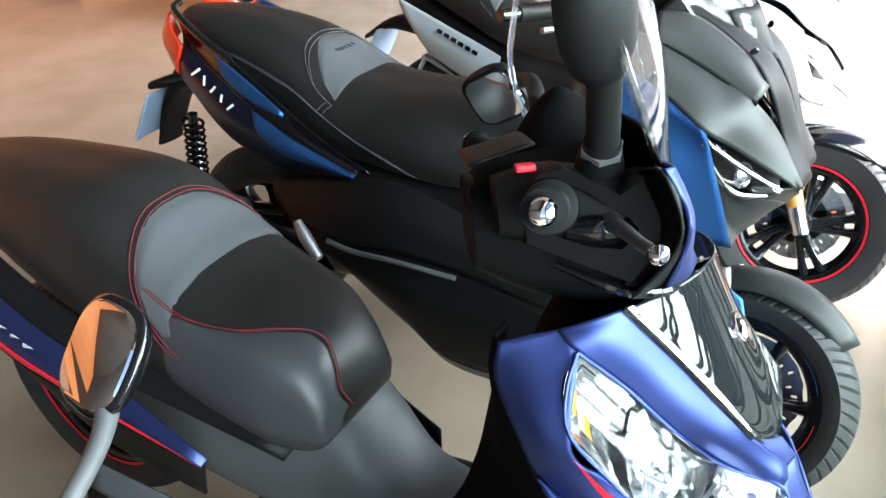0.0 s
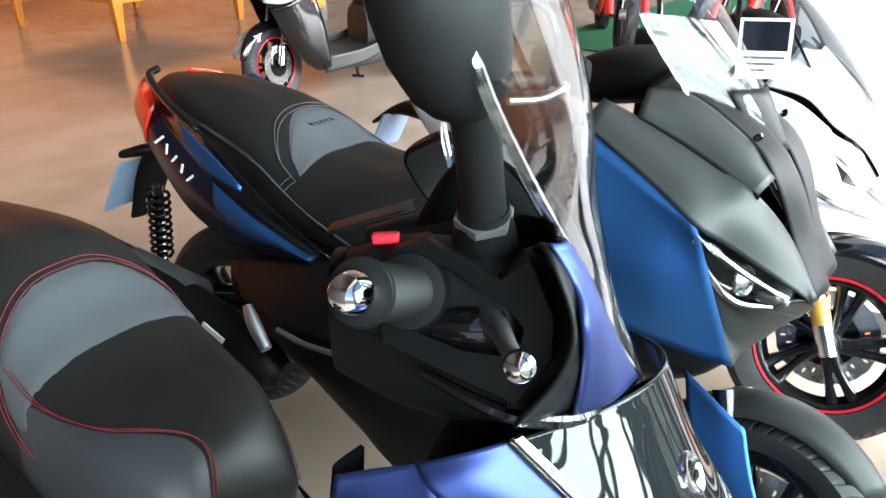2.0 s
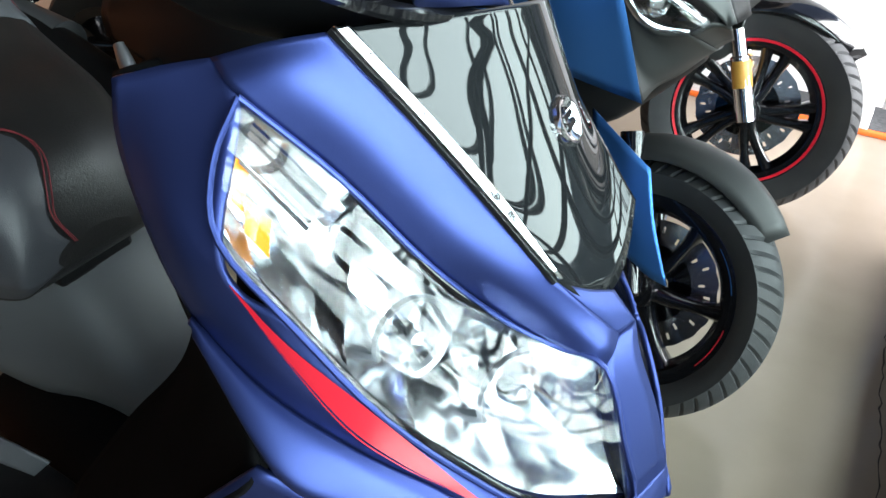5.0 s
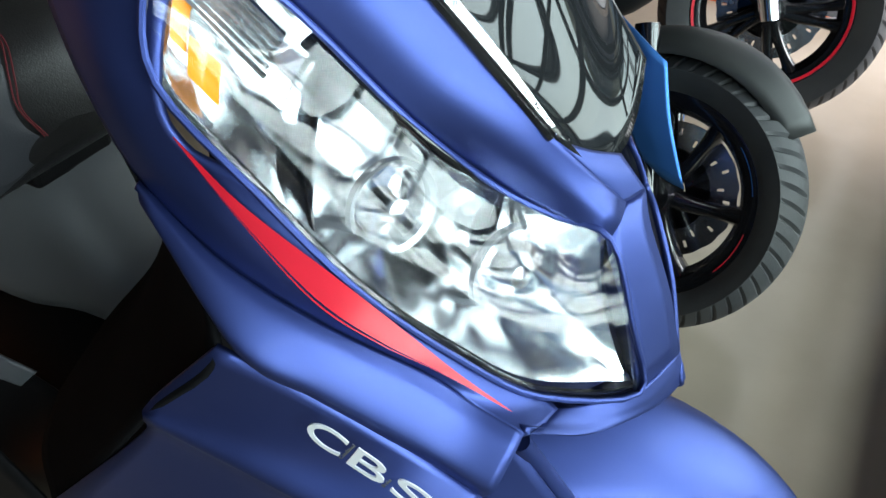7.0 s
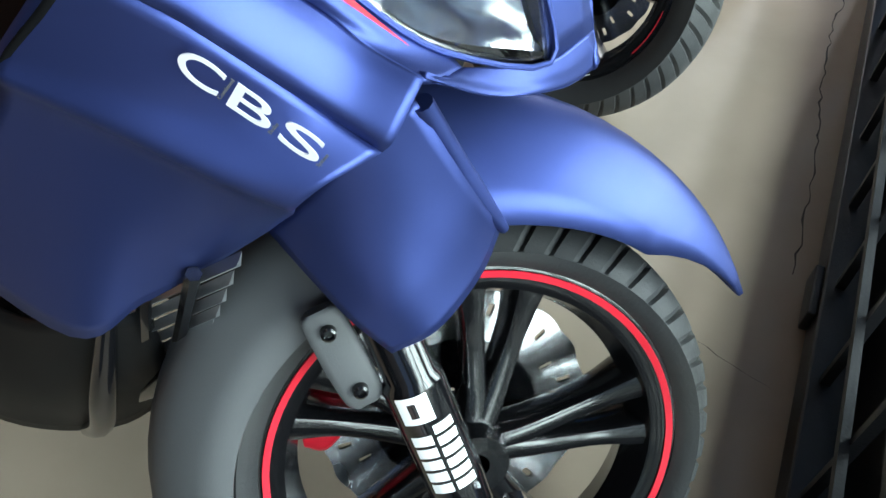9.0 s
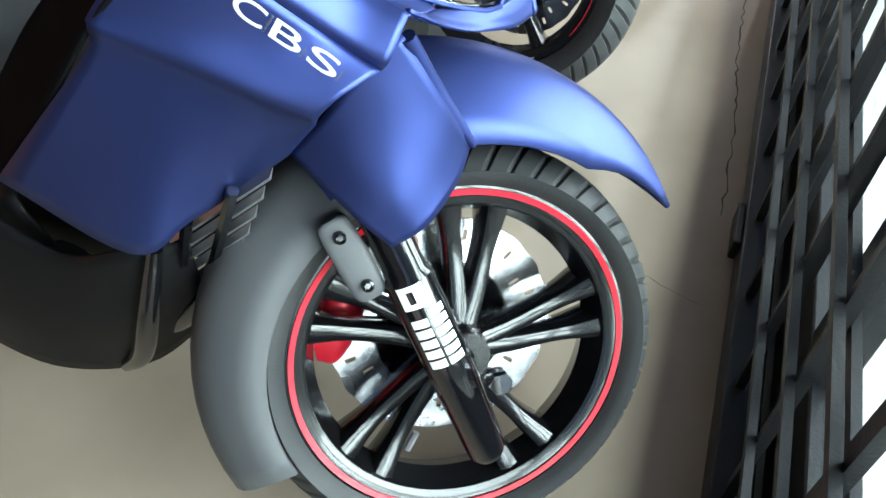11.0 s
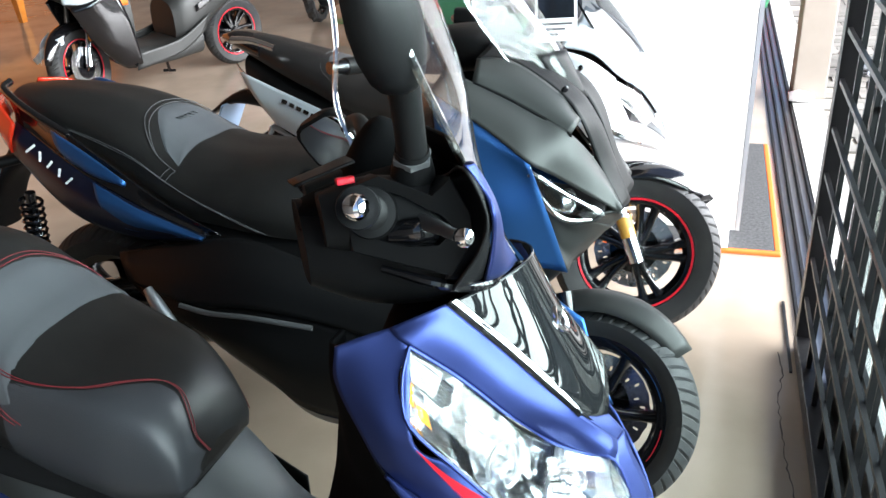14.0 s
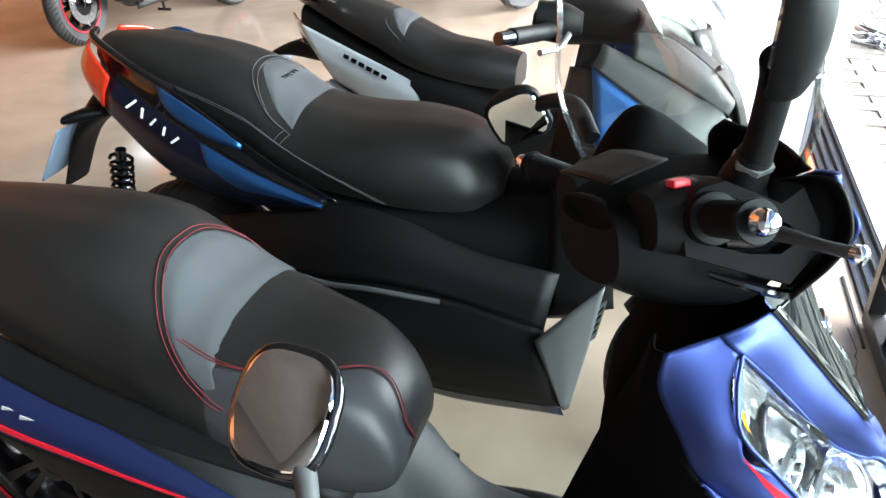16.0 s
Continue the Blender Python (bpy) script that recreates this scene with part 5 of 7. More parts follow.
    lu = [(-0.166, 1.283, 0.798), (-0.125, 1.312, 0.760), (-0.080, 1.344, 0.720), (-0.026, 1.380, 0.673)]
    ll = [(-0.163, 1.289, 0.780), (-0.139, 1.316, 0.711), (-0.103, 1.345, 0.659), (-0.050, 1.372, 0.652)]
    hl = both("headlight", sheet(w2(lu, blend(lu, ll, 0.5, (0.006, -0.008, 0)), ll)), CLEAR, "clear almond headlight")
    other = [o for o in sc.children if o.name.startswith("headlight") and o != hl][0]
    for o, flip in ((hl, lambda g: g), (other, mirrored)):
        part("bowl", flip(sheet(w2(blend(lu, ll, 0.04, (-0.004, 0.004, 0)), blend(lu, ll, 0.5, (-0.045, 0.030, -0.01)), blend(lu, ll, 0.96, (-0.004, 0.004, 0))))), BLACKG, o, "black lamp bowl")
        c = W2 @ V((-0.095, 1.352, 0.702))
        part("projector", flip(moved(lathe([(0.026, 0.004), (0.024, 0.0), (0.020, 0.002), (0.012, -0.004), (0, -0.006)], 20), aim(c, c + V((-1, 0.5, -0.1))))), REFLECTOR, o, "projector lens")
        part("chrome_brow", flip(tube([W2 @ V(p) for p in blend(ll, lu, 0.10, (-0.006, 0.002, 0))], [0.003, 0.005, 0.006, 0.004], 8)), REFLECTOR, o)
        part("chrome_brow", flip(tube([W2 @ V(p) for p in blend(ll, lu, 0.86, (-0.008, 0.004, 0))], [0.002, 0.005, 0.005, 0.004], 8)), REFLECTOR, o)
    go = st_ + [(-0.118, 1.317, 0.766), (-0.024, 1.383, 0.684), (-0.003, 1.400, 0.662)]
    gi = [(-0.345, 1.362, 0.957), (-0.250, 1.366, 0.916), (-0.164, 1.364, 0.872), (-0.097, 1.366, 0.834), (-0.045, 1.432, 0.742), (0.004, 1.412, 0.664)]
    both("upper_fairing", sheet(w2(go, blend(go, gi, 0.5, (0.004, -0.007, 0.006)), gi)), GREYM, "matt grey upper fairing", solid=0.004)
    bl = [(-0.290, 1.366, 0.936), (-0.219, 1.367, 0.903), (-0.164, 1.365, 0.875), (-0.097, 1.362, 0.839)]
    bt = [(-0.290, 1.410, 0.968), (-0.226, 1.436, 0.958), (-0.133, 1.425, 0.902), (-0.085, 1.408, 0.852)]
    both("brow_panel", sheet(w2(bl, blend(bl, bt, 0.45, (0.003, -0.010, 0.006)), bt)), GREYM, "matt grey brow panel beside the screen", solid=0.004)
    both("brow_joint", tube([W2 @ V(p) for p in blend(bl, bl, 0, (0.002, -0.003, -0.003))], [0.005, 0.005, 0.004, 0.003], 8), SOOT)
    ho = bt + [(-0.043, 1.436, 0.740), (0.004, 1.414, 0.662)]
    gc = [(-0.285, 1.535, 0.985), (-0.190, 1.537, 0.935), (-0.110, 1.540, 0.880), (-0.062, 1.540, 0.815), (-0.026, 1.540, 0.730), (0.006, 1.540, 0.645)]
    both("hood", sheet(w2(ho, blend(ho, gc, 0.5, (0.010, 0, 0.004)), gc)), BLACKP, "black hood under the screen", solid=0.004)
    both("cheek", sheet(w2(ll, [(-0.135, 1.345, 0.640), (-0.108, 1.378, 0.592), (-0.065, 1.425, 0.585), (-0.016, 1.470, 0.600)], [(-0.099, 1.380, 0.527), (-0.090, 1.430, 0.535), (-0.060, 1.470, 0.550), (-0.012, 1.530, 0.590)])), GREYM, solid=0.004)
    both("nose_side", sheet(w2([ll[3], (-0.024, 1.384, 0.668), (0.002, 1.404, 0.660)], [(-0.016, 1.470, 0.600), (-0.008, 1.480, 0.606), (0.004, 1.490, 0.612)])), GREYM, solid=0.004)
    both("screen_screw", moved(lathe([(0, -0.002), (0.006, -0.002), (0.008, 0.002)], 14), Matrix.Translation(W2 @ V((-0.118, 1.432, 0.906))) @ pose(0, 0, 0, 30, 0, 40)), BLACKG)
    c = W2 @ V((0, 1.54, 0.8))
    scr = []
    for x, z, w, bow in ((-0.175, 0.862, 0.070, 0.085), (-0.235, 0.960, 0.130, 0.095), (-0.300, 1.060, 0.165, 0.090), (-0.365, 1.170, 0.150, 0.070), (-0.420, 1.280, 0.105, 0.045), (-0.440, 1.325, 0.06, 0.03)):
        scr.append([V((x + bow * (1 - (q / 3) ** 2), c.y + w * q / 3, z)) for q in range(-3, 4)])
    one("windscreen", sheet(scr), SCREENC, "clear curved windscreen")
    one("screen_edge", tube([r[0] for r in scr] + scr[-1][1:-1] + [r[-1] for r in reversed(scr)], 0.003, 6, 4), SCREENEDGE)
    one("screen_mount", sheet([[V((r[i].x + 0.003, r[i].y, r[i].z)) for i in (1, 3, 5)] for r in scr[:2]]), BLACKP, solid=0.003)
    # bars and mirrors
    g = one("dash", hull([(-0.50, 0.06, 0.93, 0.06, 0.03, 2.8), (-0.42, 0.06, 0.945, 0.10, 0.05, 2.8), (-0.32, 0.06, 0.955, 0.13, 0.045, 2.8), (-0.24, 0.06, 0.94, 0.12, 0.03, 2.6)]), BLACKP, "black dash cowl")
    for s in (1, -1):
        m = (lambda q: q) if s == 1 else (lambda q: moved(mirrored(q), Matrix.Translation((0.02, 0.13, 0))))
        P = lambda *p: W2 @ V(p)
        one("grip", m(tube([P(-0.445, 1.365, 0.978), P(-0.470, 1.320, 0.982), P(-0.505, 1.258, 0.990)], 0.0165, 14)), BLACKP, "black rubber grip")
        one("bar_end", m(tube([P(-0.505, 1.258, 0.990), P(-0.524, 1.228, 0.994)], [0.014, 0.012], 14)), BLACKG)
        one("switchgear", m(hull([(-0.47, P(0, 1.385, 0.985).y, 0.985, 0.032, 0.028, 3), (-0.42, P(0, 1.39, 0.98).y, 0.980, 0.034, 0.030, 3), (-0.385, P(0, 1.39, 0.98).y, 0.975, 0.02, 0.02, 3)], 16)), BLACKP)
        one("brake_lever", m(tube([P(-0.41, 1.37, 0.97), P(-0.42, 1.30, 0.965), P(-0.45, 1.235, 0.972)], [0.007, 0.005, 0.006], 8)), ALU)
        one("mirror_stalk", m(tube([P(-0.430, 1.395, 0.995), P(-0.436, 1.388, 1.040), P(-0.448, 1.372, 1.085), P(-0.485, 1.345, 1.110)], 0.0065, 10)), BLACKG)
        mr = one("mirror", m(moved(hull([(-0.018, 0, 0, 0.058, 0.032, 2.6), (-0.012, 0, 0, 0.064, 0.038, 2.4), (0.006, 0, 0.002, 0.056, 0.032, 2.2), (0.020, 0, 0.003, 0.020, 0.012, 2.0)], 24), Matrix.Translation(P(-0.525, 1.320, 1.128)) @ pose(0, 0, 0, 10, 0, -6))), BLACKP, "black mirror housing")
        part("mirror_glass", m(moved(hull([(-0.0195, 0, 0, 0.052, 0.027, 2.6), (-0.0180, 0, 0, 0.054, 0.029, 2.6)], 24, 1), Matrix.Translation(P(-0.525, 1.320, 1.128)) @ pose(0, 0, 0, 10, 0, -6))), MIRROR, mr)
    one("steering_housing", hull([(-0.30, 0.03, 0.52, 0.13, 0.14, 2.8), (-0.18, 0.03, 0.53, 0.11, 0.12, 2.8), (-0.10, 0.04, 0.56, 0.09, 0.08, 2.6), (-0.04, 0.05, 0.585, 0.05, 0.04, 2.4)]), BLACKP, "black housing under the nose")
    # front wheel, lower wing and mudguard
    F = W2 @ frame_of((-0.032, 1.350, 0.203), axle(-100, 26))
    wheel(sc, "front_wheel", F, 0.230, 0.166, 0.116, stripe=None, spokes=6, pair=False)
    rg = []
    for i in range(17):
        t = i / 16
        a = radians(42 + 104 * t)
        w = 0.028 + 0.046 * math.sin(min(1, t * 1.8) * math.pi / 2)
        R = 0.256 + 0.012 * math.sin(t * math.pi)
        rg.append([V(((R - 0.045 * abs(q) ** 2.6) * math.cos(a), w * q, (R - 0.045 * abs(q) ** 2.6) * math.sin(a))) for q in [k / 6 for k in range(-6, 7)]])
    one("front_mudguard", moved(loft(rg, closed=False, caps=False), F), GREYM, "matt grey front mudguard", solid=0.003)
    for s in (1, -1):
        m = (lambda q: q) if s == 1 else mirrored
        wing = [[V((-0.165, -0.060, 0.215)), V((-0.120, -0.068, 0.225)), V((-0.085, -0.070, 0.222))], [V((-0.110, -0.084, 0.120)), V((-0.070, -0.090, 0.130)), V((-0.030, -0.086, 0.140))], [V((-0.055, -0.084, -0.020)), V((-0.035, -0.088, -0.015)), V((-0.012, -0.084, 0.0))]]
        cover = sheet(w2([(-0.175, 1.38, 0.500), (-0.110, 1.35, 0.470), (-0.059, 1.34, 0.440)], [(-0.140, 1.33, 0.410), (-0.080, 1.315, 0.380), (-0.030, 1.31, 0.360)], [(-0.060, 1.29, 0.300), (-0.020, 1.282, 0.280), (0.0135, 1.28, 0.2715)])) if s == 1 else moved(m(sheet(wing)), F)
        one("fork_cover", cover, XBLUE, "azure blue fork cover", solid=0.004)
        one("fork_leg", moved(m(tube([V((0, -0.070, 0)), V((-0.09, -0.064, 0.25))], 0.020, 14)), F), BLACKG)
    for s in (-1, 1):
        for a0, m_ in ((-30, REDS), (20, XBLUE), (100, XBLUE), (200, REDS), (275, WHITES)):
            g = [[V((r * math.cos(radians(a0 + 28 * k / 8)), s * 0.0415, r * math.sin(radians(a0 + 28 * k / 8)))) for k in range(9)] for r in (0.157, 0.163)]
            one("rim_tape", moved(loft(g, closed=False, caps=False), F), m_)
    return sc


azure_scooter()

# ---- the white scooter ----
M3 = pose(0, 2.27, 0, -4, 0, -7)
W3 = M3.inverted()


def white_scooter():
    sc = thing("scooter", pose(0.1103, 0.0860, 0.0037, -1.28, 0.80, 4.08) @ M3, "white and grey sport scooter with a black seat", "scooter", "parked scooters")

    def one(name, geo, material, label="", **k):
        return part(name, geo, material, sc, label, **k)

    def both(name, geo, material, label="", **k):
        one(name, mirrored(geo), material, label, **k)
        return one(name, geo, material, label, **k)

    def w3(*rows):
        return at(W3, rows)

    sd = Saddle([(-1.42, 0.05, 0.775, 0.800, 0.810), (-1.32, 0.085, 0.745, 0.790, 0.808), (-1.18, 0.120, 0.690, 0.755, 0.780), (-1.05, 0.140, 0.640, 0.720, 0.750), (-0.96, 0.145, 0.600, 0.685, 0.715),
                 (-0.85, 0.140, 0.570, 0.650, 0.675), (-0.72, 0.125, 0.550, 0.640, 0.662), (-0.60, 0.09, 0.54, 0.62, 0.64)])
    st = one("seat", sd.skin(), VINYL, "black vinyl seat")
    part("back_pad", sd.patch(lambda i, j: 0.56 - 0.12 * i * (1 - (2 * j - 1) ** 2) ** 0.75, lambda i, j: (2 * j - 1) * 0.5, 0.003), VINYL2, st)
    part("stitching", sd.seam([(0.55, -0.6), (0.45, -0.45), (0.42, 0), (0.45, 0.45), (0.55, 0.6)]), THREADW, st)
    one("tail_cap", hull([(-1.47, 0, 0.800, 0.03, 0.012, 2.4), (-1.40, 0, 0.795, 0.075, 0.030, 2.6), (-1.28, 0, 0.760, 0.10, 0.035, 2.6)]), BLACKG, "gloss black tail cap")
    one("grab_rail", tube([W3 @ V((-1.36, 2.36, 0.815)), W3 @ V((-1.28, 2.345, 0.815)), W3 @ V((-1.20, 2.345, 0.790))], 0.012, 10), CHROME)
    up = [(-1.335, 2.330, 0.715), (-1.165, 2.305, 0.650), (-0.98, 2.288, 0.575), (-0.795, 2.280, 0.485)]
    dn = [(-1.215, 2.318, 0.530), (-1.060, 2.290, 0.465), (-0.90, 2.280, 0.430), (-0.762, 2.280, 0.408)]
    both("tail_panel", sheet(w3(up, blend(up, dn, 0.5, (0, -0.014, 0)), dn)), SILVER, "silver-white tail panel", solid=0.004)
    for k in range(6):
        one("name_mark", moved(box(-0.010, 0.010, -0.001, 0.001, -0.007, 0.007), Matrix.Translation(W3 @ V((-1.16 + k * 0.026, 2.288 - k * 0.003, 0.622 - k * 0.011))) @ pose(0, 0, 0, 0, 22, 3)), BLACKG, smooth=False)
    both("tail_light", sheet(w3([(-1.375, 2.365, 0.740), (-1.335, 2.330, 0.715), (-1.24, 2.322, 0.640)], [(-1.350, 2.360, 0.660), (-1.300, 2.328, 0.630), (-1.215, 2.320, 0.560)])), CLEAR, "clear tail light")
    both("tail_bowl", sheet(w3([(-1.365, 2.375, 0.735), (-1.325, 2.340, 0.710), (-1.24, 2.330, 0.640)], [(-1.340, 2.370, 0.660), (-1.290, 2.338, 0.630), (-1.215, 2.328, 0.560)])), REFLECTOR, solid=0.004)
    one("core", hull([(-1.36, 0, 0.70, 0.07, 0.05, 2.6), (-1.10, 0, 0.56, 0.13, 0.09, 2.8), (-0.80, 0, 0.44, 0.15, 0.14, 3), (-0.50, 0, 0.36, 0.14, 0.12, 3), (-0.30, 0, 0.44, 0.14, 0.18, 3)]), BLACKP)
    both("under_trim", sheet(w3(blend(dn, dn, 0, (0.02, 0.01, -0.006)), [(-1.02, 2.28, 0.40), (-0.92, 2.25, 0.34), (-0.80, 2.23, 0.26), (-0.70, 2.225, 0.20)])), GREYM, "grey lower trim", solid=0.004)
    both("trim_triangle", tube([W3 @ V(p) for p in [(-1.235, 2.330, 0.520), (-1.12, 2.300, 0.470), (-1.26, 2.310, 0.455), (-1.235, 2.330, 0.520)]], 0.012, 8, smooth=False), ALU)
    one("rear_guard", hull([(-1.56, 0, 0.52, 0.03, 0.008, 3), (-1.45, 0, 0.58, 0.05, 0.02, 3), (-1.30, 0, 0.60, 0.06, 0.05, 3)]), BLACKP)
    pl = one("number_plate", moved(box(-0.004, 0.004, -0.08, 0.08, -0.07, 0.07), Matrix.Translation((-1.50, 0, 0.50)) @ pose(0, 0, 0, 0, 26, 0)), PLATE, "pale blue number plate", smooth=False)
    wheel(sc, "rear_wheel", pose(-1.22, 0, 0.245), 0.245, 0.170, 0.12, spokes=5, disc=False)
    one("engine", hull([(-1.30, -0.09, 0.26, 0.05, 0.07, 3), (-1.0, -0.08, 0.28, 0.06, 0.08, 3), (-0.80, 0, 0.28, 0.11, 0.09, 3)]), BLACKG)
    both("footrest", tube([W3 @ V((-0.78, 2.20, 0.30)), W3 @ V((-0.72, 2.14, 0.295))], 0.012, 10), ALU)
    # front
    a = [(-0.215, 2.115, 0.845), (-0.130, 2.105, 0.820), (-0.055, 2.135, 0.760)]
    b = [(-0.210, 2.085, 0.720), (-0.110, 2.085, 0.690), (-0.035, 2.135, 0.690)]
    c_ = [(-0.190, 2.105, 0.620), (-0.085, 2.115, 0.600), (0.010, 2.160, 0.590)]
    d_ = [(-0.090, 2.160, 0.560), (0.010, 2.180, 0.545), (0.098, 2.230, 0.510)]
    both("cheek", sheet(w3(a, b, c_)), WHITE, "white gloss cheek panel", solid=0.004)
    both("beak", sheet(w3(c_, blend(c_, d_, 0.5, (0.01, -0.01, 0)), d_)), WHITE, "white gloss beak", solid=0.004)
    lu = [(-0.055, 2.138, 0.755), (0.020, 2.185, 0.700), (0.072, 2.235, 0.620)]
    ll = [(-0.036, 2.138, 0.690), (0.028, 2.165, 0.620), (0.094, 2.215, 0.530)]
    hl = both("headlight", sheet(w3(lu, blend(lu, ll, 0.5, (0.008, -0.010, 0)), ll)), CLEAR, "clear headlight")
    both("headlight_bowl", sheet(w3(blend(lu, ll, 0.04, (-0.004, 0.004, 0)), blend(lu, ll, 0.5, (-0.04, 0.02, 0)), blend(lu, ll, 0.96, (-0.004, 0.004, 0)))), REFLECTOR)
    both("indicator", sheet(w3([(-0.120, 2.090, 0.655), (-0.040, 2.110, 0.610), (0.030, 2.165, 0.560)], [(-0.110, 2.092, 0.635), (-0.040, 2.115, 0.590), (0.028, 2.168, 0.552)])), REFLECTOR, "clear indicator", solid=0.003)
    hood = [(-0.215, 2.118, 0.850), (-0.120, 2.118, 0.830), (-0.050, 2.142, 0.765), (0.022, 2.190, 0.705), (0.075, 2.240, 0.620), (0.098, 2.262, 0.560)]
    hc = [(-0.160, 2.31, 0.930), (-0.080, 2.31, 0.880), (-0.010, 2.31, 0.820), (0.050, 2.31, 0.740), (0.096, 2.31, 0.640), (0.110, 2.31, 0.565)]
    both("hood", sheet(w3(hood, blend(hood, hc, 0.5, (0.016, 0, 0.012)), hc)), SILVER, "silver hood", solid=0.004)
    cy = (W3 @ V((0, 2.31, 0.9))).y
    scr = []
    for x, z, w, bow in ((-0.090, 0.800, 0.110, 0.09), (-0.140, 0.880, 0.120, 0.08), (-0.200, 0.970, 0.110, 0.06), (-0.255, 1.050, 0.06, 0.03)):
        scr.append([V((x + bow * (1 - (q / 3) ** 2) + 0.02, cy + w * q / 3, z)) for q in range(-3, 4)])
    one("windscreen", sheet(scr), SMOKE, "smoked short windscreen")
    one("screen_edge", tube([r[0] for r in scr] + scr[-1][1:-1] + [r[-1] for r in reversed(scr)], 0.004, 6, 4), BLACKG)
    one("leg_shield", hull([(-0.34, 0, 0.60, 0.13, 0.20, 3), (-0.22, 0, 0.68, 0.17, 0.18, 3), (-0.12, 0, 0.70, 0.16, 0.14, 3), (-0.02, 0, 0.66, 0.09, 0.09, 3)]), BLACKP)
    one("dash", hull([(-0.40, 0, 0.93, 0.06, 0.03, 2.8), (-0.30, 0, 0.95, 0.10, 0.045, 2.8), (-0.20, 0, 0.92, 0.10, 0.04, 2.6)]), BLACKP)
    for s in (-1, 1):
        one("grip", tube([V((-0.36, 0.14 * s, 0.955)), V((-0.39, 0.28 * s, 0.965))], 0.017, 14), BLACKP)
        one("mirror_stalk", tube([V((-0.30, 0.15 * s, 0.96)), V((-0.29, 0.22 * s, 1.06)), V((-0.31, 0.30 * s, 1.10))], 0.007, 8), BLACKG)
        one("mirror", hull([(-0.345, 0.33 * s, 1.12, 0.065, 0.035, 2.4), (-0.325, 0.33 * s, 1.12, 0.06, 0.03, 2.2), (-0.305, 0.33 * s, 1.12, 0.02, 0.01, 2)]), BLACKP)
    # front wheel
    F = W3 @ frame_of((0.030, 2.045, 0.255), axle(-88, 15))
    wheel(sc, "front_wheel", F, 0.248, 0.172, 0.10, spokes=5)
    rg = []
    for i in range(15):
        t = i / 14
        an = radians(38 + 92 * t)
        w = 0.012 + 0.062 * math.sin(min(1, t * 1.6) * math.pi / 2)
        rg.append([V(((0.275 - 0.045 * abs(q) ** 2.4) * math.cos(an), w * q, (0.275 - 0.045 * abs(q) ** 2.4) * math.sin(an))) for q in [k / 6 for k in range(-6, 7)]])
    one("front_mudguard", moved(loft(rg, closed=False, caps=False), F), BLACKG, "gloss black front mudguard", solid=0.003)
    for s in (-1, 1):
        y = 0.082 * s
        fl = one("fork_leg", moved(tube([V((0.004, y, -0.012)), V((-0.045, y, 0.125)), V((-0.046, y, 0.128)), V((-0.14, y, 0.38))], [0.022, 0.022, 0.017, 0.017], 16, smooth=False), F), CHROME, "chrome fork leg")
        part("sticker", moved(tube([V((-0.022, y, 0.060)), V((-0.042, y, 0.118))], 0.0225, 14), F), GOLD, fl, "gold and white sticker")
        one("guard_stay", moved(hull([(-0.115, y, 0.14, 0.008, 0.03, 3), (-0.085, y, 0.17, 0.008, 0.06, 3), (-0.05, y, 0.20, 0.008, 0.05, 3)], 14), F), GREYM)
    return sc


white_scooter()

# a price card standing on the white scooter's hood
cd = part("price_card", moved(box(-0.058, 0.058, -0.002, 0.002, 0.0, 0.135), pose(-0.245, 2.16, 0.835, -14, 0, 14)), WHITES, smooth=False)
tagged(cd, "white framed price card leaning on the scooter's hood", "price card")
part("photo", moved(box(-0.050, 0.050, -0.0035, -0.0015, 0.062, 0.128), pose(-0.245, 2.16, 0.835, -14, 0, 14)), BLACKG, cd, "dark picture", smooth=False)
for k in range(3):
    part("bar", moved(box(-0.045, 0.045 - 0.02 * k, -0.0035, -0.0015, 0.044 - k * 0.014, 0.050 - k * 0.014), pose(-0.245, 2.16, 0.835, -14, 0, 14)), GREYP, cd, smooth=False)


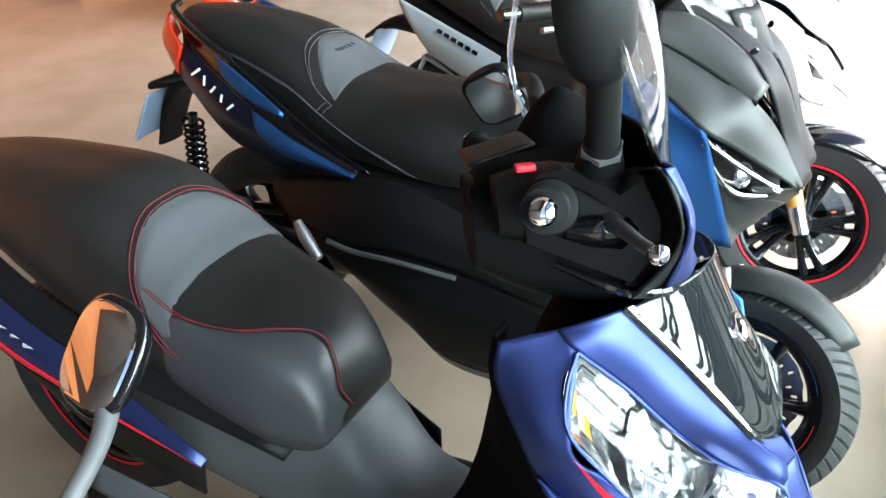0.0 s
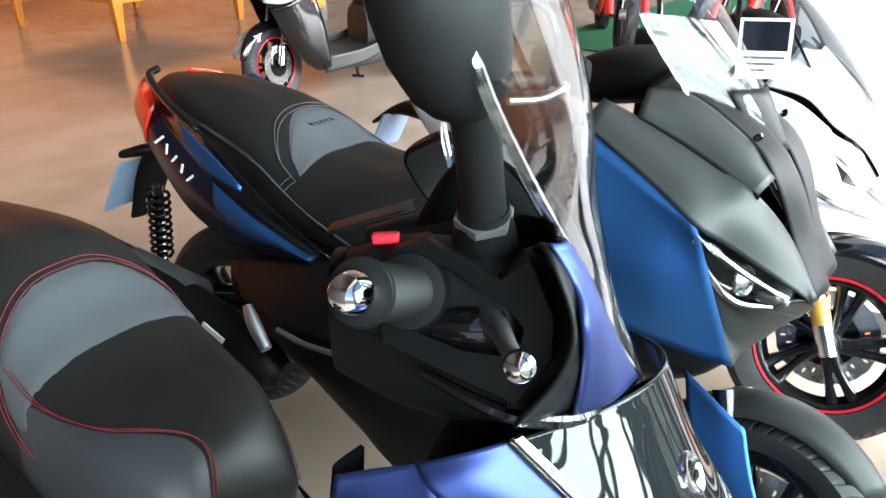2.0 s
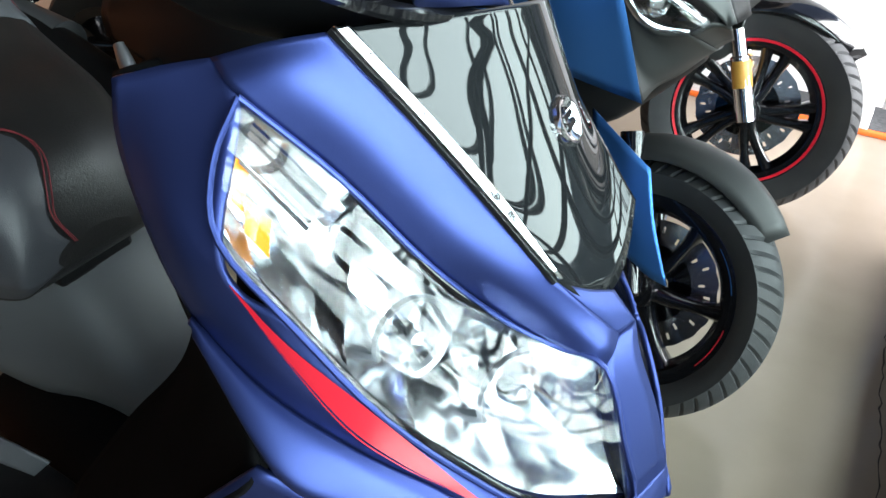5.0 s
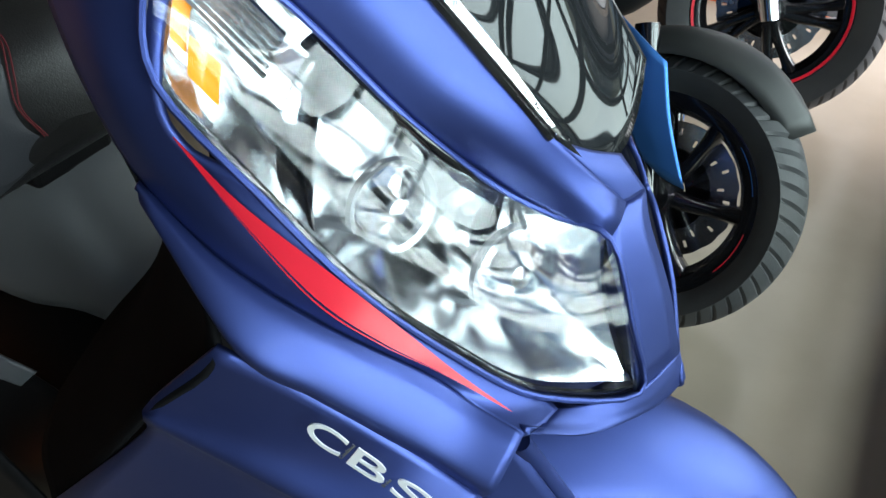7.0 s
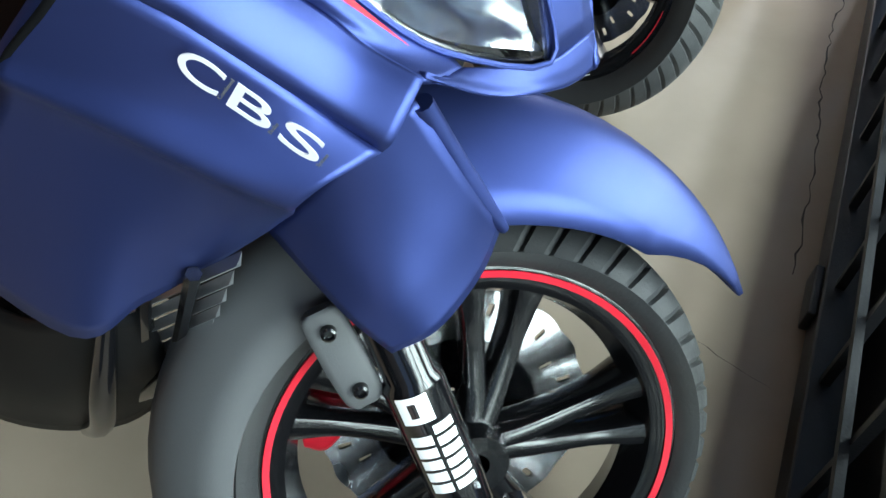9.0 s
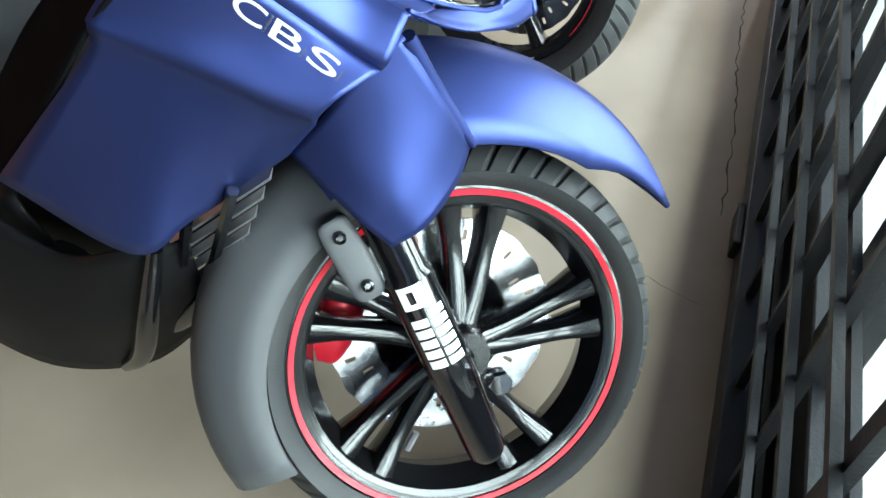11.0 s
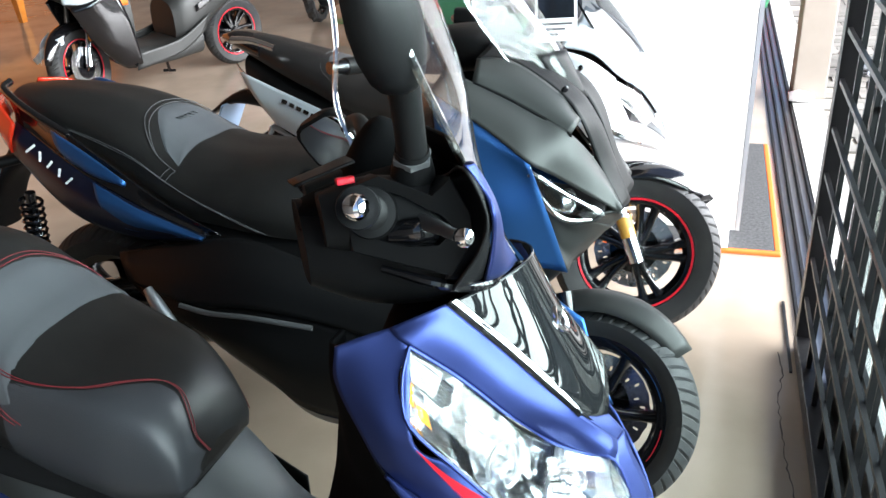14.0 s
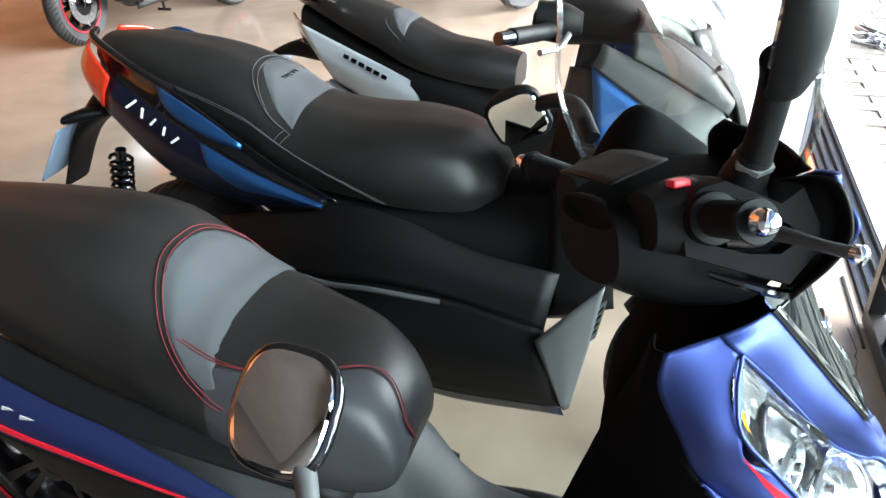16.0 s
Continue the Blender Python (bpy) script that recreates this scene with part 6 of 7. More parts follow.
# ---- a small grey scooter further back ----
def grey_scooter():
    M = pose(-3.50, 3.92, 0, -4, 0, -112)
    sc = thing("scooter", M, "small grey and black scooter with orange panel on side stand", "scooter", "parked scooters")

    def one(name, geo, material, label="", **k):
        return part(name, geo, material, sc, label, **k)

    def both(name, geo, material, label="", **k):
        one(name, mirrored(geo), material, label, **k)
        return one(name, geo, material, label, **k)

    F = Matrix.Translation((0, 0, 0.245)) @ pose(0, 0, 0, 8, 0, 22)
    wheel(sc, "front_wheel", F, 0.240, 0.170, 0.10, spokes=6)
    wheel(sc, "rear_wheel", pose(-1.16, 0, 0.235), 0.235, 0.165, 0.11, spokes=6, disc=False)
    rg = []
    for i in range(15):
        t = i / 14
        an = radians(18 + 125 * t)
        w = 0.02 + 0.05 * math.sin(min(1, t * 1.6) * math.pi / 2)
        rg.append([V(((0.268 - 0.045 * abs(q) ** 2.4) * math.cos(an), w * q, (0.268 - 0.045 * abs(q) ** 2.4) * math.sin(an))) for q in [k / 6 for k in range(-6, 7)]])
    one("front_mudguard", moved(loft(rg, closed=False, caps=False), F), BLACKG, "gloss black mudguard", solid=0.003)
    both("guard_accent", moved(sheet([[V((0.245, -0.03, 0.10)), V((0.16, -0.07, 0.19)), V((0.06, -0.078, 0.235))], [V((0.225, -0.06, 0.075)), V((0.15, -0.085, 0.150)), V((0.06, -0.085, 0.190))]]), F), SILVER, solid=0.003)
    for s in (-1, 1):
        fl = one("fork_leg", moved(tube([V((0, 0.078 * s, 0)), V((-0.05, 0.078 * s, 0.13)), V((-0.14, 0.07 * s, 0.36))], [0.021, 0.019, 0.016], 12), F), CHROME)
        part("reflector", moved(box(-0.085, -0.050, 0.092 * s, 0.100 * s, 0.14, 0.23), F), AMBER, fl, "amber reflector", smooth=False)
    one("front_shield", hull([(-0.30, 0, 0.52, 0.20, 0.26, 2.8), (-0.20, 0, 0.62, 0.20, 0.26, 2.6), (-0.08, 0, 0.72, 0.18, 0.18, 2.4), (0.04, 0, 0.76, 0.13, 0.12, 2.3), (0.12, 0, 0.74, 0.05, 0.06, 2.2)]), GREYM, "grey front shield")
    both("shield_wing", sheet([[V((-0.20, -0.205, 0.74)), V((-0.06, -0.19, 0.66)), V((0.05, -0.14, 0.62))], [V((-0.26, -0.235, 0.50)), V((-0.12, -0.20, 0.42)), V((-0.04, -0.15, 0.42))], [V((-0.30, -0.22, 0.24)), V((-0.22, -0.19, 0.22)), V((-0.16, -0.15, 0.26))]]), BLACKG, "black shield wing", solid=0.005)
    both("accent", sheet([[V((-0.16, -0.213, 0.76)), V((0.0, -0.180, 0.71)), V((0.08, -0.12, 0.69))], [V((-0.17, -0.214, 0.69)), V((-0.02, -0.187, 0.645)), V((0.08, -0.13, 0.65))]]), SILVER, solid=0.004)
    one("headlight", hull([(0.06, 0, 0.80, 0.12, 0.06, 2.6), (0.115, 0, 0.77, 0.10, 0.055, 2.6), (0.145, 0, 0.745, 0.05, 0.03, 2.4)]), DARKPANEL, "dark headlight")
    both("orange_panel", sheet([[V((-0.20, -0.212, 0.86)), V((-0.12, -0.205, 0.84))], [V((-0.27, -0.222, 0.70)), V((-0.17, -0.216, 0.70))], [V((-0.28, -0.21, 0.60)), V((-0.21, -0.21, 0.60))]]), ORANGE, "orange side panel", solid=0.005)
    one("floorboard", hull([(-0.78, 0, 0.28, 0.19, 0.10, 3.4), (-0.55, 0, 0.24, 0.20, 0.06, 3.6), (-0.28, 0, 0.26, 0.19, 0.07, 3.4)]), GREYM, "grey floorboard")
    both("sill", sheet([[V((-0.86, -0.19, 0.44)), V((-0.60, -0.21, 0.33)), V((-0.28, -0.215, 0.30))], [V((-0.80, -0.20, 0.34)), V((-0.58, -0.215, 0.24)), V((-0.26, -0.21, 0.20))]]), GREYM, "grey sill", solid=0.005)
    one("tail", hull([(-1.42, 0, 0.74, 0.05, 0.04, 2.4), (-1.25, 0, 0.66, 0.13, 0.10, 2.6), (-0.95, 0, 0.54, 0.17, 0.16, 2.8), (-0.72, 0, 0.44, 0.17, 0.18, 3), (-0.62, 0, 0.40, 0.13, 0.14, 3)]), GREYM, "grey tail body")
    both("tail_stripe", sheet([[V((-1.32, -0.125, 0.72)), V((-1.02, -0.178, 0.62)), V((-0.76, -0.180, 0.50))], [V((-1.30, -0.130, 0.68)), V((-1.02, -0.182, 0.57)), V((-0.76, -0.182, 0.46))]]), BLACKG, solid=0.004)
    sd = Saddle([(-1.40, 0.07, 0.74, 0.79, 0.81), (-1.20, 0.13, 0.68, 0.78, 0.81), (-1.00, 0.15, 0.63, 0.73, 0.77), (-0.80, 0.15, 0.58, 0.70, 0.73), (-0.62, 0.10, 0.57, 0.68, 0.70)])
    one("seat", sd.skin(), VINYL, "black seat")
    one("engine", hull([(-1.22, -0.10, 0.26, 0.05, 0.07, 3), (-1.0, -0.10, 0.28, 0.06, 0.09, 3), (-0.80, 0, 0.28, 0.10, 0.09, 3)]), BLACKG)
    one("silencer", tube([V((-1.36, -0.17, 0.36)), V((-1.30, -0.17, 0.35)), V((-1.02, -0.165, 0.30)), V((-0.90, -0.14, 0.26))], [0.04, 0.055, 0.055, 0.025], 14), BLACKP)
    one("side_stand", merged(tube([V((-0.66, -0.10, 0.20)), V((-0.70, -0.17, 0.10)), V((-0.73, -0.20, 0.012))], 0.011, 8), tube([V((-0.70, -0.23, 0.012)), V((-0.76, -0.17, 0.010))], 0.010, 8)), BLACKG)
    one("handlebar", tube([V((-0.24, -0.34, 1.00)), V((-0.20, -0.15, 0.99)), V((-0.17, 0, 0.97)), V((-0.20, 0.15, 0.99)), V((-0.24, 0.34, 1.00))], 0.014, 10), BLACKG)
    one("handlebar_cover", hull([(-0.26, 0, 0.98, 0.10, 0.04, 2.6), (-0.16, 0, 0.98, 0.14, 0.06, 2.6), (-0.06, 0, 0.96, 0.10, 0.05, 2.4)]), BLACKP)
    return sc


grey_scooter()


# ---- off-road motorcycles on the green carpet ----
def dirt_bike(x, y, yaw, hot=REDC):
    sc = thing("motorcycle", pose(x, y, 0, -3, 0, yaw), "red and black off-road motorcycle with knobbly tyres", "motorcycle", "off-road motorcycles")

    def one(name, geo, material, label="", **k):
        return part(name, geo, material, sc, label, **k)

    for px, R in ((0.0, 0.33), (-1.40, 0.32)):
        w = 0.045
        prof = [(R - 0.06, -w * 0.8), (R - 0.02, -w), (R - 0.006, -w * 0.7), (R, 0), (R - 0.006, w * 0.7), (R - 0.02, w), (R - 0.06, w * 0.8)]
        seg = 72
        rings = [[V(((r + (0.010 if (j % 4 < 2 and 1 <= k <= 5 and (k % 2 == (j // 4) % 2)) else 0)) * math.cos(2 * math.pi * j / seg), yy, (r + (0.010 if (j % 4 < 2 and 1 <= k <= 5 and (k % 2 == (j // 4) % 2)) else 0)) * math.sin(2 * math.pi * j / seg))) for j in range(seg)] for k, (r, yy) in enumerate(prof)]
        h = one("front_wheel" if px == 0 else "rear_wheel", moved(lathe([(0.012, -0.05), (0.035, -0.05), (0.035, 0.05), (0.012, 0.05)], 20), Matrix.Translation((px, 0, R + 0.01))), ALU)
        part("tyre", moved(loft(rings, caps=False), Matrix.Translation((px, 0, R + 0.01))), RUBBER, h, "knobbly off-road tyre", smooth=False)
        part("rim", moved(lathe([(R - 0.062, -0.03), (R - 0.052, -0.03), (R - 0.055, 0.03), (R - 0.065, 0.03)], 40, True), Matrix.Translation((px, 0, R + 0.01))), BLACKG, h)
        for k in range(16):
            an = 2 * math.pi * k / 16
            part("spoke", moved(tube([V((0.03 * math.cos(an + 0.5), 0.03 * (-1) ** k, 0.03 * math.sin(an + 0.5))), V(((R - 0.06) * math.cos(an), 0, (R - 0.06) * math.sin(an)))], 0.0025, 5), Matrix.Translation((px, 0, R + 0.01))), STEEL, h)
    for s in (-1, 1):
        one("fork_leg", tube([V((0.0, 0.10 * s, 0.32)), V((-0.12, 0.10 * s, 0.62)), V((-0.24, 0.10 * s, 0.95))], [0.026, 0.030, 0.030], 12), BLACKG)
        one("fork_guard", tube([V((0.012, 0.125 * s, 0.34)), V((-0.09, 0.125 * s, 0.58))], 0.034, 10), hot, "red fork guard")
        one("frame_tube", tube([V((-0.24, 0.05 * s, 0.88)), V((-0.42, 0.11 * s, 0.50)), V((-0.55, 0.13 * s, 0.28)), V((-0.95, 0.13 * s, 0.28)), V((-1.05, 0.11 * s, 0.60)), V((-0.80, 0.10 * s, 0.82)), V((-0.24, 0.05 * s, 0.92))], 0.018, 10), hot, "red frame tube")
        one("swingarm", tube([V((-0.95, 0.12 * s, 0.38)), V((-1.40, 0.12 * s, 0.33))], 0.025, 10), ALU)
        one("shroud", sheet([[V((-0.22, 0.17 * s, 0.92)), V((-0.50, 0.14 * s, 0.90))], [V((-0.28, 0.20 * s, 0.72)), V((-0.55, 0.15 * s, 0.72))], [V((-0.42, 0.15 * s, 0.56)), V((-0.58, 0.13 * s, 0.60))]]), hot, "red radiator shroud", solid=0.006)
    one("engine", hull([(-0.50, 0, 0.48, 0.10, 0.14, 3), (-0.65, 0, 0.45, 0.14, 0.17, 3), (-0.85, 0, 0.40, 0.14, 0.12, 3), (-0.98, 0, 0.38, 0.10, 0.08, 3)]), BLACKG, "black engine")
    one("exhaust", tube([V((-0.50, -0.08, 0.55)), V((-0.42, -0.16, 0.42)), V((-0.60, -0.18, 0.30)), V((-0.95, -0.18, 0.48)), V((-1.30, -0.17, 0.68))], [0.02, 0.02, 0.022, 0.04, 0.05], 12), ALU)
    one("front_mudguard", hull([(0.34, 0, 0.80, 0.05, 0.008, 3), (0.10, 0, 0.84, 0.07, 0.012, 3), (-0.16, 0, 0.82, 0.06, 0.012, 3)]), hot, "red high mudguard")
    one("seat", hull([(-1.50, 0, 0.98, 0.06, 0.03, 3), (-1.10, 0, 0.92, 0.09, 0.05, 3), (-0.60, 0, 0.90, 0.09, 0.05, 3), (-0.35, 0, 0.96, 0.08, 0.05, 3)]), VINYL)
    one("rear_mudguard", hull([(-1.85, 0, 0.96, 0.05, 0.01, 3), (-1.50, 0, 0.94, 0.09, 0.02, 3), (-1.20, 0, 0.86, 0.10, 0.03, 3)]), hot)
    one("handlebar", tube([V((-0.34, -0.38, 1.12)), V((-0.26, -0.14, 1.08)), V((-0.26, 0.14, 1.08)), V((-0.34, 0.38, 1.12))], 0.013, 10), BLACKG)
    one("side_stand", tube([V((-0.80, 0.14, 0.30)), V((-0.85, 0.30, 0.012))], 0.012, 8), ALU)
    return sc


setting("carpet", moved(box(-2.2, 1.15, 0.0, 3.4, 0.0, 0.012), pose(-0.75, 5.95, 0, 0, 0, -9)), GREEN, "green display carpet", "carpet")
dirt_bike(-3.05, 6.36, -80)
dirt_bike(-1.95, 5.90, -62)
dirt_bike(-1.12, 5.34, -118)
dirt_bike(-0.35, 6.3, -100)
dirt_bike(0.25, 6.7, -100)


# ---- orange wooden table ----
tb = thing("table", pose(-7.2, 5.75, 0, 0, 0, -6), "orange varnished wooden table standing on the floor", "table")
part("tabletop", box(-1.0, 1.0, -0.75, 0.75, 0.43, 0.46), WOOD, tb, smooth=False, bevel=0.006)
for x in (-0.93, 0.93):
    for y in (-0.68, 0.68):
        part("leg", loft([[V((x + s * a, y + t * a, z)) for s, t in ((-1, -1), (1, -1), (1, 1), (-1, 1))] for a, z in ((0.028, 0.0), (0.045, 0.30), (0.05, 0.43))]), WOOD, tb, smooth=False, bevel=0.004)
for y in (-0.68, 0.68):
    part("apron", box(-0.9, 0.9, y - 0.015, y + 0.015, 0.33, 0.43), WOOD, tb, smooth=False)
for x in (-0.93, 0.93):
    part("apron", box(x - 0.015, x + 0.015, -0.65, 0.65, 0.33, 0.43), WOOD, tb, smooth=False)

# ---- doorway ----
pn = thing("display_panel", pose(0, 0, 0), "tall white laminate panel with a grey edge, standing on feet", "panel")
part("board", box(-0.26, 0.300, 2.630, 2.662, 0.072, 2.3), PANELW, pn, smooth=False, bevel=0.003)
part("edge_strip", box(0.300, 0.314, 2.628, 2.664, 0.072, 2.3), EDGE, pn, "grey aluminium edge strip", smooth=False)
for x in (-0.20, 0.25):
    part("foot", box(x - 0.03, x + 0.03, 2.60, 2.69, 0.0125, 0.072), PANELW, pn, smooth=False, bevel=0.004)
mt = part("door_mat", box(-0.30, 0.436, 2.612, 3.70, 0.0, 0.012), MAT, smooth=False)
tagged(mt, "charcoal loop door mat with orange edging", "door mat")
part("edging", box(-0.30, 0.456, 2.588, 2.612, 0.0, 0.013), ORANGE, mt, "orange edging", smooth=False, bevel=0.004)
part("edging", box(0.436, 0.456, 2.612, 3.70, 0.0, 0.013), ORANGE, mt, "orange edging", smooth=False, bevel=0.004)

# ---- gate ----
gt = thing("gate", pose(0, 0, 0), "black painted steel lattice gate leaf standing on its rail", "gate")
part("bottom_rail", box(GX, GX + 0.045, -0.15, 2.03, 0.012, 0.062), GATE, gt, smooth=False, bevel=0.003)
part("floor_guide", box(GX - 0.016, GX - 0.008, 1.90, 2.28, 0.0, 0.006), GATE, gt, smooth=False)
part("end_post", box(GX, GX + 0.045, 1.99, 2.035, 0.062, 2.4), GATE, gt, smooth=False, bevel=0.003)
part("end_post", box(GX, GX + 0.045, -0.195, -0.15, 0.012, 2.4), GATE, gt, smooth=False, bevel=0.003)
part("top_rail", box(GX, GX + 0.045, -0.15, 2.03, 2.36, 2.40), GATE, gt, smooth=False, bevel=0.003)
part("wheel_box", box(GX - 0.012, GX + 0.0, 0.99, 1.08, 0.015, 0.055), GATE, gt, smooth=False, bevel=0.003)
for z in (0.565,):
    part("latch_eye", moved(lathe([(0.010, -0.004), (0.017, -0.004), (0.017, 0.004), (0.010, 0.004)], 18, True), Matrix.Translation((GX + 0.02, 2.062, z)) @ pose(0, 0, 0, 0, 0, 90)), GATE, gt)
    part("latch_arm", box(GX + 0.012, GX + 0.028, 2.033, 2.05, z - 0.008, z + 0.008), GATE, gt, smooth=False)
for i in range(1, 14):
    part("bar", box(GX + 0.014, GX + 0.026, 2.0 - i * 0.16, 2.010 - i * 0.16, 0.062, 2.36), GATE, gt, smooth=False)
for i in range(1, 11):
    part("cross_bar", box(GX + 0.004, GX + 0.014, -0.15, 1.99, 0.062 + i * 0.12, 0.073 + i * 0.12), GATE, gt, smooth=False)
# glass sliding door behind the gate
gd = thing("sliding_door", pose(0, 0, 0), "black framed sliding door of green tinted glass behind the gate", "door")
part("bottom_rail", box(0.530, 0.570, -0.45, 1.93, 0.011, 0.17), GATE, gd, smooth=False, bevel=0.003)
part("top_rail", box(0.530, 0.570, -0.45, 1.93, 2.25, 2.33), GATE, gd, smooth=False, bevel=0.003)
for y in (1.93, 0.75, -0.375):
    part("stile", box(0.530, 0.570, y - 0.075, y, 0.17, 2.25), GATE, gd, smooth=False, bevel=0.003)
for y in (1.855, 0.675):
    part("pane", box(0.546, 0.5463, y - 1.105, y, 0.17, 2.25), DOORGLASS, gd, "green tinted glass pane", smooth=False)
for i in range(1, 15):
    part("guard_bar", box(0.500, 0.510, 1.90 - i * 0.16, 1.912 - i * 0.16, 0.17, 1.02), GATE, gd, smooth=False)
for i in range(1, 5):
    part("guard_rail", box(0.510, 0.520, -0.45, 1.93, 0.10 + i * 0.23, 0.114 + i * 0.23), GATE, gd, smooth=False)

# ---- floor cracks ----
random.seed(4)


def crack(pts, w):
    p = []
    for a, b in zip(pts, pts[1:]):
        n = max(2, int((V(b) - V(a)).length / 0.018))
        for k in range(n):
            q = V(a).lerp(V(b), k / n)
            p.append(q + V((random.uniform(-1, 1) * 0.004, random.uniform(-1, 1) * 0.004, 0)))
    verts = []
    for q in p:
        h = w * random.uniform(0.4, 1.2)
        verts += [V((q.x - h, q.y, 0.0006)), V((q.x + h, q.y, 0.0006))]
    return verts, [(2 * i, 2 * i + 1, 2 * i + 3, 2 * i + 2) for i in range(len(p) - 1)]


setting("floor_crack", crack([(0.432, 1.10, 0), (0.428, 1.33, 0), (0.410, 1.60, 0), (0.408, 1.76, 0), (0.425, 1.90, 0), (0.418, 2.02, 0)], 0.0016), CRACK, "fine dark crack in the concrete", "crack")
setting("floor_joint", crack([(0.30, 0.93, 0), (0.38, 0.905, 0), (0.45, 0.885, 0)], 0.0012), CRACK, "fine dark joint in the concrete", "crack")

# ---- dark scooter beside the violet one ----
# only mirror and stalk are known; the unseen body is added to shade the violet side
def dark_scooter():
    sc = thing("scooter", pose(-0.0100, 0.0180, 0.0, 0, 0, 0.95) @ pose(-0.12, -0.10, 0, -3, 0, 0), "dark scooter with a rounded handlebar mirror beside the violet one", "scooter", "parked scooters")
    W5 = pose(-0.12, -0.10, 0, -3, 0, 0).inverted()

    def one(name, geo, material, label="", **k):
        return part(name, geo, material, sc, label, **k)

    wheel(sc, "front_wheel", pose(0.0, 0, 0.235), 0.235, 0.165, 0.10, stripe=None, spokes=5)
    wheel(sc, "rear_wheel", pose(-1.28, 0, 0.235), 0.235, 0.165, 0.12, stripe=None, spokes=5, disc=False)
    one("front_mudguard", moved(mudguard(0.262, 25, 140, 0.03, 0.06), Matrix.Translation((0, 0, 0.235))), BLACKG, solid=0.003)
    one("front_shield", hull([(-0.36, 0, 0.56, 0.18, 0.24, 2.8), (-0.24, 0, 0.60, 0.18, 0.24, 2.6), (-0.12, 0, 0.66, 0.14, 0.16, 2.4), (-0.02, 0, 0.66, 0.07, 0.08, 2.3)]), BLACKG, "gloss black front shield")
    one("floorboard", hull([(-0.90, 0, 0.30, 0.18, 0.10, 3.4), (-0.60, 0, 0.26, 0.19, 0.07, 3.6), (-0.34, 0, 0.30, 0.18, 0.08, 3.4)]), BLACKP)
    one("tail", hull([(-1.55, 0, 0.72, 0.05, 0.04, 2.4), (-1.35, 0, 0.64, 0.13, 0.10, 2.6), (-1.05, 0, 0.54, 0.17, 0.16, 2.8), (-0.80, 0, 0.46, 0.16, 0.18, 3)]), BLACKG, "gloss black tail")
    sd = Saddle([(-1.52, 0.07, 0.72, 0.76, 0.78), (-1.30, 0.13, 0.68, 0.76, 0.79), (-1.10, 0.15, 0.63, 0.72, 0.75), (-0.90, 0.15, 0.58, 0.70, 0.72), (-0.70, 0.10, 0.57, 0.68, 0.70)])
    one("seat", sd.skin(), VINYL, "black seat")
    for s in (-1, 1):
        one("fork_leg", tube([V((0, 0.075 * s, 0.235)), V((-0.14, 0.065 * s, 0.60))], 0.018, 10), BLACKG)
    one("side_stand", tube([V((-0.70, 0.10, 0.22)), V((-0.72, 0.22, 0.012))], 0.011, 8), BLACKG)
    one("handlebar_cover", hull([(-0.42, 0, 0.84, 0.08, 0.03, 2.6), (-0.32, 0, 0.84, 0.11, 0.05, 2.6), (-0.22, 0, 0.80, 0.08, 0.05, 2.4)]), BLACKP)
    p = lambda *q: W5 @ V(q)
    one("handlebar", tube([p(-0.44, 0.22, 0.815), p(-0.42, 0.10, 0.82), p(-0.40, -0.10, 0.82), p(-0.42, -0.30, 0.82), p(-0.46, -0.46, 0.82)], 0.013, 10), BLACKG)
    H = Matrix.Translation(p(-0.490, 0.330, 0.925)) @ V((0.15, 0.76, -0.63)).to_track_quat("X", "Z").to_matrix().to_4x4()
    body = one("mirror", moved(hull([(-0.010, 0, 0, 0.048, 0.052, 3.0), (-0.004, 0, 0, 0.054, 0.058, 2.8), (0.010, 0, 0, 0.047, 0.050, 2.6), (0.024, 0, 0, 0.020, 0.022, 2.2)], 28), H), BLACKG, "black mirror housing")
    part("mirror_glass", moved(hull([(-0.0118, 0, 0, 0.045, 0.049, 3.0), (-0.0100, 0, 0, 0.047, 0.051, 3.0)], 28, 1), H), MIRROR, body, "silvered mirror glass")
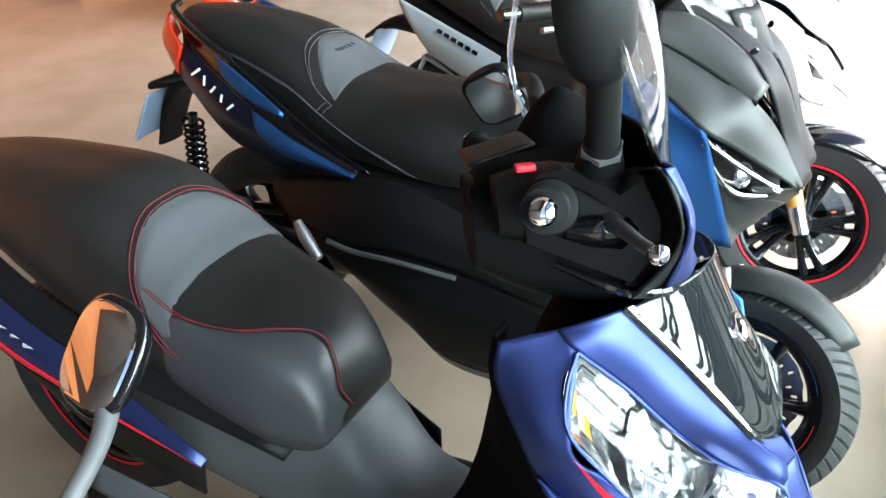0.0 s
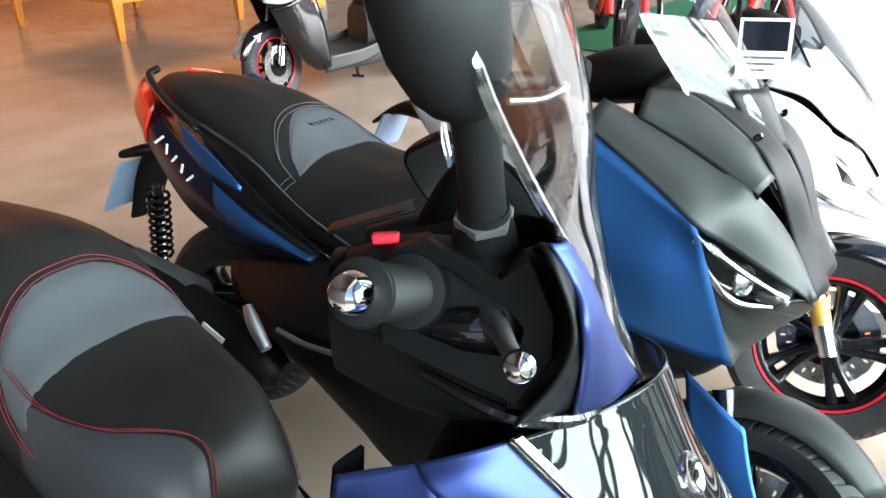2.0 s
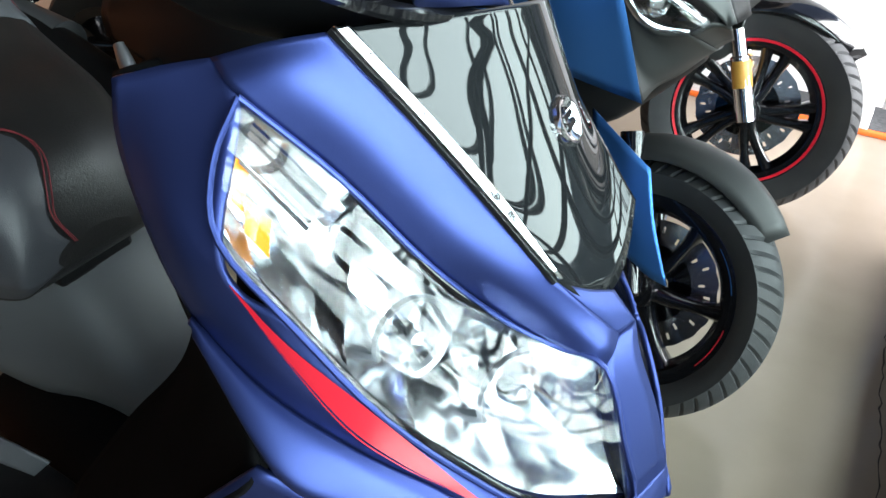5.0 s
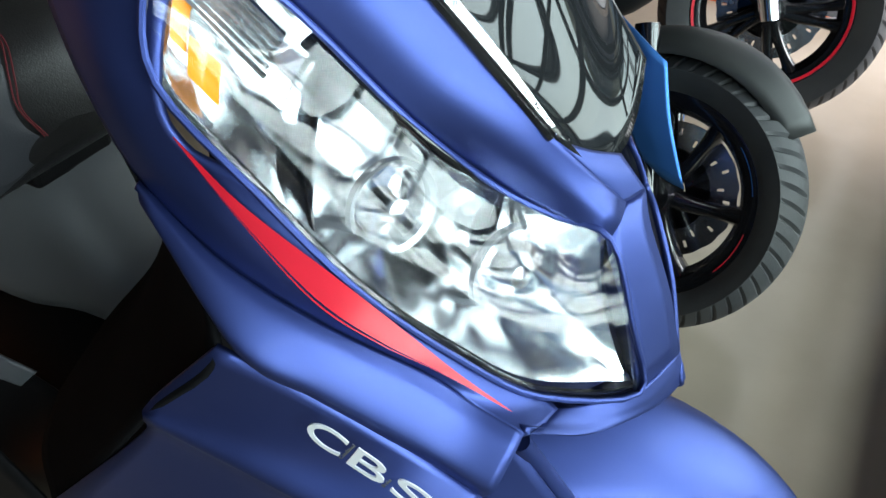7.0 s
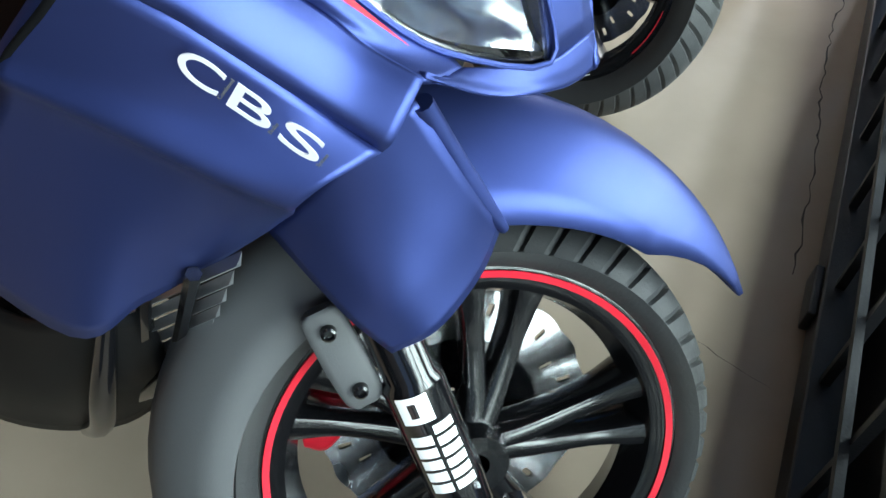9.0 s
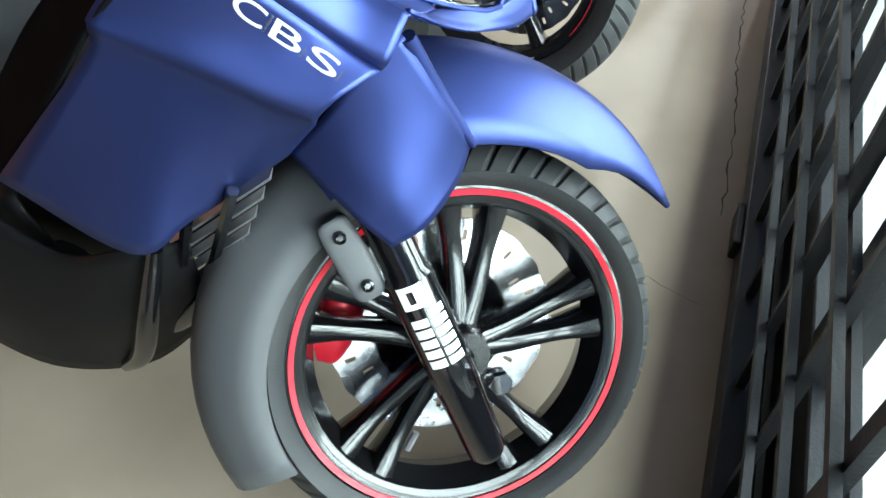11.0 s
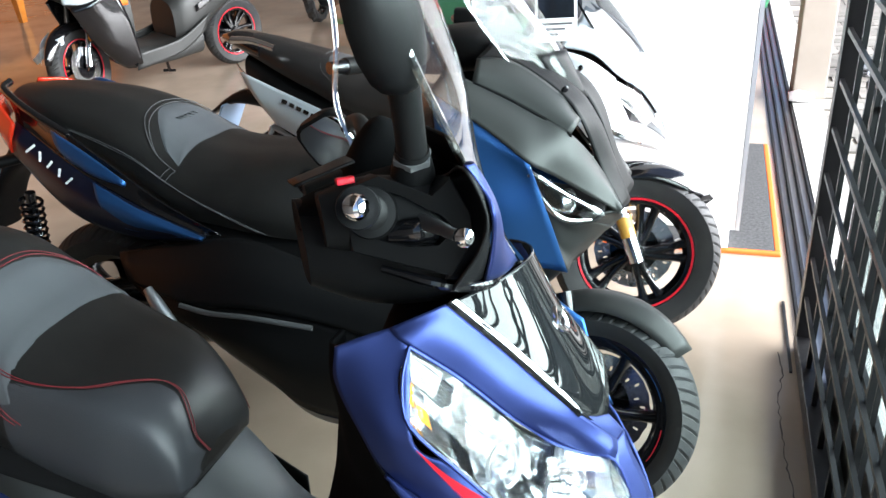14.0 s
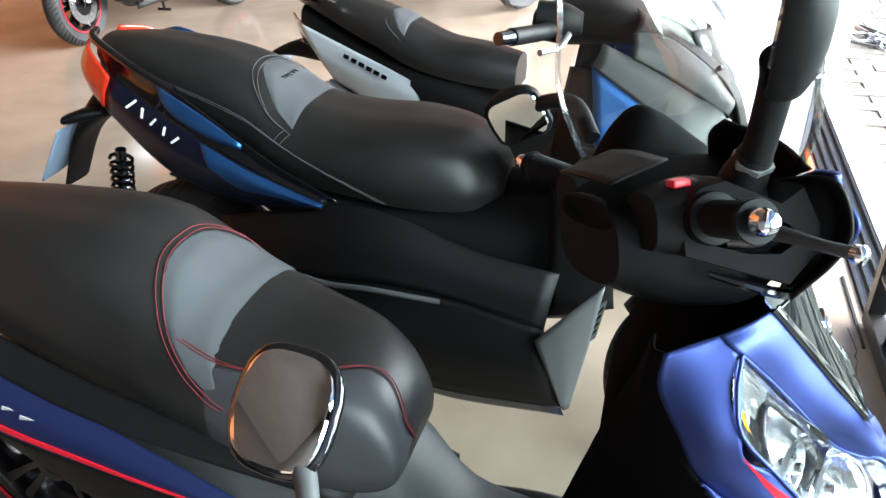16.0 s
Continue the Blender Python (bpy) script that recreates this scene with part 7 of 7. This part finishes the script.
    one("mirror_stalk", tube([p(-0.478, 0.318, 0.905), p(-0.450, 0.270, 0.885), p(-0.430, 0.200, 0.865), p(-0.425, 0.150, 0.822)], [0.013, 0.010, 0.0095, 0.0095], 12), GREYP, "dark grey mirror stalk")
    return sc


dark_scooter()

# ---- outside ----
setting("column", box(0.60, 0.76, 4.42, 4.62, 0.012, 3.3), COLUMN, "taupe painted column at the edge of the opening", "column", bevel=0.006)
pf = part("paper_scrap", hull([(0.58, 4.40, 0.03, 0.05, 0.018, 2.2), (0.63, 4.38, 0.04, 0.06, 0.028, 2.0), (0.70, 4.39, 0.03, 0.04, 0.018, 2.2)], 14, 2), WHITES)
tagged(pf, "crumpled white paper by the column", "paper")
wp = thing("wire_heap", pose(1.10, 5.05, -0.04), "tangled heap of bare wire on the paving", "wire")
random.seed(11)
for k in range(16):
    pts = [V((random.gauss(0, 0.11), random.gauss(0, 0.09), abs(random.gauss(0.03, 0.03)))) for q in range(7)]
    part("strand", tube(pts, 0.006, 5, 4), ALU if k % 2 else GREYP, wp)
pavement = setting("pavement", box(0.74, 3.6, -4.0, 12.0, -0.10, -0.020), SAND, "block paving outside the shop front", "pavement")
_bm = box(-0.1012, 0.1012, -0.0503, 0.0503, -0.05, 0.0)
_me = None
random.seed(5)
for i in range(7):
    for j in range(42):
        x, y = 0.845 + i * 0.206, 2.3 + j * 0.104 + 0.0
        if _me is None:
            o = part("block", _bm, PAVE, pavement, smooth=False)
            _me = o.data
        else:
            o = new("block", _me)
            o.parent = pavement
        o.matrix_local = pose(x + (0.103 if j % 2 else 0), y, -0.010 + random.uniform(-0.003, 0.002), random.uniform(-1, 1), random.uniform(-1, 1), random.uniform(-1, 1))
far = []
for i in range(12):
    for j in range(70):
        x, y = 0.845 + i * 0.206, -2.0 + j * 0.208
        if not (i < 7 and 2.25 <= y <= 6.7):
            far.append(moved(box(-0.1012, 0.1012, -0.1025, 0.1025, -0.05, 0.0), pose(x + (0.103 if j % 2 else 0), y, -0.012 + random.uniform(-0.003, 0.002))))
tagged(part("paving_rest", merged(*far), PAVE, pavement, smooth=False), kind="stuff")
